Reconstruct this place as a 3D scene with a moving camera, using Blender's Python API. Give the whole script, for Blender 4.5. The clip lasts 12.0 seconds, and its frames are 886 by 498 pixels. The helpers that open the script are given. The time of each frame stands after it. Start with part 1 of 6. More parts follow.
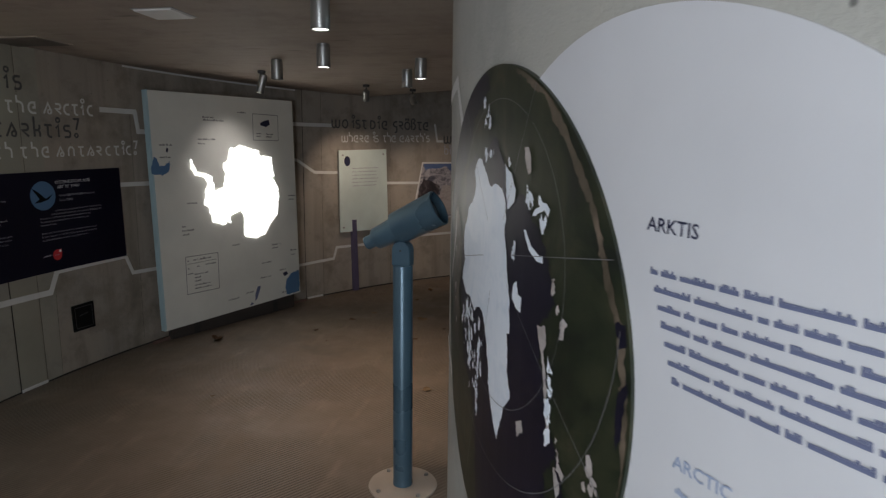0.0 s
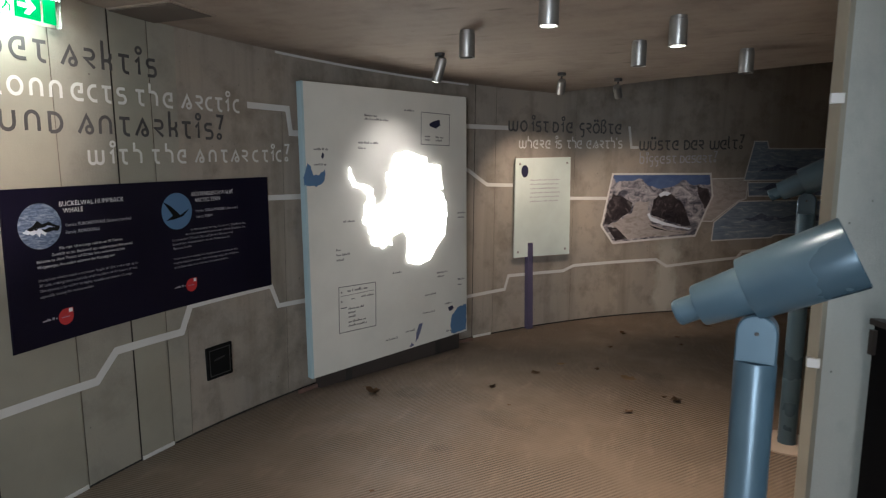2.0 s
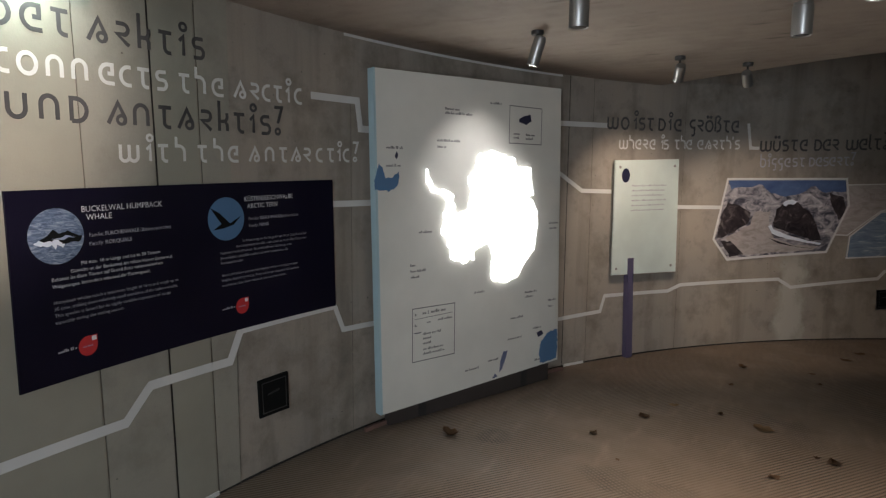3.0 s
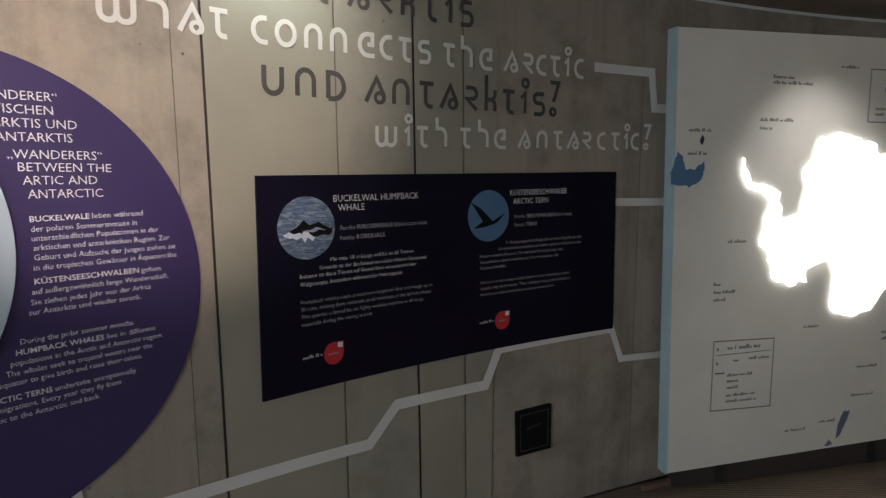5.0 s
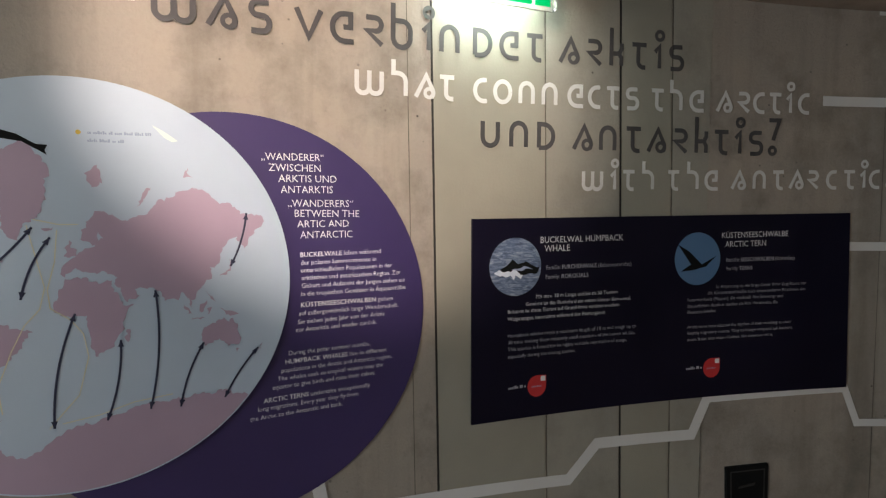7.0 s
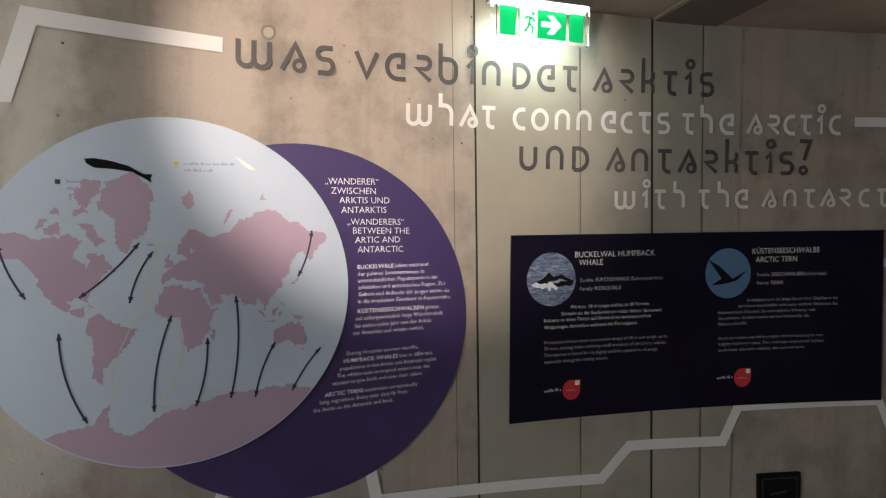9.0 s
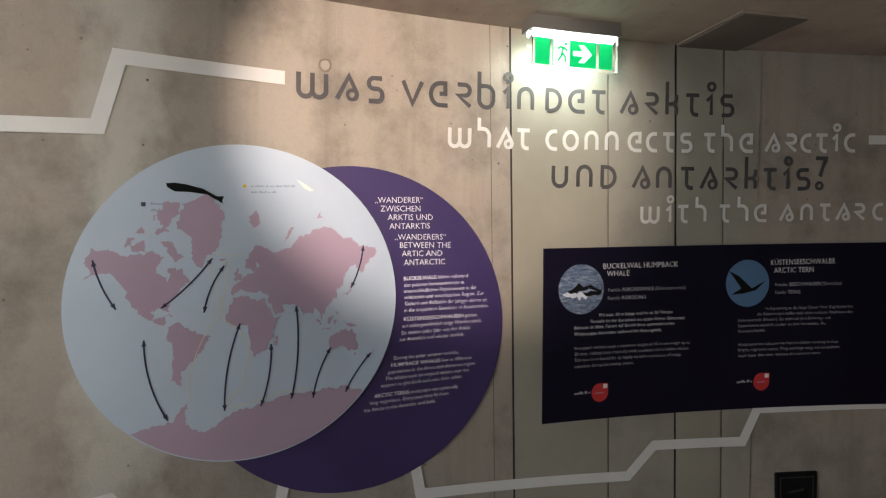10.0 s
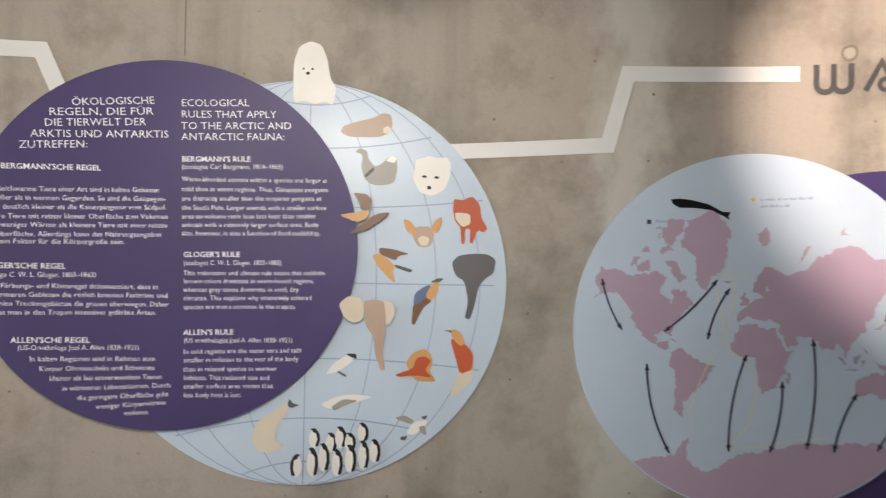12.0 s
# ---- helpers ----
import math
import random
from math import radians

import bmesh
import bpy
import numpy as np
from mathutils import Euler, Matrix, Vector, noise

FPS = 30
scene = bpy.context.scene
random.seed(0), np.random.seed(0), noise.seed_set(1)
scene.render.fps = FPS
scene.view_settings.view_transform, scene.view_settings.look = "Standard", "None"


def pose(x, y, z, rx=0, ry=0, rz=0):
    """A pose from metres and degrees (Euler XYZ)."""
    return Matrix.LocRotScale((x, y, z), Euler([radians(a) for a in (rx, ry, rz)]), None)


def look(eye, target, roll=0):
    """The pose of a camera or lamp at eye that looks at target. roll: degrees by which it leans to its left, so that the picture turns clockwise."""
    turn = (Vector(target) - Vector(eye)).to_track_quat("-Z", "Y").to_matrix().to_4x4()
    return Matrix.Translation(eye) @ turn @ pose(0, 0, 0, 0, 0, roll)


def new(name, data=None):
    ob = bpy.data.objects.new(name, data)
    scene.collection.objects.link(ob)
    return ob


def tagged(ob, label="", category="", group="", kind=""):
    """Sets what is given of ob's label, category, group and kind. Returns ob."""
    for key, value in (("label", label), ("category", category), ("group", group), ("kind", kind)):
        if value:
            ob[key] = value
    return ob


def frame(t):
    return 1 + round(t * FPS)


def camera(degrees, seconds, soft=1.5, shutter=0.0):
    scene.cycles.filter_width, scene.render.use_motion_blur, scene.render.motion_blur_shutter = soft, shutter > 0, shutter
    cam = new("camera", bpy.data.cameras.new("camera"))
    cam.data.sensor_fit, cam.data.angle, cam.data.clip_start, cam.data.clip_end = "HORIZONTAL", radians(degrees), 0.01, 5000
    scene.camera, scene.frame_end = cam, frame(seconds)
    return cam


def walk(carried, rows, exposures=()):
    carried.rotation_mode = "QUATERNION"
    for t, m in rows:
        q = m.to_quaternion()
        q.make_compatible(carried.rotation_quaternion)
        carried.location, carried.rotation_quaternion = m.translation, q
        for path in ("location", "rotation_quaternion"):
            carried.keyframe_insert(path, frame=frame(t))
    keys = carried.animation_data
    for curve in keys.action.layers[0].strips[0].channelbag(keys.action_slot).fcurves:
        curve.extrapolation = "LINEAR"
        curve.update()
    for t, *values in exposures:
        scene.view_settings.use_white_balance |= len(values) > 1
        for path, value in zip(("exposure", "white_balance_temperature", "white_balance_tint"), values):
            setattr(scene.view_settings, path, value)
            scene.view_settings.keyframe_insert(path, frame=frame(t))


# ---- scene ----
cam = camera(72.46, 12.0, soft=1.25, shutter=0.15)
# seconds, eye x y z, yaw, pitch, roll
ROWS = [
    (0.0, 0.622, 0.952, 1.662, 9.72, -8.73, 0.59),
    (0.5, 0.408, 1.244, 1.647, 13.18, -8.68, 0.60),
    (1.0, 0.168, 1.561, 1.608, 16.81, -8.51, 0.62),
    (1.5, -0.059, 1.822, 1.639, 19.70, -8.25, 0.52),
    (2.0, -0.221, 2.116, 1.601, 22.24, -7.48, 0.53),
    (2.5, -0.435, 2.377, 1.543, 25.58, -6.83, 0.55),
    (2.7, -0.510, 2.505, 1.563, 26.66, -6.76, 0.55),
    (4.3, -0.996, 3.075, 1.472, 43.64, -6.02, 0.36),
    (4.5, -1.046, 3.093, 1.469, 46.18, -5.98, 0.42),
    (5.0, -1.067, 3.108, 1.469, 53.32, -5.88, 0.38),
    (5.5, -1.038, 3.140, 1.465, 61.36, -6.11, 0.39),
    (6.0, -0.978, 3.190, 1.459, 67.64, -6.30, 0.65),
    (6.5, -0.978, 3.081, 1.478, 69.73, -5.38, 0.59),
    (7.0, -0.966, 3.022, 1.490, 71.92, -2.62, 0.60),
    (7.2, -0.959, 3.016, 1.495, 73.11, -2.31, 0.66),
    (8.8, -0.777, 2.996, 1.512, 75.86, -1.87, 0.75),
    (9.0, -0.745, 2.994, 1.512, 76.92, -1.70, 0.78),
    (9.5, -0.669, 2.879, 1.550, 77.29, -1.67, 0.76),
    (10.0, -0.596, 2.855, 1.561, 78.11, -1.62, 0.76),
    (10.5, -0.561, 2.799, 1.559, 79.52, -1.60, 0.85),
    (11.0, -0.510, 2.691, 1.532, 86.15, -1.27, 0.80),
    (11.5, -0.533, 2.536, 1.539, 97.29, -1.77, 0.96),
    (12.0, -0.714, 2.349, 1.525, 109.33, 0.51, 1.13),
]
# seconds, stops, kelvin, tint
EXPOSURES = [(0.0, -0.78, 6250, 10), (0.5, 0.10, 6250, 10), (1.0, 0.18, 6250, 10), (1.5, 0.26, 6250, 10), (2.7, 0.20, 6100, 9), (4.5, -0.36, 6250, 9), (5.5, -0.06, 6350, 9), (7.2, 0.05, 6450, 9), (9.5, 0.00, 6500, 10), (10.5, 0.08, 6500, 10), (11.0, 0.06, 6500, 10), (11.5, 0.10, 6450, 9), (12.0, 0.40, 6450, 9)]
walk(cam, [(t, pose(x, y, z, 90 + pitch, 0, yaw) @ pose(0, 0, 0, 0, 0, roll)) for t, x, y, z, yaw, pitch, roll in ROWS],
     EXPOSURES)

# ---- world, daylight and lamps ----
CX, CY, R = 3.585, 4.25, 6.521      # outer ring wall: centre and inner face
DX, DY, R2 = 4.05, 3.72, 3.82       # core wall: centre and corridor face
H = 2.37                            # ceiling height


def on_outer(s, z, w=0.0):
    """Arc length to the right, height and depth off the outer ring wall, as seen from the corridor."""
    a, r = s / R, R - w
    return Vector((CX - r * math.cos(a), CY + r * math.sin(a), z))


def on_core(u, z, w=0.0):
    """The same for the corridor face of the core wall."""
    a, r = -u / R2, R2 + w
    return Vector((DX - r * math.cos(a), DY + r * math.sin(a), z))


BOARD_A, BOARD_B = Vector((-2.66, 5.60, 0)), Vector((-2.015, 7.137, 0))
BOARD_DIR = (BOARD_B - BOARD_A).normalized()
BOARD_OUT = Vector((BOARD_DIR.y, -BOARD_DIR.x, 0))


def on_board(u, z, w=0.0):
    return BOARD_A + BOARD_DIR * u + BOARD_OUT * w + Vector((0, 0, z))


world = bpy.data.worlds.new("world")
world.use_nodes = True
scene.world = world
sky = world.node_tree.nodes.new("ShaderNodeTexSky")
sky.sky_type, sky.sun_disc = "NISHITA", False
sky.sun_elevation, sky.sun_rotation = radians(35), radians(200)
world.node_tree.links.new(sky.outputs[0], world.node_tree.nodes["Background"].inputs[0])
world.node_tree.nodes["Background"].inputs[1].default_value = 0.12


def lamp(name, kind, place, target, watts, colour, **more):
    data = bpy.data.lights.new(name, kind)
    data.energy, data.color = watts, colour
    for key, value in more.items():
        if key == "size":
            data.size = value
        elif key == "size_y":
            data.shape, data.size_y = "RECTANGLE", value
        elif key == "angle":
            data.spot_size = radians(value)
        elif key == "blend":
            data.spot_blend = value
        elif key == "soft":
            data.shadow_soft_size = value
    ob = new(name, data)
    ob.matrix_world = look(place, target)
    return ob


DAY = (0.90, 0.95, 1.0)
WARM = (1.0, 0.76, 0.57)
NEUTRAL = (1.0, 0.90, 0.84)
DOOR_MID = radians(-60)
door_spot = on_outer(R * DOOR_MID, 1.15, 0.02)
lamp("entrance_daylight", "AREA", door_spot, on_outer(R * DOOR_MID, 1.10, 2.0), 162, DAY, size=1.7, size_y=2.0)
lamp("core_daylight", "AREA", (2.9, 4.1, H - 0.05), (2.9, 4.1, 0), 108, (0.72, 0.88, 1.0), size=2.2, size_y=2.2)
# lit ceiling fittings
DOWNLIGHT_WATTS = (48, 68, 98)
DOWNLIGHTS_LIT = [(-0.42, 3.68), (-0.84, 4.82), (-0.33, 5.46)]
# unseen downlights, added to brighten the left stretch of the ring wall
DOWNLIGHTS_ADDED = [(-1.05, 2.05), (-0.45, 0.95), (0.75, -0.45)]
DOWNLIGHTS_OFF = [(-1.43, 5.40), (-0.56, 6.00), (0.05, 6.48)]
for (x, y), watts in zip(DOWNLIGHTS_LIT, DOWNLIGHT_WATTS):
    lamp("downlight_beam", "SPOT", (x, y, 2.215), (x, y, 0), watts, WARM, angle=88, blend=0.9, soft=0.04)
for x, y in DOWNLIGHTS_ADDED:
    lamp("added_fill_beam", "SPOT", (x, y, 2.215), (x, y, 0), 9, (1.0, 0.92, 0.86), angle=140, blend=1.0, soft=0.05)
lamp("board_spot_beam", "SPOT", (-1.86, 6.00, 2.17), on_board(0.78, 1.42), 19, NEUTRAL, angle=78, blend=1.0, soft=0.03)
RULES_FILL, MAP_SPOT = Vector((-0.52, 2.20, H)), Vector((-0.76, 2.48, H))
# added spot with no known source, brightens the wall round the rules disc
lamp("rules_fill_beam", "SPOT", RULES_FILL - Vector((0.05, 0, 0.17)), on_outer(-3.05, 1.85), 90, (1.0, 0.92, 0.83), angle=94, blend=1.0, soft=0.04)
lamp("map_spot_beam", "SPOT", MAP_SPOT - Vector((0.06, -0.03, 0.17)), on_outer(-0.95, 1.96), 250, (1.0, 0.80, 0.68), angle=43, blend=0.6, soft=0.05)
lamp("picture_spot_beam", "SPOT", (-1.25, 7.07, 2.17), on_outer(4.2, 0.95), 50, WARM, angle=80, blend=0.8, soft=0.03)
lamp("picture_spot_beam", "SPOT", (-0.86, 7.51, 2.17), on_outer(5.6, 0.75), 52, WARM, angle=70, blend=0.8, soft=0.03)
lamp("exit_sign_beam", "AREA", on_outer(-0.44, 2.275, 0.10), on_outer(-0.44, 1.9, 0.0), 2.3, (0.88, 1.0, 0.92), size=0.30, size_y=0.04)


# ---- materials ----
def shader(name):
    m = bpy.data.materials.new(name)
    m.use_nodes = True
    return m, m.node_tree.nodes, m.node_tree.links, m.node_tree.nodes["Principled BSDF"]


def mixed(nodes, links, factor, a, b, mode="MIX"):
    n = nodes.new("ShaderNodeMix")
    n.data_type, n.blend_type = "RGBA", mode
    for socket, value in ((0, factor), (6, a), (7, b)):
        if isinstance(value, (tuple, float, int)):
            n.inputs[socket].default_value = value
        else:
            links.new(value, n.inputs[socket])
    return n.outputs[2]


def noisy(nodes, links, vector, scale, detail=4.0, rough=0.55, lo=0.35, hi=0.65):
    n = nodes.new("ShaderNodeTexNoise")
    n.inputs["Scale"].default_value, n.inputs["Detail"].default_value, n.inputs["Roughness"].default_value = scale, detail, rough
    links.new(vector, n.inputs["Vector"])
    m = nodes.new("ShaderNodeMapRange")
    m.inputs[1].default_value, m.inputs[2].default_value = lo, hi
    links.new(n.outputs[0], m.inputs[0])
    return m.outputs[0]


def stretched(nodes, links, vector, scale):
    n = nodes.new("ShaderNodeMapping")
    n.inputs["Scale"].default_value = scale
    links.new(vector, n.inputs["Vector"])
    return n.outputs[0]


def rgba(c):
    return (*c, 1.0)


def paint(name, colour, rough=0.5, vary=0.08, scale=14.0, bump=0.02, metal=0.0, spread=3.0, gloss=0.5):
    """A plain coating with faint wear at two sizes."""
    m, nodes, links, b = shader(name)
    at = nodes.new("ShaderNodeTexCoord").outputs["Object"]
    dark = tuple(c * (1 - vary) for c in colour)
    light = tuple(min(1.0, c * (1 + vary)) for c in colour)
    fine = noisy(nodes, links, at, scale * 6, 3)
    wide = noisy(nodes, links, at, spread, 4)
    links.new(mixed(nodes, links, wide, rgba(dark), rgba(light)), b.inputs["Base Color"])
    r = nodes.new("ShaderNodeMapRange")
    r.inputs[3].default_value, r.inputs[4].default_value = max(0.02, rough - 0.07), min(1, rough + 0.07)
    links.new(wide, r.inputs[0])
    links.new(r.outputs[0], b.inputs["Roughness"])
    b.inputs["Metallic"].default_value = metal
    b.inputs["Specular IOR Level"].default_value = gloss
    if bump:
        k = nodes.new("ShaderNodeBump")
        k.inputs["Strength"].default_value, k.inputs["Distance"].default_value = bump * 4, 0.001
        links.new(fine, k.inputs["Height"])
        links.new(k.outputs[0], b.inputs["Normal"])
    return m


def concrete(name, base, warm, dark, streak=0.5, boards=False, holes=True, lime=()):
    """Cast concrete: cloudy blotches, runs down the face, fine sand grain and small blowholes."""
    m, nodes, links, b = shader(name)
    at = nodes.new("ShaderNodeTexCoord").outputs["Object"]
    cloud = noisy(nodes, links, at, 1.1, 6, 0.62, 0.36, 0.66)
    blotch = noisy(nodes, links, at, 3.7, 7, 0.65, 0.48, 0.74)
    run = noisy(nodes, links, stretched(nodes, links, at, (5.0, 5.0, 0.35)), 1.0, 5, 0.6, 0.50, 0.76)
    pale = noisy(nodes, links, stretched(nodes, links, at, (3.1, 3.1, 0.28)), 1.3, 5, 0.6, 0.58, 0.78)
    grain = noisy(nodes, links, at, 90, 4, 0.7, 0.2, 0.8)
    c = mixed(nodes, links, cloud, rgba(base), rgba(warm))
    c = mixed(nodes, links, blotch, c, rgba(dark))
    s = nodes.new("ShaderNodeMath")
    s.operation, s.inputs[1].default_value = "MULTIPLY", streak
    links.new(run, s.inputs[0])
    c = mixed(nodes, links, s.outputs[0], c, rgba(dark))
    s2 = nodes.new("ShaderNodeMath")
    s2.operation, s2.inputs[1].default_value = "MULTIPLY", 0.55 * streak
    links.new(pale, s2.inputs[0])
    c = mixed(nodes, links, s2.outputs[0], c, rgba(tuple(min(1, x * 1.5) for x in base)))
    c = mixed(nodes, links, 0.22, c, mixed(nodes, links, grain, rgba(dark), rgba(base)))
    for y0, half, top in lime:
        # pale lime run, ragged at its sides and fading above its top
        axes = nodes.new("ShaderNodeSeparateXYZ")
        links.new(at, axes.inputs[0])
        wander = noisy(nodes, links, stretched(nodes, links, at, (2.0, 2.0, 1.6)), 3.0, 5, 0.6, 0.2, 0.8)
        shift = nodes.new("ShaderNodeMath")
        shift.operation, shift.inputs[1].default_value, shift.inputs[2].default_value = "MULTIPLY_ADD", half * 1.6, -y0 - half * 0.8
        links.new(wander, shift.inputs[0])
        off = nodes.new("ShaderNodeMath")
        off.operation = "ADD"
        links.new(axes.outputs[1], off.inputs[0])
        links.new(shift.outputs[0], off.inputs[1])
        size = nodes.new("ShaderNodeMath")
        size.operation = "ABSOLUTE"
        links.new(off.outputs[0], size.inputs[0])
        near = nodes.new("ShaderNodeMapRange")
        near.inputs[1].default_value, near.inputs[2].default_value, near.inputs[3].default_value, near.inputs[4].default_value = half * 0.3, half, 0.85, 0.0
        links.new(size.outputs[0], near.inputs[0])
        low = nodes.new("ShaderNodeMapRange")
        low.inputs[1].default_value, low.inputs[2].default_value, low.inputs[3].default_value, low.inputs[4].default_value = top - 0.25, top, 1.0, 0.0
        links.new(axes.outputs[2], low.inputs[0])
        west = nodes.new("ShaderNodeMath")
        west.operation, west.inputs[1].default_value = "LESS_THAN", 1.5
        links.new(axes.outputs[0], west.inputs[0])
        both = nodes.new("ShaderNodeMath")
        both.operation = "MULTIPLY"
        links.new(near.outputs[0], both.inputs[0])
        links.new(low.outputs[0], both.inputs[1])
        here = nodes.new("ShaderNodeMath")
        here.operation = "MULTIPLY"
        links.new(both.outputs[0], here.inputs[0])
        links.new(west.outputs[0], here.inputs[1])
        c = mixed(nodes, links, here.outputs[0], c, rgba((0.50, 0.485, 0.43)))
    height = grain
    if boards:
        wave = nodes.new("ShaderNodeTexWave")
        wave.inputs["Scale"].default_value, wave.inputs["Distortion"].default_value, wave.inputs["Detail"].default_value = 2.6, 2.5, 3
        links.new(stretched(nodes, links, at, (0.25, 1.0, 1.0)), wave.inputs["Vector"])
        wave.bands_direction = "Y"
        c = mixed(nodes, links, 0.09, c, mixed(nodes, links, wave.outputs[1], rgba(dark), rgba(warm)))
        turned = nodes.new("ShaderNodeMapping")
        turned.inputs["Rotation"].default_value, turned.inputs["Scale"].default_value = (0, 0, radians(24)), (2.2, 9.0, 1.0)
        links.new(at, turned.inputs["Vector"])
        dash = nodes.new("ShaderNodeTexVoronoi")
        dash.inputs["Scale"].default_value = 1.0
        links.new(turned.outputs[0], dash.inputs["Vector"])
        near = nodes.new("ShaderNodeMapRange")
        near.inputs[1].default_value, near.inputs[2].default_value, near.inputs[3].default_value, near.inputs[4].default_value = 0.07, 0.22, 0.75, 0.0
        links.new(dash.outputs["Distance"], near.inputs[0])
        broken = noisy(nodes, links, at, 3.1, 4, 0.6, 0.46, 0.62)
        both = nodes.new("ShaderNodeMath")
        both.operation = "MULTIPLY"
        links.new(near.outputs[0], both.inputs[0])
        links.new(broken, both.inputs[1])
        c = mixed(nodes, links, both.outputs[0], c, rgba(tuple(x * 0.55 for x in dark)))
    if holes:
        v = nodes.new("ShaderNodeTexVoronoi")
        v.inputs["Scale"].default_value = 17.0
        links.new(at, v.inputs["Vector"])
        spot = nodes.new("ShaderNodeMapRange")
        spot.inputs[1].default_value, spot.inputs[2].default_value = 0.04, 0.09
        links.new(v.outputs["Distance"], spot.inputs[0])
        some = noisy(nodes, links, at, 2.3, 3, 0.5, 0.51, 0.57)
        keep = nodes.new("ShaderNodeMath")
        keep.operation = "MAXIMUM"
        inv = nodes.new("ShaderNodeMath")
        inv.operation, inv.inputs[0].default_value = "SUBTRACT", 1.0
        links.new(some, inv.inputs[1])
        links.new(spot.outputs[0], keep.inputs[0])
        links.new(inv.outputs[0], keep.inputs[1])
        c = mixed(nodes, links, keep.outputs[0], rgba(tuple(x * 0.5 for x in dark)), c)
        add = nodes.new("ShaderNodeMath")
        add.operation = "ADD"
        links.new(grain, add.inputs[0])
        links.new(keep.outputs[0], add.inputs[1])
        height = add.outputs[0]
    links.new(c, b.inputs["Base Color"])
    b.inputs["Roughness"].default_value = 0.72
    k = nodes.new("ShaderNodeBump")
    k.inputs["Strength"].default_value, k.inputs["Distance"].default_value = 0.5, 0.003
    links.new(height, k.inputs["Height"])
    links.new(k.outputs[0], b.inputs["Normal"])
    return m


def ribbed_floor(name):
    """Brown ribbed rubber matting, the ribs in crossing bands, dulled by trodden dust."""
    m, nodes, links, b = shader(name)
    at = nodes.new("ShaderNodeTexCoord").outputs["Object"]
    dust = noisy(nodes, links, at, 0.9, 6, 0.62, 0.36, 0.55)
    patch = noisy(nodes, links, at, 3.4, 6, 0.65, 0.36, 0.70)
    scuff = noisy(nodes, links, stretched(nodes, links, at, (6.0, 1.4, 1.0)), 1.6, 5, 0.6, 0.55, 0.75)
    grain = noisy(nodes, links, at, 130, 3, 0.7, 0.2, 0.8)
    turned = nodes.new("ShaderNodeMapping")
    turned.inputs["Rotation"].default_value = (0, 0, radians(38))
    links.new(at, turned.inputs["Vector"])
    ribs = nodes.new("ShaderNodeTexWave")
    ribs.inputs["Scale"].default_value, ribs.inputs["Distortion"].default_value = 14.0, 0.15
    links.new(turned.outputs[0], ribs.inputs["Vector"])
    cross = nodes.new("ShaderNodeTexWave")
    cross.bands_direction = "Y"
    cross.inputs["Scale"].default_value, cross.inputs["Distortion"].default_value = 14.0, 0.15
    links.new(turned.outputs[0], cross.inputs["Vector"])
    lay = noisy(nodes, links, at, 0.8, 2, 0.5, 0.36, 0.38)
    both = mixed(nodes, links, 1.0, ribs.outputs[0], cross.outputs[0], "MULTIPLY")
    weave = mixed(nodes, links, lay, both, ribs.outputs[0])
    inv = nodes.new("ShaderNodeMath")
    inv.operation, inv.inputs[0].default_value = "SUBTRACT", 1.0
    links.new(dust, inv.inputs[1])
    depth = nodes.new("ShaderNodeMath")
    depth.operation = "MULTIPLY_ADD"
    depth.inputs[1].default_value, depth.inputs[2].default_value = 0.85, 0.15
    links.new(inv.outputs[0], depth.inputs[0])
    c = mixed(nodes, links, patch, (0.060, 0.045, 0.033, 1), (0.190, 0.143, 0.104, 1))
    c = mixed(nodes, links, dust, c, (0.195, 0.151, 0.113, 1))
    c = mixed(nodes, links, scuff, c, (0.27, 0.212, 0.160, 1))
    ribc = mixed(nodes, links, weave, (0.024, 0.019, 0.015, 1), (0.32, 0.25, 0.188, 1))
    half = nodes.new("ShaderNodeMath")
    half.operation, half.inputs[1].default_value = "MULTIPLY", 0.79
    links.new(depth.outputs[0], half.inputs[0])
    c = mixed(nodes, links, half.outputs[0], c, ribc)
    c = mixed(nodes, links, 0.15, c, mixed(nodes, links, grain, (0.05, 0.04, 0.03, 1), (0.2, 0.17, 0.14, 1)))
    links.new(c, b.inputs["Base Color"])
    r = nodes.new("ShaderNodeMapRange")
    r.inputs[3].default_value, r.inputs[4].default_value = 0.46, 0.72
    links.new(patch, r.inputs[0])
    links.new(r.outputs[0], b.inputs["Roughness"])
    k = nodes.new("ShaderNodeBump")
    k.inputs["Distance"].default_value = 0.004
    links.new(depth.outputs[0], k.inputs["Strength"])
    links.new(weave, k.inputs["Height"])
    k2 = nodes.new("ShaderNodeBump")
    k2.inputs["Distance"].default_value, k2.inputs["Strength"].default_value = 0.001, 0.3
    links.new(grain, k2.inputs["Height"])
    links.new(k.outputs[0], k2.inputs["Normal"])
    links.new(k2.outputs[0], b.inputs["Normal"])
    return m


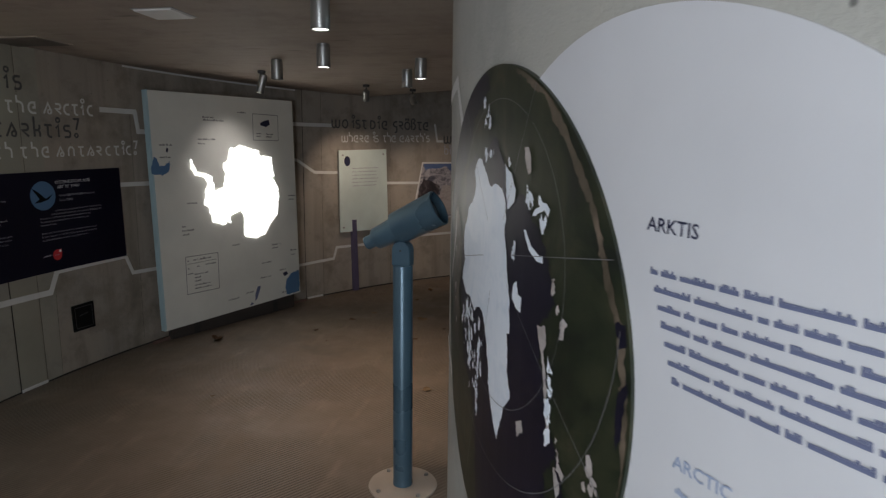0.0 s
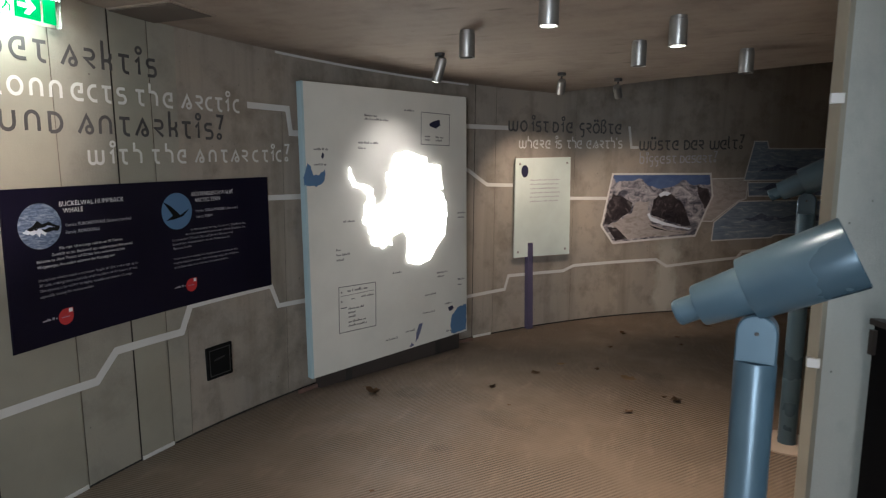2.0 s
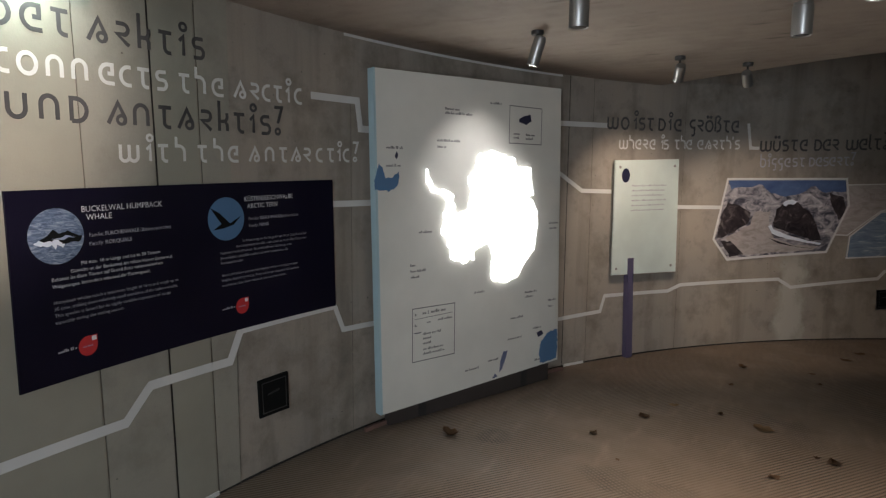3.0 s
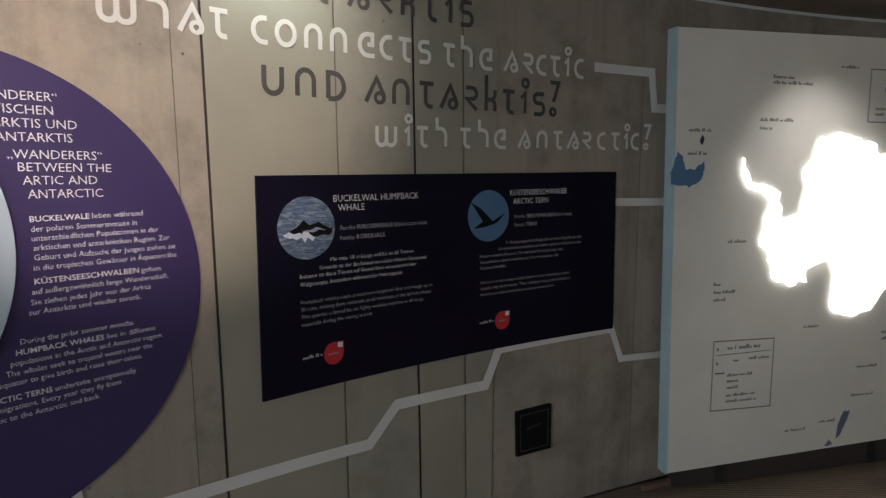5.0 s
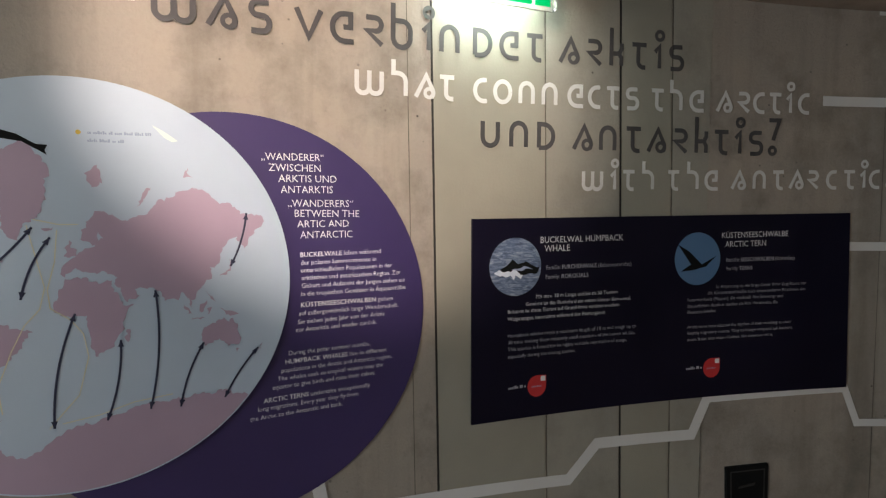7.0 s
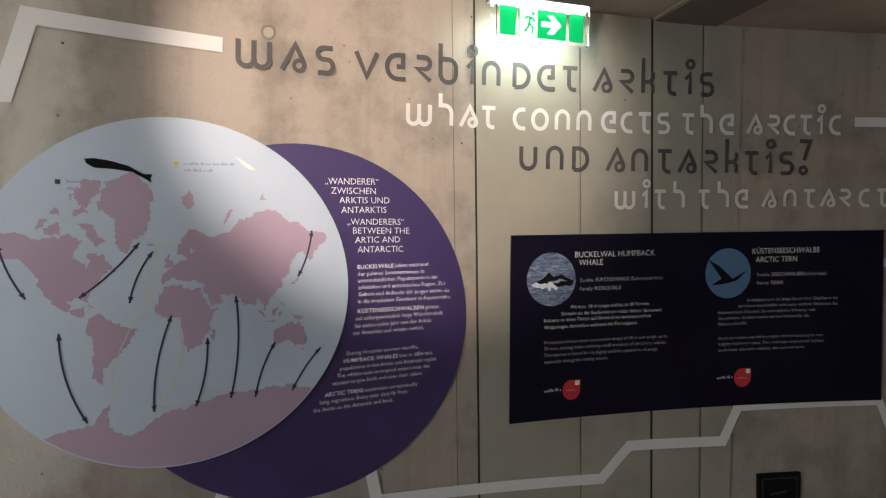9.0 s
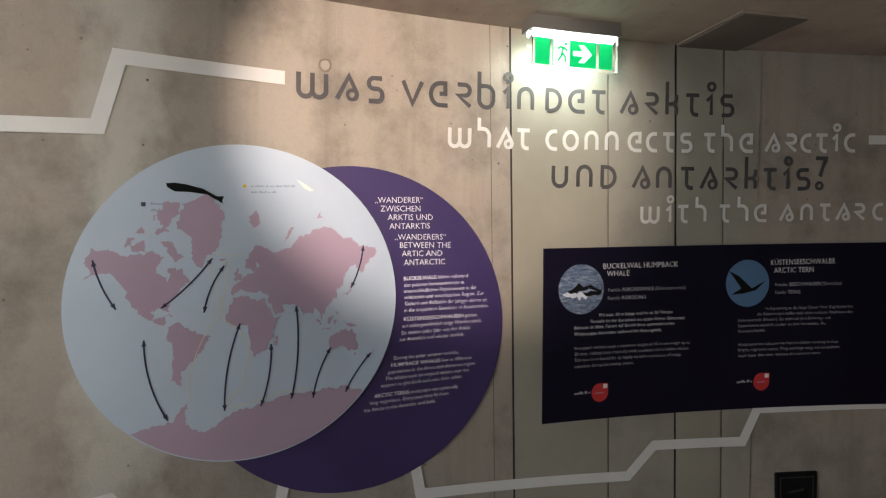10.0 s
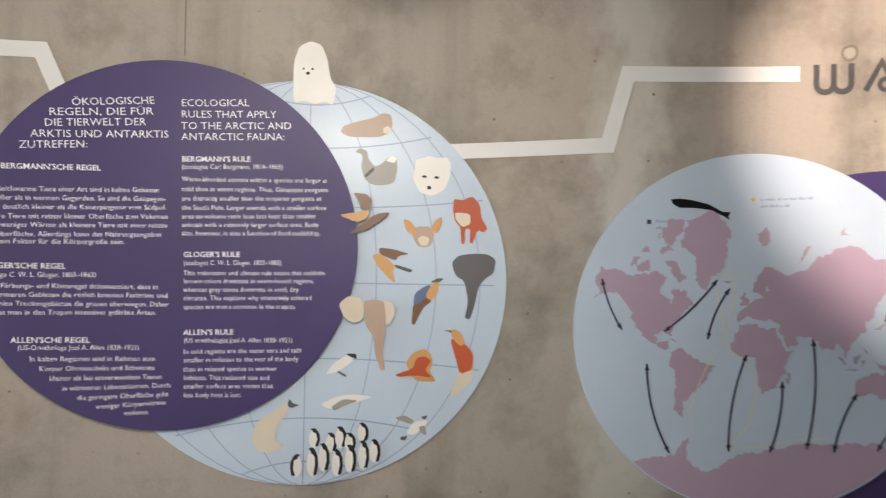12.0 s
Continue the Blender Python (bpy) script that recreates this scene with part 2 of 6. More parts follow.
def photo(name, stops, scale, stretch=(1, 1, 1), detail=9.0, twist=1.2, rough=0.4):
    """A printed photograph: natural ground seen from far, colours by height of a broken noise."""
    m, nodes, links, b = shader(name)
    at = nodes.new("ShaderNodeTexCoord").outputs["Object"]
    n = nodes.new("ShaderNodeTexNoise")
    n.inputs["Scale"].default_value, n.inputs["Detail"].default_value, n.inputs["Roughness"].default_value = scale, detail, 0.62
    n.inputs["Distortion"].default_value = twist
    links.new(stretched(nodes, links, at, stretch), n.inputs["Vector"])
    ramp = nodes.new("ShaderNodeValToRGB")
    ramp.color_ramp.elements[0].position, ramp.color_ramp.elements[0].color = stops[0][0], rgba(stops[0][1])
    ramp.color_ramp.elements[1].position, ramp.color_ramp.elements[1].color = stops[-1][0], rgba(stops[-1][1])
    for p, c in stops[1:-1]:
        ramp.color_ramp.elements.new(p).color = rgba(c)
    links.new(n.outputs[0], ramp.inputs[0])
    links.new(ramp.outputs[0], b.inputs["Base Color"])
    b.inputs["Roughness"].default_value = rough
    return m


def glow(name, colour, strength, base=(0.8, 0.8, 0.8)):
    m, nodes, links, b = shader(name)
    b.inputs["Base Color"].default_value = rgba(base)
    b.inputs["Emission Color"].default_value = rgba(colour)
    b.inputs["Emission Strength"].default_value = strength
    b.inputs["Roughness"].default_value = 0.35
    return m


def glass(name, colour=(0.9, 0.97, 0.95), rough=0.03):
    m, nodes, links, b = shader(name)
    b.inputs["Base Color"].default_value = rgba(colour)
    b.inputs["Transmission Weight"].default_value = 1.0
    b.inputs["Roughness"].default_value = rough
    b.inputs["IOR"].default_value = 1.45
    return m


M_WALL = concrete("ring_wall_concrete", (0.345, 0.314, 0.280), (0.415, 0.355, 0.292), (0.165, 0.147, 0.122), 0.75, lime=((2.27, 0.13, 3.0), (9.37, 0.12, 0.95)))
M_CORE = concrete("core_wall_concrete", (0.42, 0.42, 0.39), (0.45, 0.44, 0.39), (0.31, 0.31, 0.285), 0.35)
M_CEIL = concrete("ceiling_concrete", (0.34, 0.285, 0.24), (0.38, 0.315, 0.26), (0.22, 0.18, 0.15), 0.0, boards=True)
M_OLIVE = paint("olive_smooth_filler", (0.315, 0.300, 0.248), 0.55, 0.07, 20, 0.05)
M_PATCH = concrete("panel_concrete", (0.33, 0.315, 0.27), (0.36, 0.335, 0.28), (0.24, 0.225, 0.19), 0.35)
M_FLOOR = ribbed_floor("ribbed_rubber_floor")
M_SKIRT = paint("reddish_brown_strip", (0.19, 0.115, 0.095), 0.6, 0.2)
M_STAIN = paint("brown_stain", (0.19, 0.155, 0.115), 0.8, 0.25)
M_SEAM = paint("filled_joint", (0.13, 0.118, 0.095), 0.8, 0.25)
M_JOINT = paint("dark_joint", (0.025, 0.022, 0.02), 0.8, 0.2)
M_WHITE = paint("white_vinyl", (0.67, 0.67, 0.66), 0.45, 0.05)
M_TEXT = paint("white_print", (0.82, 0.82, 0.84), 0.5, 0.02, bump=0)
M_GREY = paint("dark_grey_vinyl", (0.080, 0.078, 0.080), 0.42, 0.15)
M_DIM = paint("grey_print", (0.42, 0.42, 0.47), 0.5, 0.03, bump=0)
M_NAVY = paint("navy_print", (0.0045, 0.0035, 0.014), 0.5, 0.12, 10, 0.02, gloss=0.2)
M_PURPLE = paint("purple_print", (0.043, 0.028, 0.112), 0.5, 0.07, 10, 0.02, gloss=0.5)
M_PALE = paint("pale_blue_print", (0.465, 0.555, 0.66), 0.36, 0.03, 10, 0.02)
M_TEXTDISC = paint("bluish_white_print", (0.60, 0.61, 0.64), 0.42, 0.04, 10, 0.02)
M_PINK = paint("dusty_pink_print", (0.41, 0.31, 0.405), 0.4, 0.04, bump=0)
M_INK = paint("dark_ink", (0.022, 0.025, 0.06), 0.45, 0.05, bump=0)
M_LINE = paint("blue_grey_line_print", (0.30, 0.36, 0.50), 0.45, 0.05, bump=0)
M_RED = paint("red_print", (0.52, 0.03, 0.035), 0.4, 0.05, bump=0)
M_STEEL = paint("blue_grey_enamel", (0.076, 0.134, 0.182), 0.30, 0.10, 25, 0.006, 0.3)
M_TIN = paint("brushed_metal", (0.34, 0.34, 0.33), 0.35, 0.10, 25, 0.03, 0.85)
M_DARKMETAL = paint("dark_metal", (0.055, 0.055, 0.055), 0.4, 0.15, 20, 0.03, 0.5)
M_BLACK = paint("matt_black", (0.007, 0.0075, 0.008), 0.85, 0.25)
M_BLACK.node_tree.nodes["Principled BSDF"].inputs["Specular IOR Level"].default_value = 0.15
M_BASE = paint("beige_enamel", (0.42, 0.36, 0.30), 0.5, 0.10)
M_CHROME = paint("polished_strip", (0.62, 0.64, 0.64), 0.18, 0.05, metal=1.0, bump=0)
M_BOARD = paint("white_board", (0.73, 0.73, 0.68), 0.42, 0.04, 8, 0.02)
M_BOARDEDGE = paint("pale_blue_board_edge", (0.42, 0.58, 0.64), 0.4, 0.05)
M_ICE = glow("backlit_acrylic", (1.0, 0.95, 0.86), 6.0)
M_BLUE = paint("mid_blue_print", (0.10, 0.20, 0.36), 0.4, 0.08, bump=0)
M_LAMP = glow("lamp_lens", (1.0, 0.93, 0.82), 9.0)
M_LENS_OFF = paint("dark_lens", (0.06, 0.06, 0.06), 0.2, 0.1)
M_GREEN = glow("lit_green_sign", (0.0, 0.50, 0.13), 0.75, (0.0, 0.35, 0.10))
M_SIGNWHITE = glow("lit_white_sign", (0.9, 1.0, 0.95), 1.5)
M_TUBE = glow("led_strip", (0.88, 1.0, 0.93), 7.0)
M_CLEAR = glass("clear_acrylic")
M_LEAF = paint("dry_leaf", (0.11, 0.062, 0.028), 0.7, 0.35, 30)
M_LEAF2 = paint("pale_dry_leaf", (0.28, 0.19, 0.10), 0.7, 0.3, 30)
M_LINEN = paint("pale_green_sheet", (0.70, 0.79, 0.75), 0.10, 0.06, 8, 0.02)
M_VIOLET = paint("violet_bar", (0.105, 0.092, 0.165), 0.5, 0.08)
M_EARTH = photo("polar_land_photo", ((0.28, (0.006, 0.007, 0.007)), (0.44, (0.016, 0.022, 0.012)), (0.58, (0.030, 0.034, 0.018)), (0.68, (0.055, 0.045, 0.028)), (0.82, (0.12, 0.09, 0.06))), 5.5)
M_OCEAN = photo("polar_ocean_photo", ((0.3, (0.004, 0.004, 0.011)), (0.6, (0.009, 0.008, 0.021)), (0.8, (0.022, 0.019, 0.040))), 5.0)
M_SNOW = photo("polar_ice_photo", ((0.25, (0.62, 0.70, 0.80)), (0.55, (0.78, 0.83, 0.90)), (0.7, (0.70, 0.77, 0.86))), 9.0)
M_PEAK = photo("snow_peak_photo", ((0.30, (0.03, 0.035, 0.06)), (0.41, (0.12, 0.12, 0.15)), (0.53, (0.36, 0.34, 0.37)), (0.7, (0.62, 0.60, 0.62))), 7.5, (1, 1, 1.6))
M_ROCK = photo("dark_rock_photo", ((0.35, (0.018, 0.016, 0.022)), (0.55, (0.055, 0.045, 0.05)), (0.72, (0.22, 0.20, 0.20))), 9.0)
M_GLACIER = photo("glacier_photo", ((0.35, (0.34, 0.30, 0.28)), (0.6, (0.48, 0.44, 0.43)), (0.75, (0.28, 0.25, 0.25))), 7.0, (1, 1, 2.5))
M_SKYPRINT = photo("sky_photo", ((0.3, (0.06, 0.10, 0.24)), (0.6, (0.11, 0.17, 0.33)), (0.8, (0.30, 0.36, 0.46))), 3.0, (1, 1, 2))
M_BAY = photo("bay_photo", ((0.3, (0.12, 0.17, 0.26)), (0.55, (0.24, 0.31, 0.41)), (0.7, (0.50, 0.55, 0.60))), 5.0, (1, 1, 5))
M_WATER = photo("sea_photo", ((0.3, (0.04, 0.06, 0.11)), (0.5, (0.13, 0.18, 0.28)), (0.68, (0.36, 0.42, 0.52))), 26.0, (1, 1, 4))


# ---- building helpers ----
ORIGIN = {}


def thing(name, base, label, category, group="", kind=""):
    """An Empty at a thing's base; its parts hang under it."""
    ob = new(name)
    ob.empty_display_size = 0.05
    ob.location = base
    ORIGIN[ob] = Vector(base)
    return tagged(ob, label, category, group, kind)


def part(name, bm, material, parent=None, label="", smooth=False):
    """Links a bmesh that is given in world places as one mesh."""
    base = ORIGIN.get(parent, Vector((0, 0, 0)))
    if parent is not None:
        bmesh.ops.translate(bm, verts=bm.verts, vec=-base)
    mesh = bpy.data.meshes.new(name)
    bm.to_mesh(mesh)
    bm.free()
    mesh.materials.append(material)
    if smooth:
        for p in mesh.polygons:
            p.use_smooth = True
        mesh.set_sharp_from_angle(angle=radians(38))
    ob = new(name, mesh)
    if parent is not None:
        ob.parent = parent
        ORIGIN[ob] = base
    return tagged(ob, label)


def alone(name, bm, material, label, category, group="", kind="", smooth=False):
    return tagged(part(name, bm, material, None, "", smooth), label, category, group, kind)


def ring(cx, cy, rx, ry=None, a0=0.0, a1=360.0, n=48):
    ry = rx if ry is None else ry
    closed = abs(a1 - a0) >= 360
    steps = n if closed else n + 1
    return [(cx + rx * math.cos(radians(a0 + (a1 - a0) * i / n)), cy + ry * math.sin(radians(a0 + (a1 - a0) * i / n))) for i in range(steps)]


def rough_edge(pts, amp, step, seed=0.0, closed=True):
    """An outline with its edges cut up and pushed about like a coast."""
    out = []
    pairs = list(zip(pts, pts[1:] + pts[:1])) if closed else list(zip(pts, pts[1:]))
    for (x0, y0), (x1, y1) in pairs:
        n = max(1, int(math.hypot(x1 - x0, y1 - y0) / step))
        for i in range(n):
            f = i / n
            x, y = x0 + (x1 - x0) * f, y0 + (y1 - y0) * f
            v = Vector((x / step * 0.45 + seed, y / step * 0.45, seed))
            out.append((x + amp * noise.noise(v), y + amp * noise.noise(v + Vector((31, 17, 5)))))
    return out


def clipped(pts, cx, cy, r):
    """The part of an outline that lies inside a disc."""
    edge = ring(cx, cy, r, n=72)
    for (ax, ay), (bx, by) in zip(edge, edge[1:] + edge[:1]):
        def side(p):
            return (bx - ax) * (p[1] - ay) - (by - ay) * (p[0] - ax)
        out = []
        for p, q in zip(pts, pts[1:] + pts[:1]):
            sp, sq = side(p), side(q)
            if sp >= 0:
                out.append(p)
            if (sp >= 0) != (sq >= 0):
                f = sp / (sp - sq)
                out.append((p[0] + f * (q[0] - p[0]), p[1] + f * (q[1] - p[1])))
        pts = out
        if len(pts) < 3:
            return []
    return pts


def sheet(outlines, front, back=None, step=0.07):
    """Flat pieces in wall coordinates (along, up, off the wall); with back, given a rim down to that depth."""
    bm = bmesh.new()
    for pts in outlines:
        if len(pts) < 3:
            continue
        area = sum(a[0] * b[1] - b[0] * a[1] for a, b in zip(pts, pts[1:] + pts[:1]))
        if area < 0:
            pts = pts[::-1]
        bm.faces.new([bm.verts.new((x, y, front)) for x, y in pts]).normal_update()
    if back is not None:
        rim = [e for e in bm.edges]
        made = bmesh.ops.extrude_edge_only(bm, edges=rim)["geom"]
        for v in made:
            if isinstance(v, bmesh.types.BMVert):
                v.co.z = back
        bmesh.ops.recalc_face_normals(bm, faces=bm.faces)
    bmesh.ops.triangulate(bm, faces=[f for f in bm.faces if len(f.verts) > 4])
    xs = [v.co.x for v in bm.verts]
    if xs and step:
        k = math.ceil(min(xs) / step + 1e-6)
        while k * step < max(xs) - 1e-6:
            bmesh.ops.bisect_plane(bm, geom=bm.verts[:] + bm.edges[:] + bm.faces[:], plane_co=(k * step, 0, 0), plane_no=(1, 0, 0))
            k += 1
    return bm


def laid(bm, put):
    for v in bm.verts:
        v.co = put(v.co.x, v.co.y, v.co.z)
    return bm


def stroke(bm, pts, width, front, closed=False):
    """A line of even width with mitred corners."""
    pts = [p for i, p in enumerate(pts) if i == 0 or math.hypot(p[0] - pts[i - 1][0], p[1] - pts[i - 1][1]) > 1e-7]
    n = len(pts)
    left, right = [], []
    for i, (x, y) in enumerate(pts):
        before = pts[i - 1] if (i or closed) else None
        after = pts[(i + 1) % n] if (i < n - 1 or closed) else None
        d = []
        for a, b in ((before, (x, y)), ((x, y), after)):
            if a is not None and b is not None:
                v = Vector((b[0] - a[0], b[1] - a[1]))
                if v.length > 1e-9:
                    d.append(v.normalized())
        t = (d[0] + d[-1]).normalized() if (d[0] + d[-1]).length > 1e-6 else d[0]
        k = min(1.8, 1.0 / max(0.3, abs(t.dot(d[0])))) * width / 2
        left.append(bm.verts.new((x - t.y * k, y + t.x * k, front)))
        right.append(bm.verts.new((x + t.y * k, y - t.x * k, front)))
    for i in range(n if closed else n - 1):
        j = (i + 1) % n
        bm.faces.new((right[i], right[j], left[j], left[i]))
    return bm


def lines(paths, width, front, step=0.08):
    bm = bmesh.new()
    for p in paths:
        cut = [p[0]]
        for a, b in zip(p, p[1:]):
            n = max(1, math.ceil(abs(b[0] - a[0]) / step))
            cut += [(a[0] + (b[0] - a[0]) * i / n, a[1] + (b[1] - a[1]) * i / n) for i in range(1, n + 1)]
        stroke(bm, cut, width, front)
    return bm


def slab(x0, x1, y0, y1, z0, z1, bevel=0.0):
    bm = bmesh.new()
    bmesh.ops.create_cube(bm, size=1, matrix=Matrix.Translation(((x0 + x1) / 2, (y0 + y1) / 2, (z0 + z1) / 2)) @ Matrix.Diagonal((x1 - x0, y1 - y0, z1 - z0, 1)))
    if bevel:
        bmesh.ops.bevel(bm, geom=bm.edges[:], offset=bevel, segments=2, affect="EDGES", profile=0.6)
    return bm


def lathe(profile, m=None, n=32):
    """A turned body from (radius, height) pairs."""
    bm = bmesh.new()
    rows = [[bm.verts.new((r * math.cos(2 * math.pi * i / n), r * math.sin(2 * math.pi * i / n), z)) for i in range(n)] for r, z in profile]
    for a, b in zip(rows, rows[1:]):
        for i in range(n):
            bm.faces.new((a[i], a[(i + 1) % n], b[(i + 1) % n], b[i]))
    bm.faces.new(rows[0][::-1])
    bm.faces.new(rows[-1])
    bmesh.ops.recalc_face_normals(bm, faces=bm.faces)
    if m is not None:
        bm.transform(m)
    return bm


LETTERS = {}


def letters(body, bold=False):
    """The built-in font's outlines of a text, one unit high, and their width."""
    if (body, bold) in LETTERS:
        return LETTERS[body, bold]
    curve = bpy.data.curves.new("letters", "FONT")
    curve.body, curve.size, curve.resolution_u = body, 1.0, 2
    curve.offset = 0.010 if bold else -0.006
    ob = new("letters", curve)
    graph = bpy.context.evaluated_depsgraph_get()
    mesh = bpy.data.meshes.new_from_object(ob.evaluated_get(graph))
    places, faces = [tuple(v.co) for v in mesh.vertices], [tuple(p.vertices) for p in mesh.polygons]
    bpy.data.objects.remove(ob)
    bpy.data.meshes.remove(mesh)
    bpy.data.curves.remove(curve)
    wide = max((p[0] for p in places), default=0.0)
    LETTERS[body, bold] = places, faces, wide
    return LETTERS[body, bold]


def writing(runs, a, b, front, tall=None):
    """Text from a to b along its foot line. runs: text, or pairs of text and bold. tall: the height of a capital."""
    if isinstance(runs, str):
        runs = [(runs, False)]
    at, placed = 0.0, []
    for body, bold in runs:
        places, faces, wide = letters(body, bold)
        placed.append((at, places, faces))
        at += wide + 0.25
    total = at - 0.25
    span = math.hypot(b[0] - a[0], b[1] - a[1])
    kx = span / total
    ky = tall / 0.69 if tall else kx
    cx, cy = (b[0] - a[0]) / span, (b[1] - a[1]) / span
    bm = bmesh.new()
    for off, places, faces in placed:
        vs = [bm.verts.new((a[0] + (x + off) * kx * cx - y * ky * cy, a[1] + (x + off) * kx * cy + y * ky * cx, front)) for x, y, _ in places]
        for f in faces:
            try:
                bm.faces.new([vs[i] for i in f])
            except ValueError:
                pass
    return bm


def bars(a, b, tall, front, seed=0):
    """A line of print too small to read: bars the length of words."""
    rnd = random.Random(seed)
    bm = bmesh.new()
    span = math.hypot(b[0] - a[0], b[1] - a[1])
    at = 0.0
    while at < span:
        for _ in range(rnd.randint(2, 9)):
            w = tall * rnd.uniform(0.35, 0.8)
            if at + w > span:
                break
            high = tall * rnd.choice((0.72, 0.78, 0.82, 1.25))
            p = [(a[0] + (b[0] - a[0]) * f, a[1] + (b[1] - a[1]) * f + high / 2) for f in (at / span, (at + w) / span)]
            stroke(bm, p, high, front)
            at += w + tall * 0.14
        at += tall * 0.6
    return bm


# ---- large structure ----
def arc_wall(cx, cy, r0, r1, a0, a1, z0, z1, step=2.0):
    """A curved wall with thickness, between two angles counted from -x towards +y."""
    bm = bmesh.new()
    n = max(1, math.ceil(abs(a1 - a0) / step))
    rows = []
    for i in range(n + 1):
        a = radians(a0 + (a1 - a0) * i / n)
        rows.append([bm.verts.new((cx - r * math.cos(a), cy + r * math.sin(a), z)) for r, z in ((r0, z0), (r1, z0), (r1, z1), (r0, z1))])
    for p, q in zip(rows, rows[1:]):
        for j in range(4):
            bm.faces.new((p[j], q[j], q[(j + 1) % 4], p[(j + 1) % 4]))
    bm.faces.new(rows[0][::-1])
    bm.faces.new(rows[-1])
    bmesh.ops.recalc_face_normals(bm, faces=bm.faces)
    return bm


def structure(name, bm, material, label, category, smooth=False):
    return alone(name, bm, material, label, category, "", "structure", smooth)


def disc_sheet(cx, cy, r, z0, z1, hole=None, n=128):
    """A round slab, with a square hole if one is given."""
    bm = bmesh.new()
    loops = [[(cx + r * math.cos(2 * math.pi * i / n), cy + r * math.sin(2 * math.pi * i / n)) for i in range(n)]]
    if hole:
        x0, x1, y0, y1 = hole
        loops.append([(x0, y0), (x1, y0), (x1, y1), (x0, y1)])
    for loop in loops:
        vs = [bm.verts.new((x, y, z0)) for x, y in loop]
        for a, b in zip(vs, vs[1:] + vs[:1]):
            bm.edges.new((a, b))
    bmesh.ops.triangle_fill(bm, use_beauty=True, edges=bm.edges[:])
    top = bmesh.ops.extrude_face_region(bm, geom=bm.faces[:])["geom"]
    for v in top:
        if isinstance(v, bmesh.types.BMVert):
            v.co.z = z1
    bmesh.ops.recalc_face_normals(bm, faces=bm.faces)
    return bm


SKYLIGHT = (1.8, 4.0, 3.0, 5.2)
structure("floor", disc_sheet(CX, CY, R + 0.25, -0.20, 0.0), M_FLOOR, "brown ribbed rubber floor with trodden dust", "floor")
# the low ceiling stops at a slanting edge; beyond it the hall is higher
H2 = 3.35
EDGE = [(-1.68, 8.36), (-0.95, 7.90), (-0.40, 7.605), (0.05, 7.42), (0.60, 7.175), (1.62, 6.70)]


def low_ceiling():
    """A slab round the ring, left open over the far stretch of the corridor, with a square skylight."""
    def about(cx, cy, r, a0, a1, n):
        return [(cx - r * math.cos(radians(a0 + (a1 - a0) * i / n)), cy + r * math.sin(radians(a0 + (a1 - a0) * i / n))) for i in range(n + 1)]
    outer_edge = about(CX, CY, R + 0.28, 38.0, 126.0 - 360.0, 120)
    inner_edge = about(DX, DY, R2 - 0.05, 122.0, 51.0, 40)
    x0, x1, y0, y1 = SKYLIGHT
    bm = bmesh.new()
    for loop in (outer_edge + inner_edge + EDGE[::-1], [(x0, y0), (x1, y0), (x1, y1), (x0, y1)]):
        vs = [bm.verts.new((x, y, H)) for x, y in loop]
        for a, b in zip(vs, vs[1:] + vs[:1]):
            bm.edges.new((a, b))
    bmesh.ops.triangle_fill(bm, use_beauty=True, edges=bm.edges[:])
    for v in bmesh.ops.extrude_face_region(bm, geom=bm.faces[:])["geom"]:
        if isinstance(v, bmesh.types.BMVert):
            v.co.z = H + 0.25
    bmesh.ops.recalc_face_normals(bm, faces=bm.faces)
    return bm


structure("ceiling", low_ceiling(), M_CEIL, "board-marked brownish cast concrete ceiling", "ceiling")
structure("ceiling_high", disc_sheet(CX, CY, R + 0.30, H2, H2 + 0.2, SKYLIGHT), M_CEIL, "dark high concrete ceiling beyond the low one", "ceiling")
structure("ground", disc_sheet(CX, CY, 400.0, -0.40, -0.21, None, 48), M_PATCH, "pale gravel ground round the building", "ground")
structure("wall_outer_1", arc_wall(CX, CY, R, R + 0.30, -52, 128, -0.05, H + 0.05), M_WALL, "stained cast concrete ring wall", "wall", True)
structure("wall_outer_2", arc_wall(CX, CY, R, R + 0.30, -84, -68, -0.05, H + 0.05), M_WALL, "stained cast concrete ring wall", "wall", True)
structure("wall_outer_3", arc_wall(CX, CY, R, R + 0.30, -67.98, -52.02, 2.14, H + 0.05), M_WALL, "concrete lintel over the entrance", "wall", True)
structure("wall_outer_4", arc_wall(CX, CY, R, R + 0.30, 34, 128, H + 0.051, H2 + 0.05), M_WALL, "upper part of the ring wall", "wall", True)
structure("wall_core_5", arc_wall(DX, DY, R2 - 0.22, R2 + 0.03, 48, 124, H + 0.051, H2 + 0.05), M_CORE, "upper part of the core wall", "wall", True)
structure("wall_core_1", arc_wall(DX, DY, R2 - 0.30, R2, -78, -9.6, -0.05, H + 0.05), M_CORE, "smooth pale concrete core wall", "wall", True)
structure("wall_core_2", arc_wall(DX, DY, R2 - 0.22, R2 + 0.03, 16, 124, -0.05, H + 0.05), M_CORE, "smooth pale concrete core wall", "wall", True)


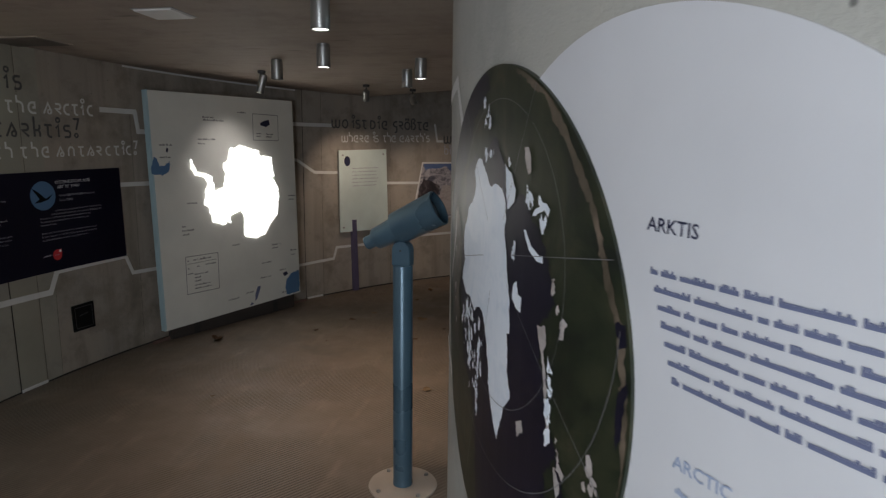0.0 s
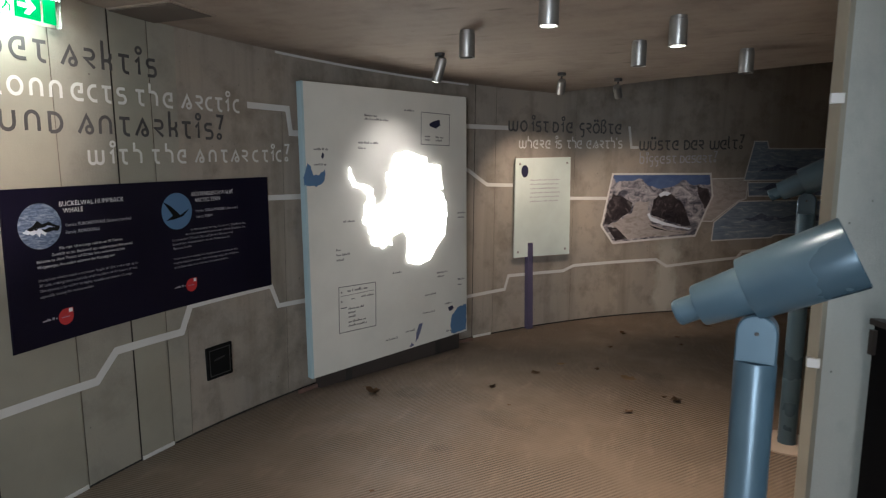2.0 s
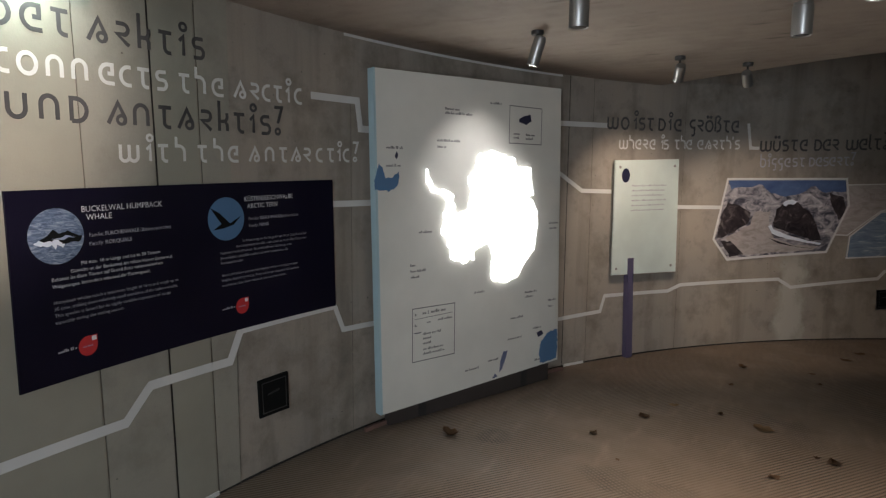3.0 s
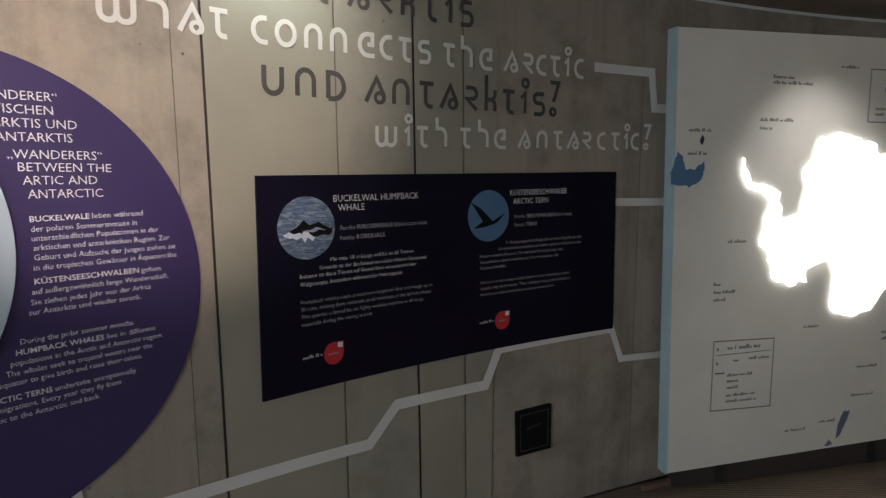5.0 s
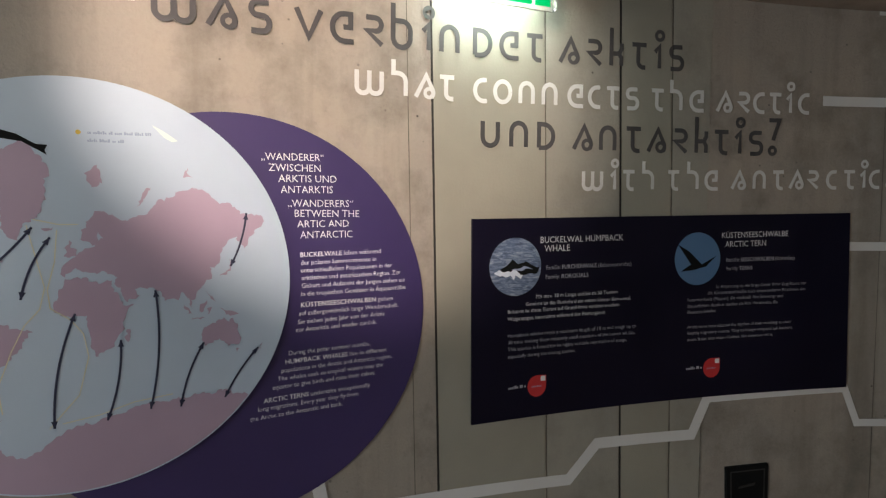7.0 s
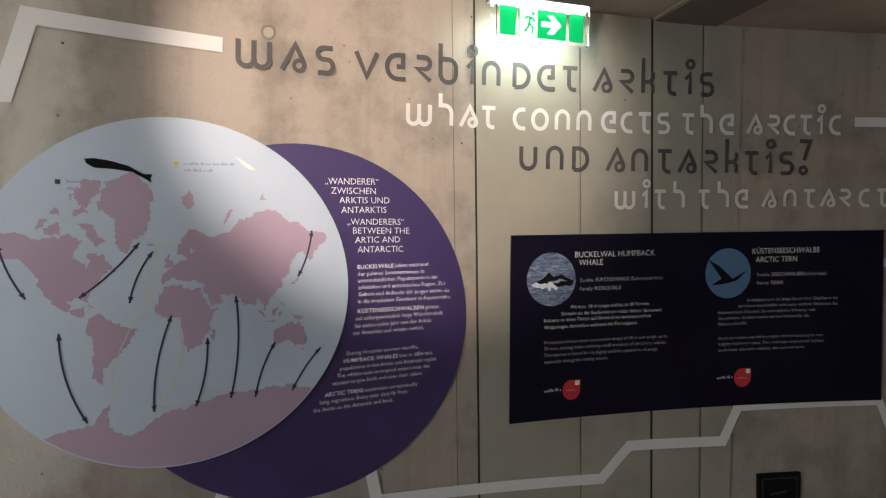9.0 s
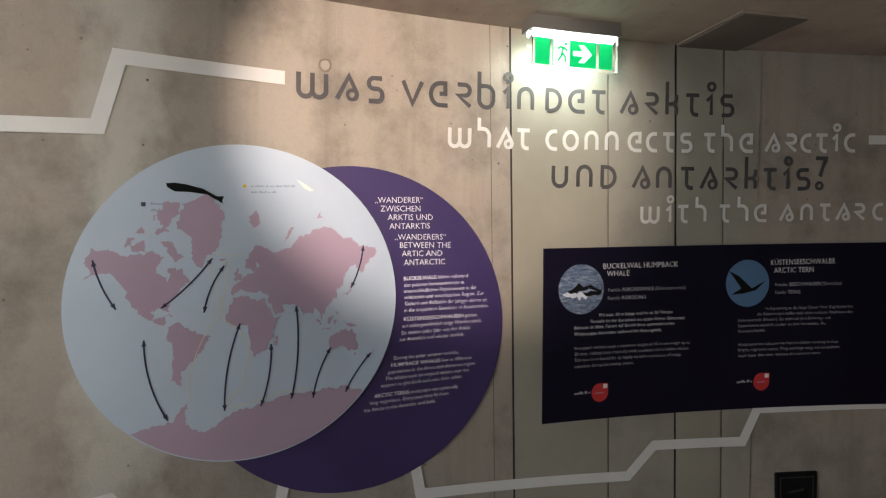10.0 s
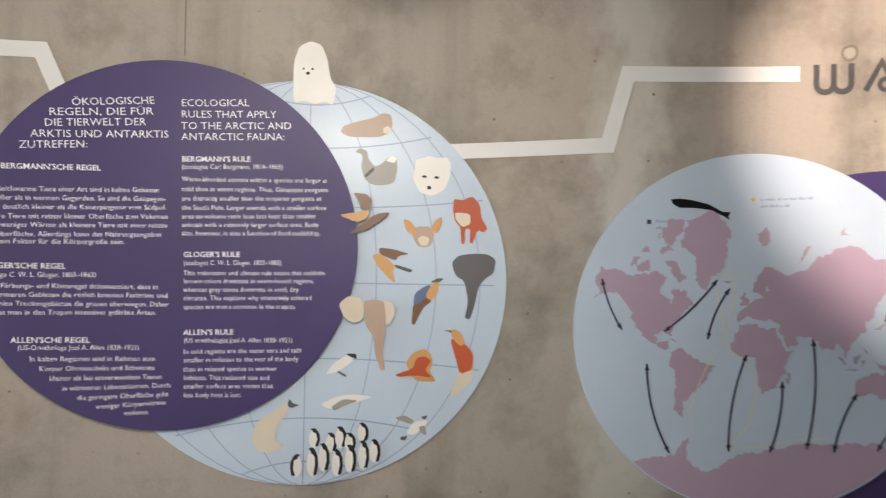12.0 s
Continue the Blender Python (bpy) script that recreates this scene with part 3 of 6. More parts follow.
def upright(pts, z0, z1, bevel=0.0):
    bm = bmesh.new()
    low = [bm.verts.new((x, y, z0)) for x, y in pts]
    high = [bm.verts.new((x, y, z1)) for x, y in pts]
    bm.faces.new(low[::-1])
    bm.faces.new(high)
    for i in range(len(pts)):
        j = (i + 1) % len(pts)
        bm.faces.new((low[i], low[j], high[j], high[i]))
    bmesh.ops.recalc_face_normals(bm, faces=bm.faces)
    if bevel:
        tall = [e for e in bm.edges if abs(e.verts[0].co.z - e.verts[1].co.z) > 0.1]
        bmesh.ops.bevel(bm, geom=tall, offset=bevel, segments=2, affect="EDGES", profile=0.5)
    return bm


for (x0, y0), (x1, y1) in zip(EDGE, EDGE[1:]):
    back = Vector((y0 - y1, x1 - x0)).normalized() * -0.15
    structure("wall_upstand", upright([(x0, y0), (x1, y1), (x1 + back.x, y1 + back.y), (x0 + back.x, y0 + back.y)], H + 0.251, H2 + 0.02), M_CEIL, "concrete upstand over the edge of the low ceiling", "wall")
structure("wall_core_3", upright([(0.203, 4.403), (0.52, 4.62), (0.66, 4.95), (0.50, 5.01), (0.31, 4.86)], -0.05, H + 0.05, 0.008), M_CORE, "splayed concrete jamb beside the core opening", "wall")
structure("wall_end_1", upright([(2.40, -2.25), (2.60, -2.25), (3.25, 0.15), (3.05, 0.15)], -0.05, H + 0.05), M_WALL, "plain concrete wall closing the corridor", "wall")
structure("wall_end_2", upright([(7.2, 9.75), (5.85, 7.0), (6.0, 6.9), (7.4, 9.65)], -0.05, H2 + 0.05), M_WALL, "plain concrete wall closing the corridor", "wall")
structure("wall_core_4", upright([(2.2, 2.3), (2.32, 2.3), (2.32, 6.2), (2.2, 6.2)], -0.05, H + 0.05), M_CORE, "pale concrete wall inside the core", "wall")
joint = structure("trim", laid(lines([[(-6.0, 0.006), (10.0, 0.006)]], 0.014, 0.003), on_outer), M_JOINT, "dark gap along the foot of the ring wall", "joint")

# joints and flush fillers of the ring wall
# along the wall, foot, top, width and lean (shift to the left a metre up)
SEAMS = [(-0.708, 0.0, H, 0.003, 0.028), (-0.622, 0.0, H, 0.008, 0.028), (-0.192, 0.0, H, 0.0035, 0.024), (0.122, 0.0, H, 0.008, 0.024), (0.345, 0.0, H, 0.004, 0.02), (0.50, 0.0, 0.82, 0.003, 0),
         (3.34, 0.0, H, 0.007, 0), (3.60, 0.0, H, 0.004, 0), (4.62, 0.0, H, 0.003, 0), (-3.33, 2.08, H, 0.003, 0), (1.30, 0.0, 2.0, 0.003, 0)]


def leaned(s0, s1, z0, z1, lean0, lean1):
    """A tall strip whose sides lean about the height of 1.2 m."""
    return [(s0 - lean0 * (z0 - 1.2), z0), (s1 - lean1 * (z0 - 1.2), z0), (s1 - lean1 * (z1 - 1.2), z1), (s0 - lean0 * (z1 - 1.2), z1)]


for s, z0, z1, wide, lean in SEAMS:
    structure("joint", laid(sheet([leaned(s - wide / 2, s + wide / 2, z0, z1, lean, lean)], 0.0062), on_outer), M_JOINT if wide > 0.005 else M_SEAM, "dark open joint between wall panels" if wide > 0.005 else "faint closed joint in the concrete wall", "joint")
for s0, s1, lean0, lean1, material, label in ((-0.618, -0.196, 0.028, 0.024, M_OLIVE, "smooth olive filler panel"), (-0.188, 0.117, 0.024, 0.024, M_PATCH, "grey concrete panel with a ragged patch"),
                                              (0.128, 0.341, 0.024, 0.02, M_OLIVE, "smooth olive filler panel"), (0.349, 0.50, 0.02, 0, M_PATCH, "narrow grey concrete panel")):
    structure("wall_panel", laid(sheet([leaned(s0, s1, 0.012, H - 0.002, lean0, lean1)], 0.005, -0.002), on_outer), material, label, "wall panel")
structure("trim_skirting", laid(sheet([[(1.35, 0.0), (3.30, 0.0), (3.30, 0.024), (1.35, 0.024)]], 0.068, 0.048), on_outer), M_SKIRT, "low reddish-brown strip along the foot of the wall", "skirting")
plug = thing("wall_plug", on_outer(-1.378, 2.12), "round filled anchor hole in the concrete wall", "wall plug")
part("rim", laid(stroke(bmesh.new(), rough_edge(ring(-1.378, 2.144, 0.021, n=28), 0.006, 0.01, 2.0), 0.006, 0.0035, True), on_outer), M_STAIN, plug, "ragged stained rim")
part("fill", laid(sheet([ring(-1.378, 2.144, 0.016, n=24)], 0.0025), on_outer), M_PATCH, plug)
for s0, s1 in ((0.156, 0.366), (-0.58, -0.17), (3.36, 3.58)):
    structure("sill", laid(sheet([[(s0, 0.002), (s1, 0.002), (s1, 0.022), (s0, 0.022)]], 0.012, -0.002), on_outer), M_WHITE, "pale strip at the foot of a wall panel", "sill")

# ceiling fittings that lie flat
M_HATCH = paint("brown_grey_hatch", (0.12, 0.10, 0.085), 0.6, 0.12)
hatch = thing("ceiling_hatch", (-2.73, 4.49, H), "dark flush access hatch in the ceiling", "hatch")
part("cover", slab(-2.95, -2.53, 4.36, 4.63, H - 0.010, H + 0.01, 0.003), M_HATCH, hatch)
part("rim", slab(-2.965, -2.515, 4.345, 4.645, H - 0.006, H + 0.012, 0.002), M_CEIL, hatch)
vent = thing("ceiling_plate", (-1.33, 3.89, H), "small white square plate on the ceiling", "plate")
part("plate", slab(-1.44, -1.23, 3.79, 3.99, H - 0.012, H + 0.01, 0.004), M_WHITE, vent)
part("backing", slab(-1.45, -1.22, 3.78, 4.00, H - 0.004, H + 0.01, 0.001), M_TIN, vent)
alone("cable", laid(lines([[(1.25, H - 0.012), (3.25, H - 0.012)]], 0.016, 0.012), on_outer), M_WHITE, "thin white cable duct along the top of the wall", "cable")


# ---- lettering on the ring wall ----
def bow(cx, cy, rx, ry, a0, a1):
    return ring(cx, cy, rx, ry, a0, a1, 10)


def glyph(ch):
    """Strokes, rings and width of one letter of the rounded headline alphabet; a small letter is one unit tall."""
    st, dots, wide = [], [], 0.7
    if ch == "w":
        st, wide = [[(0, 1)] + bow(0.29, 0.28, 0.29, 0.28, 180, 360) + [(0.58, 1)], [(0.58, 0.28)] + bow(0.87, 0.28, 0.29, 0.28, 180, 360) + [(1.16, 1)]], 1.16
    elif ch == "a":
        st, dots, wide = [[(0, 0), (0.52, 1), (0.84, 0.36)] + bow(0.66, 0.22, 0.21, 0.22, 35, -60)], [(0.66, 0.20, 0.20)], 0.88
    elif ch == "s":
        st, wide = [[(0.62, 1), (0.25, 1)] + bow(0.25, 0.77, 0.23, 0.23, 90, 270) + [(0.40, 0.54)] + bow(0.40, 0.27, 0.24, 0.27, 90, -90) + [(0.02, 0)]], 0.64
    elif ch == "v":
        st, wide = [[(0, 1), (0.45, 0), (0.90, 1)]], 0.90
    elif ch == "e":
        st, wide = [[(0.42, 0.52), (0.70, 0.52), (0.70, 1.0), (0.44, 1.0)] + bow(0.44, 0.5, 0.44, 0.5, 90, 270) + [(0.82, 0)]], 0.82
    elif ch == "r":
        st, wide = [[(0, 1), (0.36, 1)] + bow(0.36, 0.75, 0.25, 0.25, 90, -90) + [(0.04, 0.50), (0.64, 0)]], 0.66
    elif ch == "b":
        st, wide = [[(0, 1.66), (0, 0.36)] + bow(0.36, 0.36, 0.36, 0.36, 180, 360) + [(0.72, 0.62)] + bow(0.36, 0.64, 0.36, 0.36, 0, 90) + [(0.04, 1.0)]], 0.72
    elif ch == "i":
        st, dots, wide = [[(0, 0.72), (0.24, 0.98), (0.24, 0)]], [(0.24, 1.46, 0.19)], 0.30
    elif ch == "n":
        st, wide = [[(0, 0)] + bow(0.35, 0.62, 0.35, 0.38, 180, 0) + [(0.70, 0)]], 0.70
    elif ch == "d":
        st, wide = [[(0, 0), (0, 1), (0.24, 1)] + bow(0.24, 0.5, 0.46, 0.5, 90, -90) + [(0, 0)]], 0.70
    elif ch == "t":
        st, wide = [[(0, 1), (0.74, 1)], [(0.32, 1)] + bow(0.58, 0.26, 0.26, 0.26, 180, 270) + [(0.70, 0)]], 0.74
    elif ch == "k":
        st, wide = [[(0, 1.66), (0, 0)], [(0.52, 1), (0.52, 0.74), (0.40, 0.54), (0, 0.52)], [(0.40, 0.52), (0.52, 0.34), (0.52, 0)]], 0.54
    elif ch == "h":
        st, wide = [[(0, 1.60), (0, 1.0), (0.22, 1.0)] + bow(0.22, 0.62, 0.38, 0.38, 90, 0) + [(0.60, 0)]], 0.60
    elif ch == "c":
        st, wide = [[(0.62, 1), (0.44, 1)] + bow(0.44, 0.5, 0.44, 0.5, 90, 270) + [(0.64, 0)]], 0.64
    elif ch in "oö":
        st, wide = [bow(0.42, 0.5, 0.42, 0.5, 0, 180) + bow(0.42, 0.5, 0.42, 0.5, 180, 360)], 0.84
    elif ch in "uü":
        st, wide = [[(0, 1)] + bow(0.35, 0.36, 0.35, 0.36, 180, 360) + [(0.70, 1)]], 0.70
    elif ch == "g":
        st, wide = [[(0.62, 1), (0.36, 1)] + bow(0.36, 0.66, 0.34, 0.34, 90, 270) + [(0.56, 0.32), (0.56, -0.22)] + bow(0.34, -0.22, 0.22, 0.22, 0, -120)], 0.62
    elif ch == "ß":
        st, wide = [[(0, 0), (0, 1.2)] + bow(0.28, 1.2, 0.28, 0.26, 180, 0) + [(0.30, 0.86)] + bow(0.30, 0.42, 0.32, 0.42, 90, -110)], 0.64
    elif ch == "l":
        st, wide = [[(0, 1.52), (0, 0.2), (0.24, 0)]], 0.24
    elif ch == "?":
        st, dots, wide = [[(0, 1.62), (0.56, 1.62), (0.24, 0.66)]], [(0.22, 0.16, 0.17)], 0.56
    elif ch == "'":
        st, wide = [[(0, 1.5), (0, 1.15)]], 0.05
    if ch in "öü":
        dots = [(0.18, 1.36, 0.09), (0.56, 1.36, 0.09)]
    return st, dots, wide


def headline(words, foot, slope, tall, wide, material, label, depth=0.0075):
    """words: text and where its letters begin, with the end of the last; with two numbers the letters are spread evenly."""
    line = thing("lettering", on_outer(words[0][1][0], foot, 0), label, "lettering", "headline lettering on the ring wall")
    for body, starts in words:
        if len(starts) == 2:
            shapes = [glyph(ch)[2] for ch in body]
            natural = sum(shapes) * tall
            gap = (starts[1] - starts[0] - natural - wide) / max(1, len(body) - 1)
            at, spread = starts[0] + wide / 2, []
            for w in shapes:
                spread.append((at, 1.0))
                at += w * tall + gap
        else:
            spread = [(s + wide / 2, 1.0) for s in starts[:-1]]
        for ch, (left, k) in zip(body, spread):
            st, dots, _ = glyph(ch)
            bm = bmesh.new()

            def spot(p):
                x = left + p[0] * tall * k
                return (x, foot + wide / 2 + slope * x + p[1] * tall)
            for s in st:
                stroke(bm, [spot(p) for p in s], wide, depth)
            for cx, cy, r in dots:
                stroke(bm, [spot(p) for p in ring(cx, cy, r, r, 0, 360, 20)], wide * 0.8, depth, True)
            part("letter", laid(bm, on_outer), material, line)


headline([("was", [-1.480, -1.344, -1.229, -1.157]), ("verbindet", [-1.097, -0.987, -0.879, -0.789, -0.685, -0.619, -0.496, -0.396, -0.296, -0.221]), ("arktis", [-0.162, -0.047, 0.051, 0.140, 0.239, 0.307, 0.384])],
         2.0623, 0.0304, 0.083, 0.0165, M_GREY, "dark grey vinyl headline on the concrete wall")
headline([("what", [-0.908, -0.786, -0.708, -0.623, -0.551]), ("connects", [-0.493, -0.417, -0.318, -0.226, -0.121, -0.036, 0.037, 0.123, 0.183]), ("the", [0.230, 0.317, 0.404, 0.475]), ("arctic", [0.523, 0.620, 0.692, 0.760, 0.839, 0.897, 0.954])],
         1.9090, 0.0296, 0.071, 0.0150, M_WHITE, "white vinyl headline on the concrete wall")
headline([("und", [-0.463, -0.352, -0.242, -0.155]), ("antarktis?", [-0.099, 0.015, 0.124, 0.219, 0.335, 0.433, 0.515, 0.610, 0.676, 0.761, 0.829])],
         1.7519, 0.0172, 0.083, 0.0165, M_GREY, "dark grey vinyl headline on the concrete wall")
headline([("with", [-0.054, 0.063, 0.115, 0.204, 0.268]), ("the", [0.312, 0.403, 0.482, 0.553]), ("antarctic?", [0.601, 0.702, 0.788, 0.866, 0.952, 1.039, 1.115, 1.192, 1.236, 1.308, 1.363])],
         1.6073, 0.0275, 0.066, 0.0140, M_WHITE, "white vinyl headline on the concrete wall")
headline([("wo", [3.751, 3.997]), ("ist", [4.039, 4.273]), ("die", [4.318, 4.585]), ("größte", [4.662, 5.221])], 1.914, 0.0150, 0.092, 0.0185, M_GREY, "dark grey vinyl headline on the concrete wall")
headline([("where", [3.891, 4.302]), ("is", [4.352, 4.445]), ("the", [4.503, 4.711]), ("earth's", [4.762, 5.237])], 1.717, 0.0240, 0.072, 0.0145, M_WHITE, "thin white vinyl headline on the concrete wall")
headline([("wüste", [5.457, 5.975]), ("der", [6.035, 6.298]), ("welt?", [6.363, 6.797])], 1.666, 0.0290, 0.092, 0.0185, M_GREY, "dark grey vinyl headline on the concrete wall")
headline([("biggest", [5.468, 5.954]), ("desert?", [5.994, 6.473])], 1.512, 0.0305, 0.072, 0.0145, M_DIM, "greyish vinyl headline on the concrete wall")

WALL_LINES = [
    ([(-4.6, 2.03), (-3.701, 2.066), (-3.640, 1.925)], 0.044),
    ([(-2.60, 1.832), (-2.078, 1.865), (-2.02, 2.083), (-1.518, 2.082)], 0.046),
    ([(-3.9, 0.675), (-3.2, 0.705), (-3.12, 0.625), (-2.05, 0.720), (-1.96, 0.600), (-1.530, 0.588), (-1.512, 0.680)], 0.040),
    ([(-1.025, 0.68), (-1.0, 0.555), (-0.085, 0.530), (0.035, 0.655), (0.458, 0.652), (0.528, 0.803)], 0.042),
    ([(1.150, 1.404), (1.46, 1.404), (1.51, 1.52)], 0.036),
    ([(0.53, 0.792), (1.165, 0.808), (1.227, 0.660), (1.60, 0.650)], 0.032),
    ([(1.012, 1.995), (1.350, 2.000), (1.374, 1.840), (1.60, 1.842)], 0.040),
    ([(3.15, 1.992), (3.755, 2.002)], 0.040),
    ([(3.15, 1.618), (3.26, 1.600), (3.500, 1.464), (3.83, 1.456)], 0.034),
    ([(4.52, 1.318), (5.09, 1.310)], 0.034),
    ([(3.20, 0.412), (3.752, 0.432), (3.797, 0.563), (4.516, 0.556), (4.656, 0.604), (5.757, 0.617), (5.900, 0.535), (6.803, 0.613), (6.865, 0.684), (8.6, 0.80)], 0.032),
    ([(5.316, 2.08), (5.355, 1.858), (5.45, 1.858)], 0.030),
]
for pts, wide in WALL_LINES:
    alone("wall_line", laid(lines([pts], wide, 0.0072), on_outer), M_WHITE, "white angular vinyl line stuck on the concrete wall", "wall line", "white lines on the ring wall")


# ---- navy board with two animals ----
navy = thing("info_board", on_outer(0.34, 0.80), "flat navy printed board on the curved concrete wall", "info board")
part("board", laid(sheet([[(-0.492, 1.499), (1.152, 1.542), (1.166, 0.815), (-0.485, 0.782)]], 0.014, 0.0), on_outer), M_NAVY, navy)
NF = 0.0155


def board_text(name, rows, owner, material, front, put, tall=None):
    for body, s0, z0, s1, z1 in rows:
        part(name, laid(writing(body, (s0, z0), (s1, z1), front, tall), put), material, owner)


board_text("heading", [("BUCKELWAL HUMPBACK", -0.226, 1.416, 0.124, 1.426), ("WHALE", -0.207, 1.385, -0.103, 1.388),
                       ("KÜSTENSEESCHWALBE", 0.562, 1.435, 0.868, 1.445), ("ARCTIC TERN", 0.580, 1.400, 0.767, 1.406)], navy, M_TEXT, NF, on_outer, 0.0225)
board_text("caption", [([("Familie:", False), ("FURCHENWALE", True), ("(Balaenopteridae)", False)], -0.200, 1.320, 0.162, 1.330), ([("Family:", False), ("RORQUALS", True)], -0.202, 1.286, -0.022, 1.291),
                       ([("Familie:", False), ("SEESCHWALBEN", True), ("(Sternidae)", False)], 0.586, 1.341, 0.901, 1.350), ([("Family:", False), ("TERNS", True)], 0.588, 1.307, 0.708, 1.310)], navy, M_DIM, NF, on_outer, 0.0150)
board_text("text_line", [("Mit max. 18 m Länge und bis zu 30 Tonnen", -0.239, 1.217, 0.103, 1.226), ("Gewicht ist der Buckelwal ein relativ kleiner Bartenwal.", -0.280, 1.191, 0.163, 1.200),
                         ("Bekannt ist diese Tierart auf Grund ihres variantenreichen", -0.352, 1.166, 0.113, 1.177), ("Walgesanges, besonders während der Paarungszeit.", -0.351, 1.140, 0.055, 1.150)], navy, M_TEXT, NF, on_outer, 0.0135)
board_text("text_line", [("Humpback whales reach a maximum length of 18 m and weigh up to", -0.350, 1.081, 0.188, 1.093), ("30 tons, making them relatively small members of the baleen whales.", -0.349, 1.057, 0.185, 1.068),
                         ("This species is famed for its highly variable repertoire of songs,", -0.349, 1.032, 0.149, 1.042), ("especially during the mating season.", -0.348, 1.006, -0.072, 1.013)], navy, M_DIM, NF, on_outer, 0.0130)
board_text("text_line", [("In Anpassung an die lange Dauer ihrer Zug-Route hat", 0.545, 1.237, 0.958, 1.248), ("die Küstenseeschwalbe auch einen anderen Rhythmus des", 0.506, 1.212, 0.956, 1.224),
                         ("Federwechsels (Mauser). Sie wechselt ihre Schwung- und", 0.415, 1.185, 0.854, 1.197), ("Steuerfedern deutlich rascher als ihre Verwandte, die", 0.416, 1.161, 0.830, 1.172), ("Flussseeschwalbe.", 0.417, 1.137, 0.548, 1.142)], navy, M_DIM, NF, on_outer, 0.0130)
board_text("text_line", [("Arctic terns have adapted the rhythm of their moulting to their", 0.419, 1.079, 0.896, 1.090), ("lengthy migratory routes. They exchange wing and tail feathers", 0.419, 1.055, 0.900, 1.066), ("much faster than their relatives, the common terns.", 0.420, 1.029, 0.813, 1.040)], navy, M_DIM, NF, on_outer, 0.0125)
for cx, cz, water in ((-0.323, 1.332, True), (0.456, 1.354, False)):
    shot = part("photo_disc", laid(sheet([ring(cx, cz, 0.103, 0.103, n=64)], NF), on_outer), M_WATER if water else M_BLUE, navy, "round photo print of open water" if water else "round photo print of blue sky")
    if water:
        part("swell", laid(sheet([rough_edge(ring(cx - 0.022, cz - 0.028, 0.056, 0.011, n=18), 0.024, 0.008, 3.1)], NF + 0.0016), on_outer), M_SNOW, shot, "white foam")
        part("dark_shape", laid(sheet([rough_edge([(cx - 0.066, cz - 0.022), (cx - 0.048, cz - 0.002), (cx - 0.030, cz + 0.004), (cx - 0.012, cz + 0.024), (cx + 0.010, cz + 0.012), (cx + 0.042, cz + 0.018), (cx + 0.094, cz - 0.004), (cx + 0.088, cz - 0.024), (cx + 0.05, cz - 0.026), (cx + 0.008, cz - 0.032)], 0.008, 0.010, 1.3)], NF + 0.0008), on_outer), M_BLACK, shot, "dark plain shape")
        part("pale_streak", laid(sheet([rough_edge([(cx - 0.020, cz - 0.012), (cx + 0.030, cz - 0.002), (cx + 0.070, cz - 0.006), (cx + 0.030, cz - 0.014)], 0.008, 0.010, 2.3)], NF + 0.0024), on_outer), M_LINE, shot)
    else:
        part("dark_shape", laid(sheet([[(cx - 0.09, cz + 0.055), (cx - 0.04, cz + 0.03), (cx + 0.02, cz - 0.022), (cx + 0.085, cz + 0.012), (cx + 0.04, cz - 0.03), (cx - 0.02, cz - 0.045), (cx - 0.075, cz - 0.05), (cx - 0.03, cz - 0.022)]], NF + 0.0008), on_outer), M_BLACK, shot, "dark plain shape")
for cx, cz in ((-0.229, 0.898), (0.534, 0.919)):
    mark = part("logo", laid(sheet([ring(cx, cz, 0.038, 0.039, 90, 360, 40) + [(cx + 0.038, cz + 0.039)]], NF), on_outer), M_RED, navy, "plain red drop-shaped mark")
    part("logo_square", laid(sheet([[(cx + 0.015, cz + 0.018), (cx + 0.034, cz + 0.018), (cx + 0.034, cz + 0.036), (cx + 0.015, cz + 0.036)]], NF + 0.0008), on_outer), M_TEXT, mark)
    part("logo_bar", laid(bars((cx - 0.022, cz - 0.004), (cx + 0.02, cz - 0.003), 0.005, NF + 0.0008, 3), on_outer), M_PINK, mark)
    part("logo_line", laid(bars((cx - 0.116, cz - 0.004), (cx - 0.044, cz - 0.001), 0.009, NF, 5), on_outer), M_DIM, navy)


# ---- world map disc over a purple text disc ----
purple = thing("text_disc", on_outer(-1.26, 0.61), "round purple text panel on the concrete wall", "info panel")
part("disc", laid(sheet([ring(-1.262, 1.200, 0.594, n=120)], 0.008, 0.0), on_outer), M_PURPLE, purple)
PF = 0.0095
board_text("heading", [("„WANDERER“", -1.194, 1.664, -1.005, 1.670), ("ZWISCHEN", -1.172, 1.633, -1.015, 1.637), ("ARKTIS UND", -1.143, 1.602, -0.965, 1.606), ("ANTARKTIS", -1.136, 1.569, -0.976, 1.573),
                       ("„WANDERERS“", -1.116, 1.529, -0.911, 1.532), ("BETWEEN THE", -1.097, 1.499, -0.891, 1.501), ("ARTIC AND", -1.087, 1.467, -0.925, 1.470), ("ANTARCTIC", -1.078, 1.434, -0.913, 1.437)], purple, M_TEXT, PF, on_outer, 0.0215)
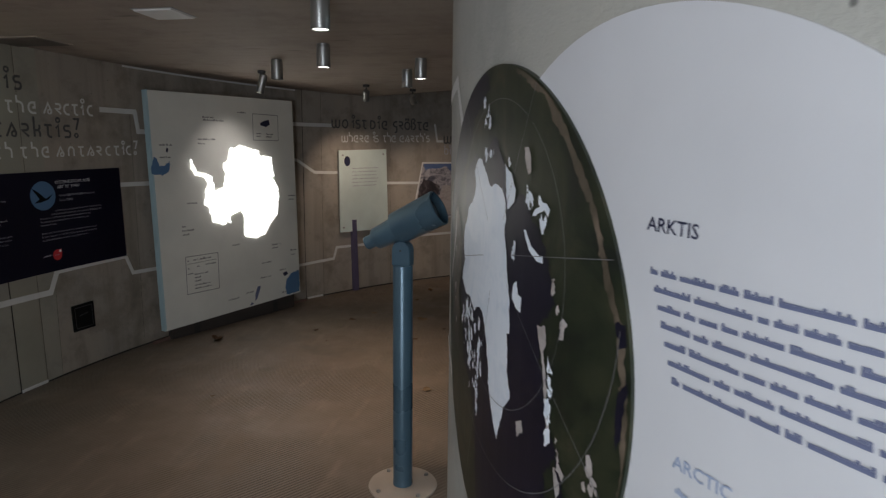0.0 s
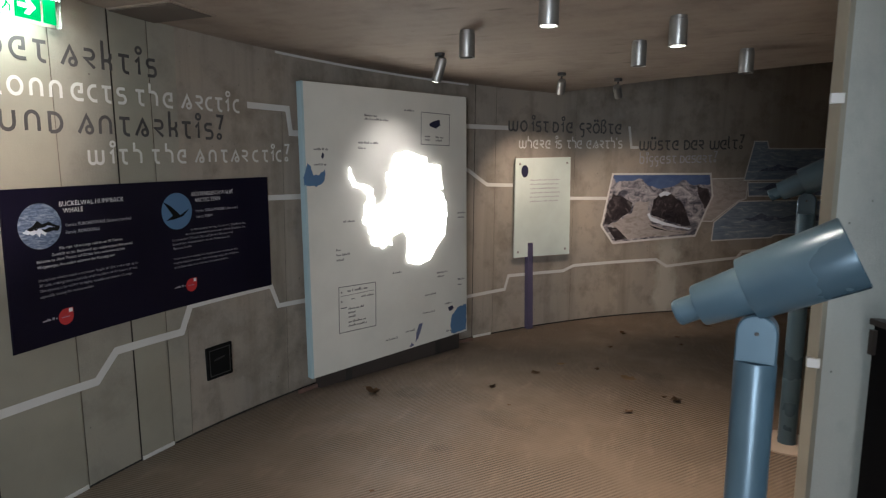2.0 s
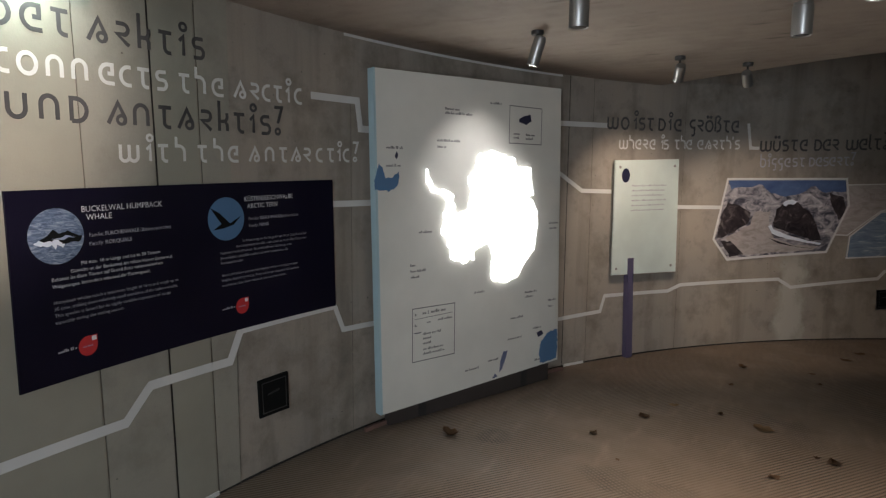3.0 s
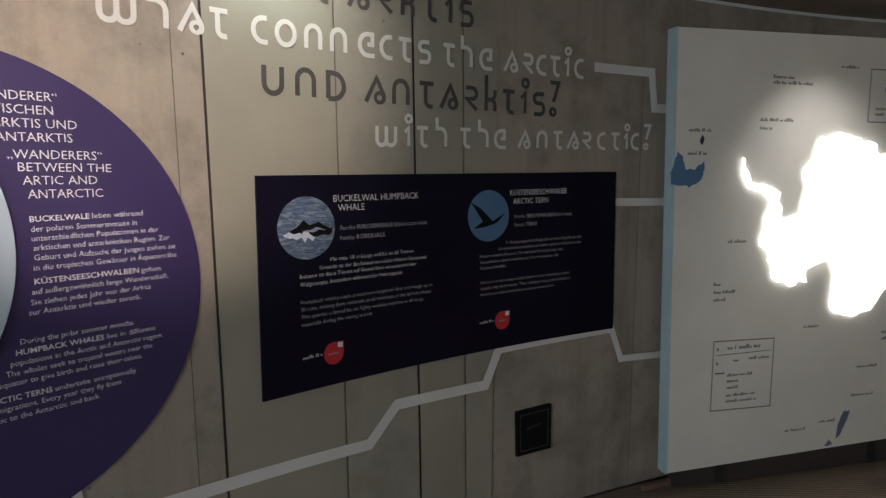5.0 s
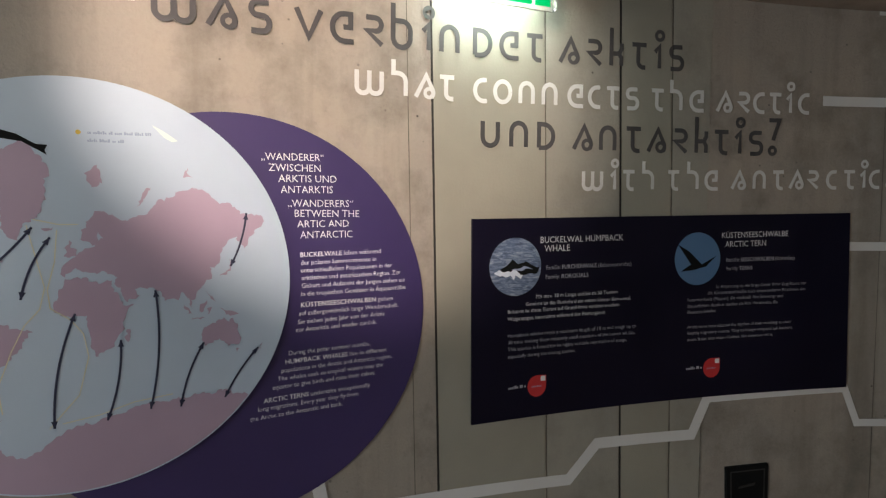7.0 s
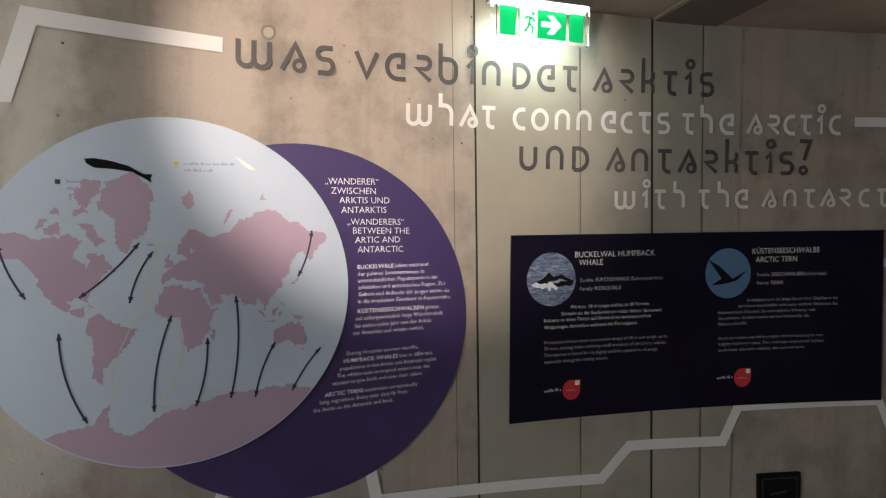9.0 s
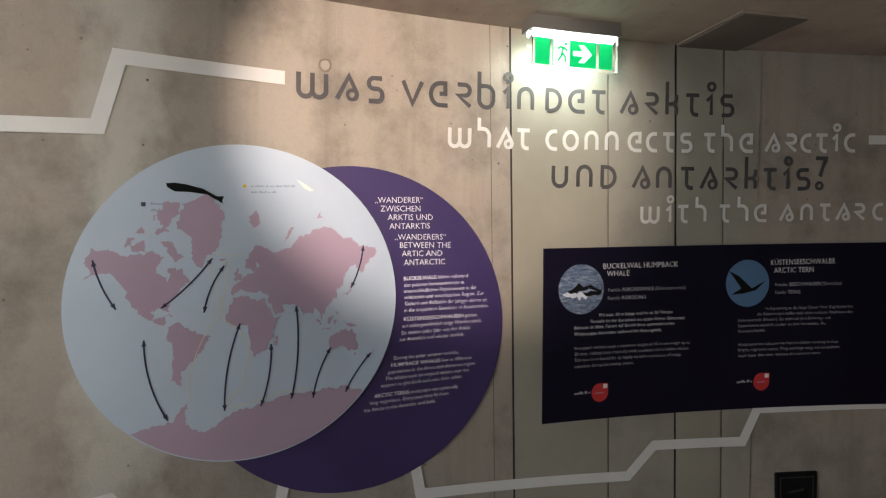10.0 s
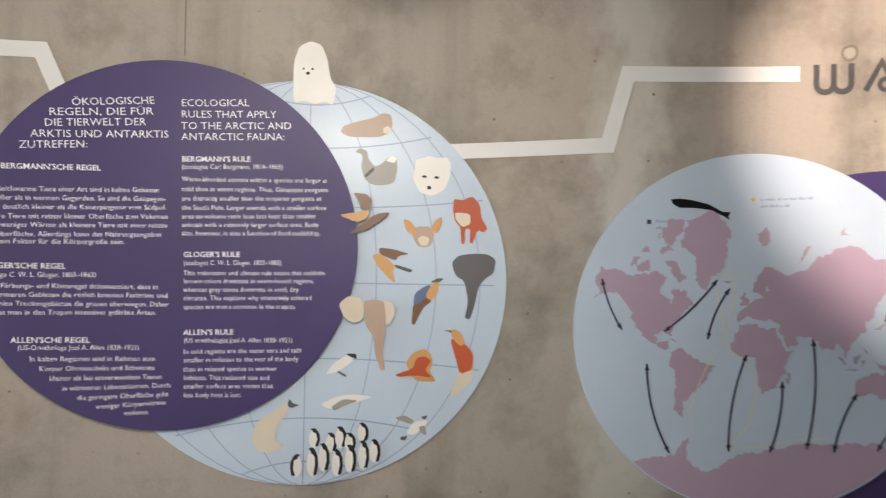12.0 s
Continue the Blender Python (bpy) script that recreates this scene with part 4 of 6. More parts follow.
board_text("text_line", [([("BUCKELWALE", True), ("leben während", False)], -1.079, 1.377, -0.818, 1.386), ("der polaren Sommermonate in", -1.077, 1.353, -0.834, 1.361), ("unterschiedlichen Populationen in der", -1.077, 1.330, -0.779, 1.340),
                         ("arktischen und antarktischen Region. Zur", -1.074, 1.307, -0.750, 1.316), ("Geburt und Aufzucht der Jungen ziehen sie", -1.074, 1.283, -0.735, 1.291), ("in die tropischen Gewässer in Äquatornähe.", -1.076, 1.258, -0.729, 1.267)], purple, M_TEXT, PF, on_outer, 0.0140)
board_text("text_line", [([("KÜSTENSEESCHWALBEN", True), ("gehen", False)], -1.077, 1.224, -0.777, 1.232), ("auf außergewöhnlich lange Wanderschaft.", -1.083, 1.199, -0.757, 1.209), ("Sie ziehen jedes Jahr von der Arktis", -1.086, 1.173, -0.805, 1.183), ("zur Antarktis und wieder zurück.", -1.092, 1.149, -0.831, 1.158)], purple, M_TEXT, PF, on_outer, 0.0140)
board_text("text_line", [("During the polar summer months,", -1.114, 1.080, -0.852, 1.089), ([("HUMPBACK WHALES", True), ("live in different", False)], -1.124, 1.054, -0.797, 1.065), ("populations in the Arctic and Antarctic region.", -1.136, 1.029, -0.779, 1.042),
                         ("The whales seek to tropical waters near the", -1.146, 1.005, -0.808, 1.017), ("equator to give birth and raise their calves.", -1.162, 0.980, -0.835, 0.993), ([("ARCTIC TERNS", True), ("undertake exceptionally", False)], -1.187, 0.943, -0.852, 0.955),
                         ("long migrations. Every year they fly from", -1.205, 0.919, -0.892, 0.931), ("the Arctic to the Antarctic and back.", -1.227, 0.893, -0.944, 0.905)], purple, M_TEXT, PF, on_outer, 0.0138)

WX, WZ, WR = -1.642, 1.312, 0.530
chart = thing("world_map_disc", on_outer(WX, WZ - WR), "round pale blue world map panel over a purple disc", "map panel")
part("disc", laid(sheet([ring(WX, WZ, WR, n=120)], 0.020, 0.0), on_outer), M_PALE, chart)
MF, DEG = 0.0212, 0.00272


def globe_point(lon, lat):
    """Mercator place on the map disc."""
    lat = max(-84.5, min(84.0, lat))
    y = math.degrees(math.log(math.tan(math.pi / 4 + radians(lat) / 2)))
    return (-1.668 + DEG * lon, 1.231 + DEG * y + 0.012 * lon / 180)


LANDS = {
    "north_america": [(-166, 65), (-156, 71), (-135, 69), (-115, 68), (-95, 69), (-85, 66), (-93, 58), (-80, 52), (-78, 62), (-64, 59), (-56, 52), (-66, 45), (-75, 38), (-81, 26), (-90, 30), (-97, 26), (-94, 18), (-87, 21), (-84, 11), (-79, 8), (-90, 14), (-105, 20), (-113, 30), (-124, 42), (-124, 49), (-138, 59), (-152, 59), (-164, 55), (-158, 60)],
    "south_america": [(-78, 8), (-70, 12), (-60, 8), (-50, 0), (-35, -6), (-39, -15), (-48, -26), (-58, -36), (-65, -44), (-67, -55), (-74, -50), (-73, -38), (-71, -20), (-81, -5)],
    "greenland": [(-72, 78), (-60, 82), (-32, 83.5), (-18, 80), (-22, 71), (-40, 65), (-44, 60), (-53, 66), (-56, 74)],
    "africa": [(-6, 35), (10, 37), (20, 32), (32, 31), (38, 18), (43, 11), (51, 12), (40, -3), (40, -15), (33, -26), (20, -35), (12, -18), (9, 3), (-8, 5), (-17, 15), (-10, 29)],
    "eurasia": [(-9, 43), (-1, 47), (8, 54), (12, 56), (24, 59), (20, 62), (18, 57), (8, 58), (6, 62), (25, 71), (42, 67), (60, 69), (75, 73), (104, 77.5), (130, 73), (160, 70), (179, 67), (162, 60), (157, 52), (150, 59), (136, 54), (128, 40), (121, 40), (121, 29), (108, 20), (105, 9), (99, 14), (103, 2), (94, 17), (80, 12), (73, 20), (60, 25), (52, 26), (57, 20), (44, 13), (35, 29), (36, 37), (24, 38), (15, 39), (3, 43), (-9, 37)],
    "australia": [(114, -22), (122, -18), (131, -12), (137, -16), (142, -11), (147, -19), (153, -27), (149, -38), (140, -38), (130, -32), (116, -35)],
    "antarctica": [(-150, -78), (-130, -74), (-100, -72.5), (-75, -72), (-66, -67), (-57, -63), (-61, -70), (-60, -74), (-40, -77), (-25, -75), (-5, -70.5), (30, -69), (60, -66.5), (90, -66), (115, -66), (140, -66.5), (165, -71), (170, -82), (80, -84), (10, -84.4), (-60, -84), (-120, -82)],
    "madagascar": [(44, -16), (50, -14), (47, -25), (44, -24)],
    "borneo": [(109, 2), (117, 6), (118, 0), (114, -4), (110, -2)],
    "sumatra": [(95, 5), (104, -2), (106, -6), (101, -3)],
    "new_guinea": [(131, -1), (141, -3), (150, -10), (143, -9), (138, -6)],
    "japan": [(130, 32), (136, 34), (141, 37), (142, 44), (139, 38)],
    "britain": [(-5, 50), (1, 52), (-3, 58.5), (-6, 56)],
    "iceland": [(-24, 65), (-14, 65), (-17, 63.5)],
    "new_zealand": [(167, -46), (174, -41), (178, -38), (173, -43)],
    "baffin_island": [(-90, 73), (-78, 73), (-62, 66), (-72, 64)],
    "ellesmere_island": [(-90, 78), (-85, 82), (-65, 82), (-78, 77)],
    "banks_island": [(-125, 72), (-120, 75), (-114, 73), (-121, 71)],
    "melville_island": [(-115, 75), (-108, 77), (-104, 75)],
    "devon_island": [(-95, 75), (-88, 77), (-80, 75.5), (-90, 74.5)],
    "axel_island": [(-96, 78.5), (-92, 81), (-86, 80)],
    "novaya_island": [(52, 71), (60, 76), (68, 77), (56, 73)],
    "svalbard": [(12, 79), (20, 80.5), (24, 78), (16, 77)],
    "severnaya_island": [(95, 79), (100, 81), (105, 79)],
    "newfoundland": [(-59, 48), (-55, 51), (-53, 47)],
    "cuba": [(-84, 22), (-78, 22.5), (-74, 20), (-79, 21)],
    "philippines": [(120, 18), (123, 14), (126, 7), (122, 10)],
    "celebes": [(119, -4), (121, 1), (125, 1.5), (122, -2), (122, -5)],
    "java": [(105, -6), (114, -7), (115, -8.5), (107, -7.5)],
    "tasmania": [(145, -41), (148, -41), (147, -43.5)],
    "victoria_island": [(-117, 71), (-105, 73), (-103, 69), (-115, 69)],
}
for i, (name, shape) in enumerate(LANDS.items()):
    outline = rough_edge(rough_edge([globe_point(*p) for p in shape], 0.013, 0.016, i * 3.7), 0.008, 0.0045, i * 5.1)
    outline = clipped(outline, WX, WZ, WR - 0.004)
    if outline:
        part("land", laid(sheet([outline], MF), on_outer), M_PINK, chart)


def arrow(a, b, bend, wide, front):
    """A bowed line with a head at each end."""
    bm = bmesh.new()
    mid = ((a[0] + b[0]) / 2 - (b[1] - a[1]) * bend, (a[1] + b[1]) / 2 + (b[0] - a[0]) * bend)
    pts = [((1 - f) ** 2 * a[0] + 2 * f * (1 - f) * mid[0] + f * f * b[0], (1 - f) ** 2 * a[1] + 2 * f * (1 - f) * mid[1] + f * f * b[1]) for f in [i / 14 for i in range(15)]]
    stroke(bm, pts, wide, front)
    for tip, inner in ((pts[0], pts[2]), (pts[-1], pts[-3])):
        d = (Vector(tip) - Vector(inner)).normalized()
        back = Vector(tip) - d * 0.019
        n = Vector((-d.y, d.x)) * 0.0078
        bm.faces.new([bm.verts.new((*p, front)) for p in (tip, back + n, back - n)])
    bmesh.ops.recalc_face_normals(bm, faces=bm.faces)
    return bm


ARROWS = [((-2.092, 1.462), (-2.030, 1.310), -0.10), ((-1.752, 1.465), (-1.905, 1.308), 0.08), ((-1.715, 1.440), (-1.777, 1.288), -0.12), ((-1.954, 1.210), (-1.885, 0.948), -0.13), ((-1.664, 1.246), (-1.712, 0.958), -0.10),
          ((-1.562, 1.170), (-1.595, 0.960), 0.10), ((-1.478, 1.297), (-1.492, 0.975), 0.09), ((-1.355, 1.144), (-1.416, 0.970), -0.10), ((-1.206, 1.116), (-1.299, 0.980), -0.08), ((-1.238, 1.508), (-1.282, 1.356), 0.10)]
for a, b, bend in ARROWS:
    part("arrow", laid(arrow(a, b, bend, 0.0056, MF + 0.0008), on_outer), M_INK, chart)
M_ROUTE = paint("pale_yellow_print", (0.66, 0.60, 0.40), 0.5, 0.03, bump=0)
ROUTES = [[(-35, 66), (-28, 50), (-22, 30), (-26, 12), (-38, -2), (-48, -24), (-58, -48), (-55, -62)], [(-12, 64), (-14, 48), (-20, 28), (-18, 12), (-2, 0), (8, -14), (12, -34), (4, -58), (-20, -70)],
          [(-10, -69), (20, -68), (50, -65), (85, -64)], [(-30, 68), (-10, 66), (5, 66)]]
for route in ROUTES:
    part("route", laid(lines([[globe_point(*p) for p in route]], 0.0024, MF + 0.0004, 0.03), on_outer), M_ROUTE, chart)
part("dark_shape", laid(sheet([[(-1.891, 1.703), (-1.865, 1.706), (-1.83, 1.702), (-1.78, 1.690), (-1.74, 1.668), (-1.716, 1.668), (-1.722, 1.655), (-1.718, 1.643), (-1.732, 1.652), (-1.77, 1.672), (-1.82, 1.678), (-1.865, 1.678), (-1.886, 1.690)]], MF), on_outer), M_BLACK, chart, "long dark plain shape")
part("pale_shape", laid(sheet([[(-1.482, 1.737), (-1.455, 1.724), (-1.43, 1.708), (-1.418, 1.700), (-1.432, 1.696), (-1.452, 1.706)]], MF), on_outer), M_LINEN, chart, "small pale plain shape")
part("legend_square", laid(sheet([[(-1.961, 1.628), (-1.948, 1.628), (-1.948, 1.641), (-1.961, 1.641)]], MF), on_outer), M_INK, chart)
part("legend_dot", laid(sheet([ring(-1.651, 1.705, 0.006, n=16)], MF), on_outer), paint("yellow_print", (0.6, 0.42, 0.05), 0.5, 0.03, bump=0), chart)
for i, (a, b) in enumerate((((-1.934, 1.633), (-1.816, 1.637)), ((-1.934, 1.613), (-1.823, 1.616)), ((-1.631, 1.702), (-1.483, 1.708)), ((-1.631, 1.682), (-1.545, 1.685)))):
    part("legend_text", laid(bars(a, b, 0.0065, MF, i), on_outer), M_LINE, chart)

# ---- rules disc with the pale globe disc behind it ----
EX, EZ, ER = -2.972, 1.434, 0.594
fauna = thing("globe_disc", on_outer(EX, EZ - ER), "round pale blue globe panel with coloured plain shapes", "info panel")
part("disc", laid(sheet([ring(EX, EZ, ER, n=120)], 0.008, 0.0), on_outer), M_PALE, fauna)
EF = 0.0095
for k, lat in enumerate((-62, -42, -22, 0, 22, 42, 62)):
    z, half = EZ + ER * math.sin(radians(lat)), ER * math.cos(radians(lat))
    curve = [(EX + half * f, z - 0.10 * math.sin(radians(lat)) * (f * f) * -1) for f in [i / 16 - 1 for i in range(33)]]
    curve = [p for p in curve if (p[0] - EX) ** 2 + (p[1] - EZ) ** 2 < (ER - 0.004) ** 2]
    part("globe_line", laid(lines([curve], 0.0042, EF), on_outer), M_LINE, fauna)
for lon in (-60, -40, -20, 0, 20, 40, 60):
    curve = [(EX + ER * math.sin(radians(lon)) * math.cos(radians(a)), EZ + ER * math.sin(radians(a))) for a in range(-86, 87, 6)]
    part("globe_line", laid(lines([curve], 0.0032, EF), on_outer), M_LINE, fauna)
HUES = {"white": (0.72, 0.70, 0.66), "tan": (0.42, 0.31, 0.24), "grey": (0.30, 0.28, 0.26), "brown": (0.16, 0.085, 0.045), "ochre": (0.55, 0.31, 0.12), "rust": (0.45, 0.085, 0.03), "slate": (0.10, 0.095, 0.10), "blue": (0.10, 0.14, 0.26), "cream": (0.62, 0.55, 0.44), "black": (0.02, 0.02, 0.025)}
HUE = {k: paint(k + "_figure_print", c, 0.45, 0.06, bump=0) for k, c in HUES.items()}


def figure(patches, front=EF + 0.001):
    """A plain printed shape put together from a few flat patches with rounded corners."""
    body = None
    for i, (hue, pts) in enumerate(patches):
        pts = [(a[0] + (b[0] - a[0]) * f, a[1] + (b[1] - a[1]) * f) for a, b in zip(pts, pts[1:] + pts[:1]) for f in (0.17, 0.83)]
        ob = part("plain_shape" if body is None else "patch", laid(sheet([pts], front + 0.0006 * i), on_outer), HUE[hue], body or fauna)
        body = body or ob


def mark(cx, cz, rx, rz):
    return ("black", ring(cx, cz, rx, rz, n=8))


figure([("white", [(-3.023, 1.961), (-3.024, 2.082), (-3.008, 2.13), (-2.976, 2.147), (-2.943, 2.137), (-2.926, 2.096), (-2.916, 2.038), (-2.899, 2.014), (-2.906, 1.96), (-2.931, 1.97), (-2.964, 1.96), (-2.989, 1.971)]), mark(-2.982, 2.051, 0.006, 0.005), mark(-2.995, 2.064, 0.004, 0.003), mark(-2.969, 2.064, 0.004, 0.003)])
figure([("tan", [(-2.884, 1.882), (-2.874, 1.901), (-2.837, 1.914), (-2.789, 1.927), (-2.759, 1.943), (-2.736, 1.94), (-2.731, 1.918), (-2.732, 1.899), (-2.739, 1.884), (-2.769, 1.871), (-2.858, 1.868)]), ("cream", [(-2.758, 1.898), (-2.743, 1.906), (-2.732, 1.895), (-2.739, 1.882), (-2.758, 1.883)])])
figure([("grey", [(-2.841, 1.825), (-2.824, 1.836), (-2.805, 1.829), (-2.799, 1.803), (-2.778, 1.781), (-2.754, 1.797), (-2.741, 1.812), (-2.717, 1.813), (-2.713, 1.775), (-2.721, 1.737), (-2.751, 1.727), (-2.788, 1.728), (-2.811, 1.746), (-2.821, 1.779), (-2.816, 1.817)]), ("white", [(-2.749, 1.801), (-2.73, 1.816), (-2.716, 1.809), (-2.722, 1.794)]), ("slate", [(-2.813, 1.753), (-2.786, 1.781), (-2.78, 1.773), (-2.804, 1.749)])])
figure([("white", [(-2.658, 1.807), (-2.64, 1.812), (-2.617, 1.82), (-2.59, 1.813), (-2.564, 1.818), (-2.552, 1.795), (-2.555, 1.757), (-2.57, 1.719), (-2.607, 1.699), (-2.645, 1.709), (-2.665, 1.747), (-2.66, 1.785)]), mark(-2.632, 1.757, 0.008, 0.004), mark(-2.595, 1.755, 0.008, 0.004), mark(-2.617, 1.724, 0.007, 0.006)])
figure([("ochre", [(-2.884, 1.635), (-2.839, 1.643), (-2.79, 1.651), (-2.801, 1.626), (-2.83, 1.614)]), ("brown", [(-2.843, 1.702), (-2.802, 1.698), (-2.787, 1.683), (-2.79, 1.653), (-2.816, 1.648), (-2.828, 1.682)]), ("brown", [(-2.852, 1.58), (-2.816, 1.611), (-2.771, 1.642), (-2.73, 1.647), (-2.756, 1.624), (-2.793, 1.597), (-2.83, 1.584)])], 0.0245)
figure([("tan", [(-2.669, 1.588), (-2.651, 1.607), (-2.613, 1.608), (-2.597, 1.586), (-2.608, 1.552), (-2.627, 1.544), (-2.649, 1.549)]), ("ochre", [(-2.694, 1.63), (-2.67, 1.622), (-2.649, 1.596), (-2.661, 1.577), (-2.684, 1.595)]), ("ochre", [(-2.578, 1.639), (-2.575, 1.62), (-2.591, 1.586), (-2.609, 1.601), (-2.598, 1.624)]), ("cream", [(-2.65, 1.57), (-2.631, 1.581), (-2.612, 1.571), (-2.619, 1.55), (-2.638, 1.55)])])
figure([("rust", [(-2.542, 1.693), (-2.516, 1.688), (-2.486, 1.702), (-2.462, 1.676), (-2.458, 1.638), (-2.438, 1.605), (-2.449, 1.593), (-2.468, 1.6), (-2.483, 1.558), (-2.492, 1.562), (-2.491, 1.603), (-2.506, 1.603), (-2.506, 1.558), (-2.517, 1.557), (-2.52, 1.607), (-2.537, 1.625), (-2.544, 1.659)]), ("cream", [(-2.538, 1.652), (-2.492, 1.649), (-2.49, 1.619), (-2.514, 1.607), (-2.534, 1.629)])])
figure([("ochre", [(-2.784, 1.518), (-2.761, 1.526), (-2.713, 1.489), (-2.721, 1.472), (-2.712, 1.434), (-2.737, 1.455), (-2.767, 1.488)]), ("brown", [(-2.763, 1.542), (-2.722, 1.538), (-2.67, 1.524), (-2.705, 1.518), (-2.713, 1.503), (-2.761, 1.522)]), ("slate", [(-2.716, 1.493), (-2.66, 1.477), (-2.669, 1.468), (-2.713, 1.483)])])
figure([("slate", [(-2.545, 1.501), (-2.524, 1.523), (-2.479, 1.529), (-2.438, 1.529), (-2.411, 1.512), (-2.417, 1.471), (-2.444, 1.454), (-2.462, 1.429), (-2.473, 1.375), (-2.486, 1.331), (-2.503, 1.335), (-2.492, 1.383), (-2.505, 1.446), (-2.533, 1.462)])])
figure([("brown", [(-2.658, 1.376), (-2.623, 1.398), (-2.601, 1.385), (-2.623, 1.368), (-2.635, 1.35), (-2.652, 1.313), (-2.662, 1.315)]), ("blue", [(-2.654, 1.407), (-2.624, 1.429), (-2.606, 1.434), (-2.613, 1.403), (-2.64, 1.376), (-2.658, 1.371)]), ("ochre", [(-2.619, 1.407), (-2.602, 1.438), (-2.58, 1.443), (-2.584, 1.412), (-2.601, 1.385), (-2.619, 1.394)]), ("slate", [(-2.611, 1.44), (-2.585, 1.454), (-2.567, 1.452), (-2.58, 1.441)])])
figure([("cream", [(-2.878, 1.373), (-2.85, 1.398), (-2.815, 1.393), (-2.804, 1.365), (-2.805, 1.33), (-2.831, 1.317), (-2.861, 1.334)]), ("cream", [(-2.747, 1.388), (-2.719, 1.379), (-2.71, 1.345), (-2.731, 1.309), (-2.745, 1.34)]), ("tan", [(-2.806, 1.383), (-2.772, 1.389), (-2.745, 1.383), (-2.738, 1.34), (-2.739, 1.288), (-2.747, 1.235), (-2.737, 1.181), (-2.75, 1.181), (-2.768, 1.226), (-2.774, 1.279), (-2.8, 1.317)])], 0.0245)
figure([("white", [(-2.913, 1.164), (-2.888, 1.2), (-2.85, 1.222), (-2.83, 1.209), (-2.854, 1.187), (-2.883, 1.17)]), ("black", [(-2.855, 1.226), (-2.824, 1.226), (-2.822, 1.21), (-2.842, 1.217)]), ("slate", [(-2.875, 1.176), (-2.849, 1.161), (-2.855, 1.157), (-2.879, 1.171)])])
figure([("ochre", [(-2.676, 1.201), (-2.655, 1.231), (-2.624, 1.242), (-2.602, 1.228), (-2.595, 1.201), (-2.606, 1.175), (-2.583, 1.144), (-2.636, 1.144), (-2.662, 1.161)]), ("rust", [(-2.708, 1.164), (-2.654, 1.183), (-2.646, 1.214), (-2.62, 1.22), (-2.6, 1.206), (-2.619, 1.179), (-2.596, 1.155), (-2.645, 1.162), (-2.697, 1.157)])])
figure([("cream", [(-2.518, 1.18), (-2.474, 1.189), (-2.477, 1.15), (-2.503, 1.123), (-2.534, 1.095), (-2.543, 1.105), (-2.526, 1.149)]), ("rust", [(-2.546, 1.276), (-2.501, 1.259), (-2.474, 1.229), (-2.476, 1.181), (-2.513, 1.167), (-2.527, 1.211)]), ("ochre", [(-2.546, 1.296), (-2.533, 1.303), (-2.511, 1.29), (-2.499, 1.259), (-2.514, 1.25), (-2.537, 1.272)]), ("slate", [(-2.566, 1.298), (-2.54, 1.298), (-2.54, 1.291)])])
figure([("white", [(-2.924, 1.079), (-2.873, 1.101), (-2.826, 1.106), (-2.77, 1.098), (-2.8, 1.089), (-2.843, 1.074), (-2.877, 1.062), (-2.911, 1.066)]), ("grey", [(-2.894, 1.069), (-2.86, 1.092), (-2.813, 1.087), (-2.86, 1.07), (-2.885, 1.057)])])
figure([("white", [(-2.672, 0.99), (-2.651, 1.022), (-2.607, 1.031), (-2.615, 1.009), (-2.65, 0.983)]), ("grey", [(-2.708, 1.035), (-2.677, 1.044), (-2.646, 1.026), (-2.659, 1.016)]), ("grey", [(-2.633, 1.009), (-2.615, 1.013), (-2.61, 0.983), (-2.628, 0.991)]), ("slate", [(-2.629, 1.039), (-2.606, 1.044), (-2.616, 1.029)]), ("slate", [(-2.689, 0.978), (-2.667, 0.984), (-2.672, 0.969), (-2.686, 0.97)])])
figure([("cream", [(-3.12, 0.971), (-3.112, 1.022), (-3.071, 1.051), (-3.038, 1.072), (-3.015, 1.089), (-3.019, 1.054), (-3.045, 1.021), (-3.059, 0.978), (-3.023, 0.954), (-3.068, 0.938), (-3.102, 0.941)]), ("slate", [(-3.021, 1.074), (-3.015, 1.095), (-3.005, 1.08), (-2.985, 1.075), (-3.009, 1.066)])])
# a huddle of twelve small upright shapes: place of the foot and height
HUDDLE = [(-2.941, 0.950, 0.056), (-2.891, 0.937, 0.056), (-2.864, 0.949, 0.062), (-2.836, 0.940, 0.052), (-2.799, 0.966, 0.056), (-2.992, 0.866, 0.066), (-2.945, 0.866, 0.084), (-2.912, 0.881, 0.082), (-2.873, 0.867, 0.078), (-2.834, 0.875, 0.083), (-2.796, 0.886, 0.084), (-2.763, 0.905, 0.069)]
for i, (x, z, tall) in enumerate(HUDDLE):
    side = -1 if i == 5 else 1
    wide = 0.0165
    body = part("plain_shape", laid(sheet([ring(x, z + tall * 0.46, wide, tall * 0.47, n=20)], EF + 0.0010 + 0.0005 * i), on_outer), HUE["white"], fauna)
    back = [(x + side * wide * a, z + tall * b) for a, b in ((0.15, 0.04), (0.75, 0.06), (1.02, 0.35), (0.95, 0.68), (0.45, 0.92), (-0.05, 1.02), (-0.75, 0.97), (-0.35, 0.90), (-0.25, 0.80), (0.35, 0.72), (0.50, 0.40))]
    part("patch", laid(sheet([back], EF + 0.0012 + 0.0005 * i), on_outer), HUE["black"], body)

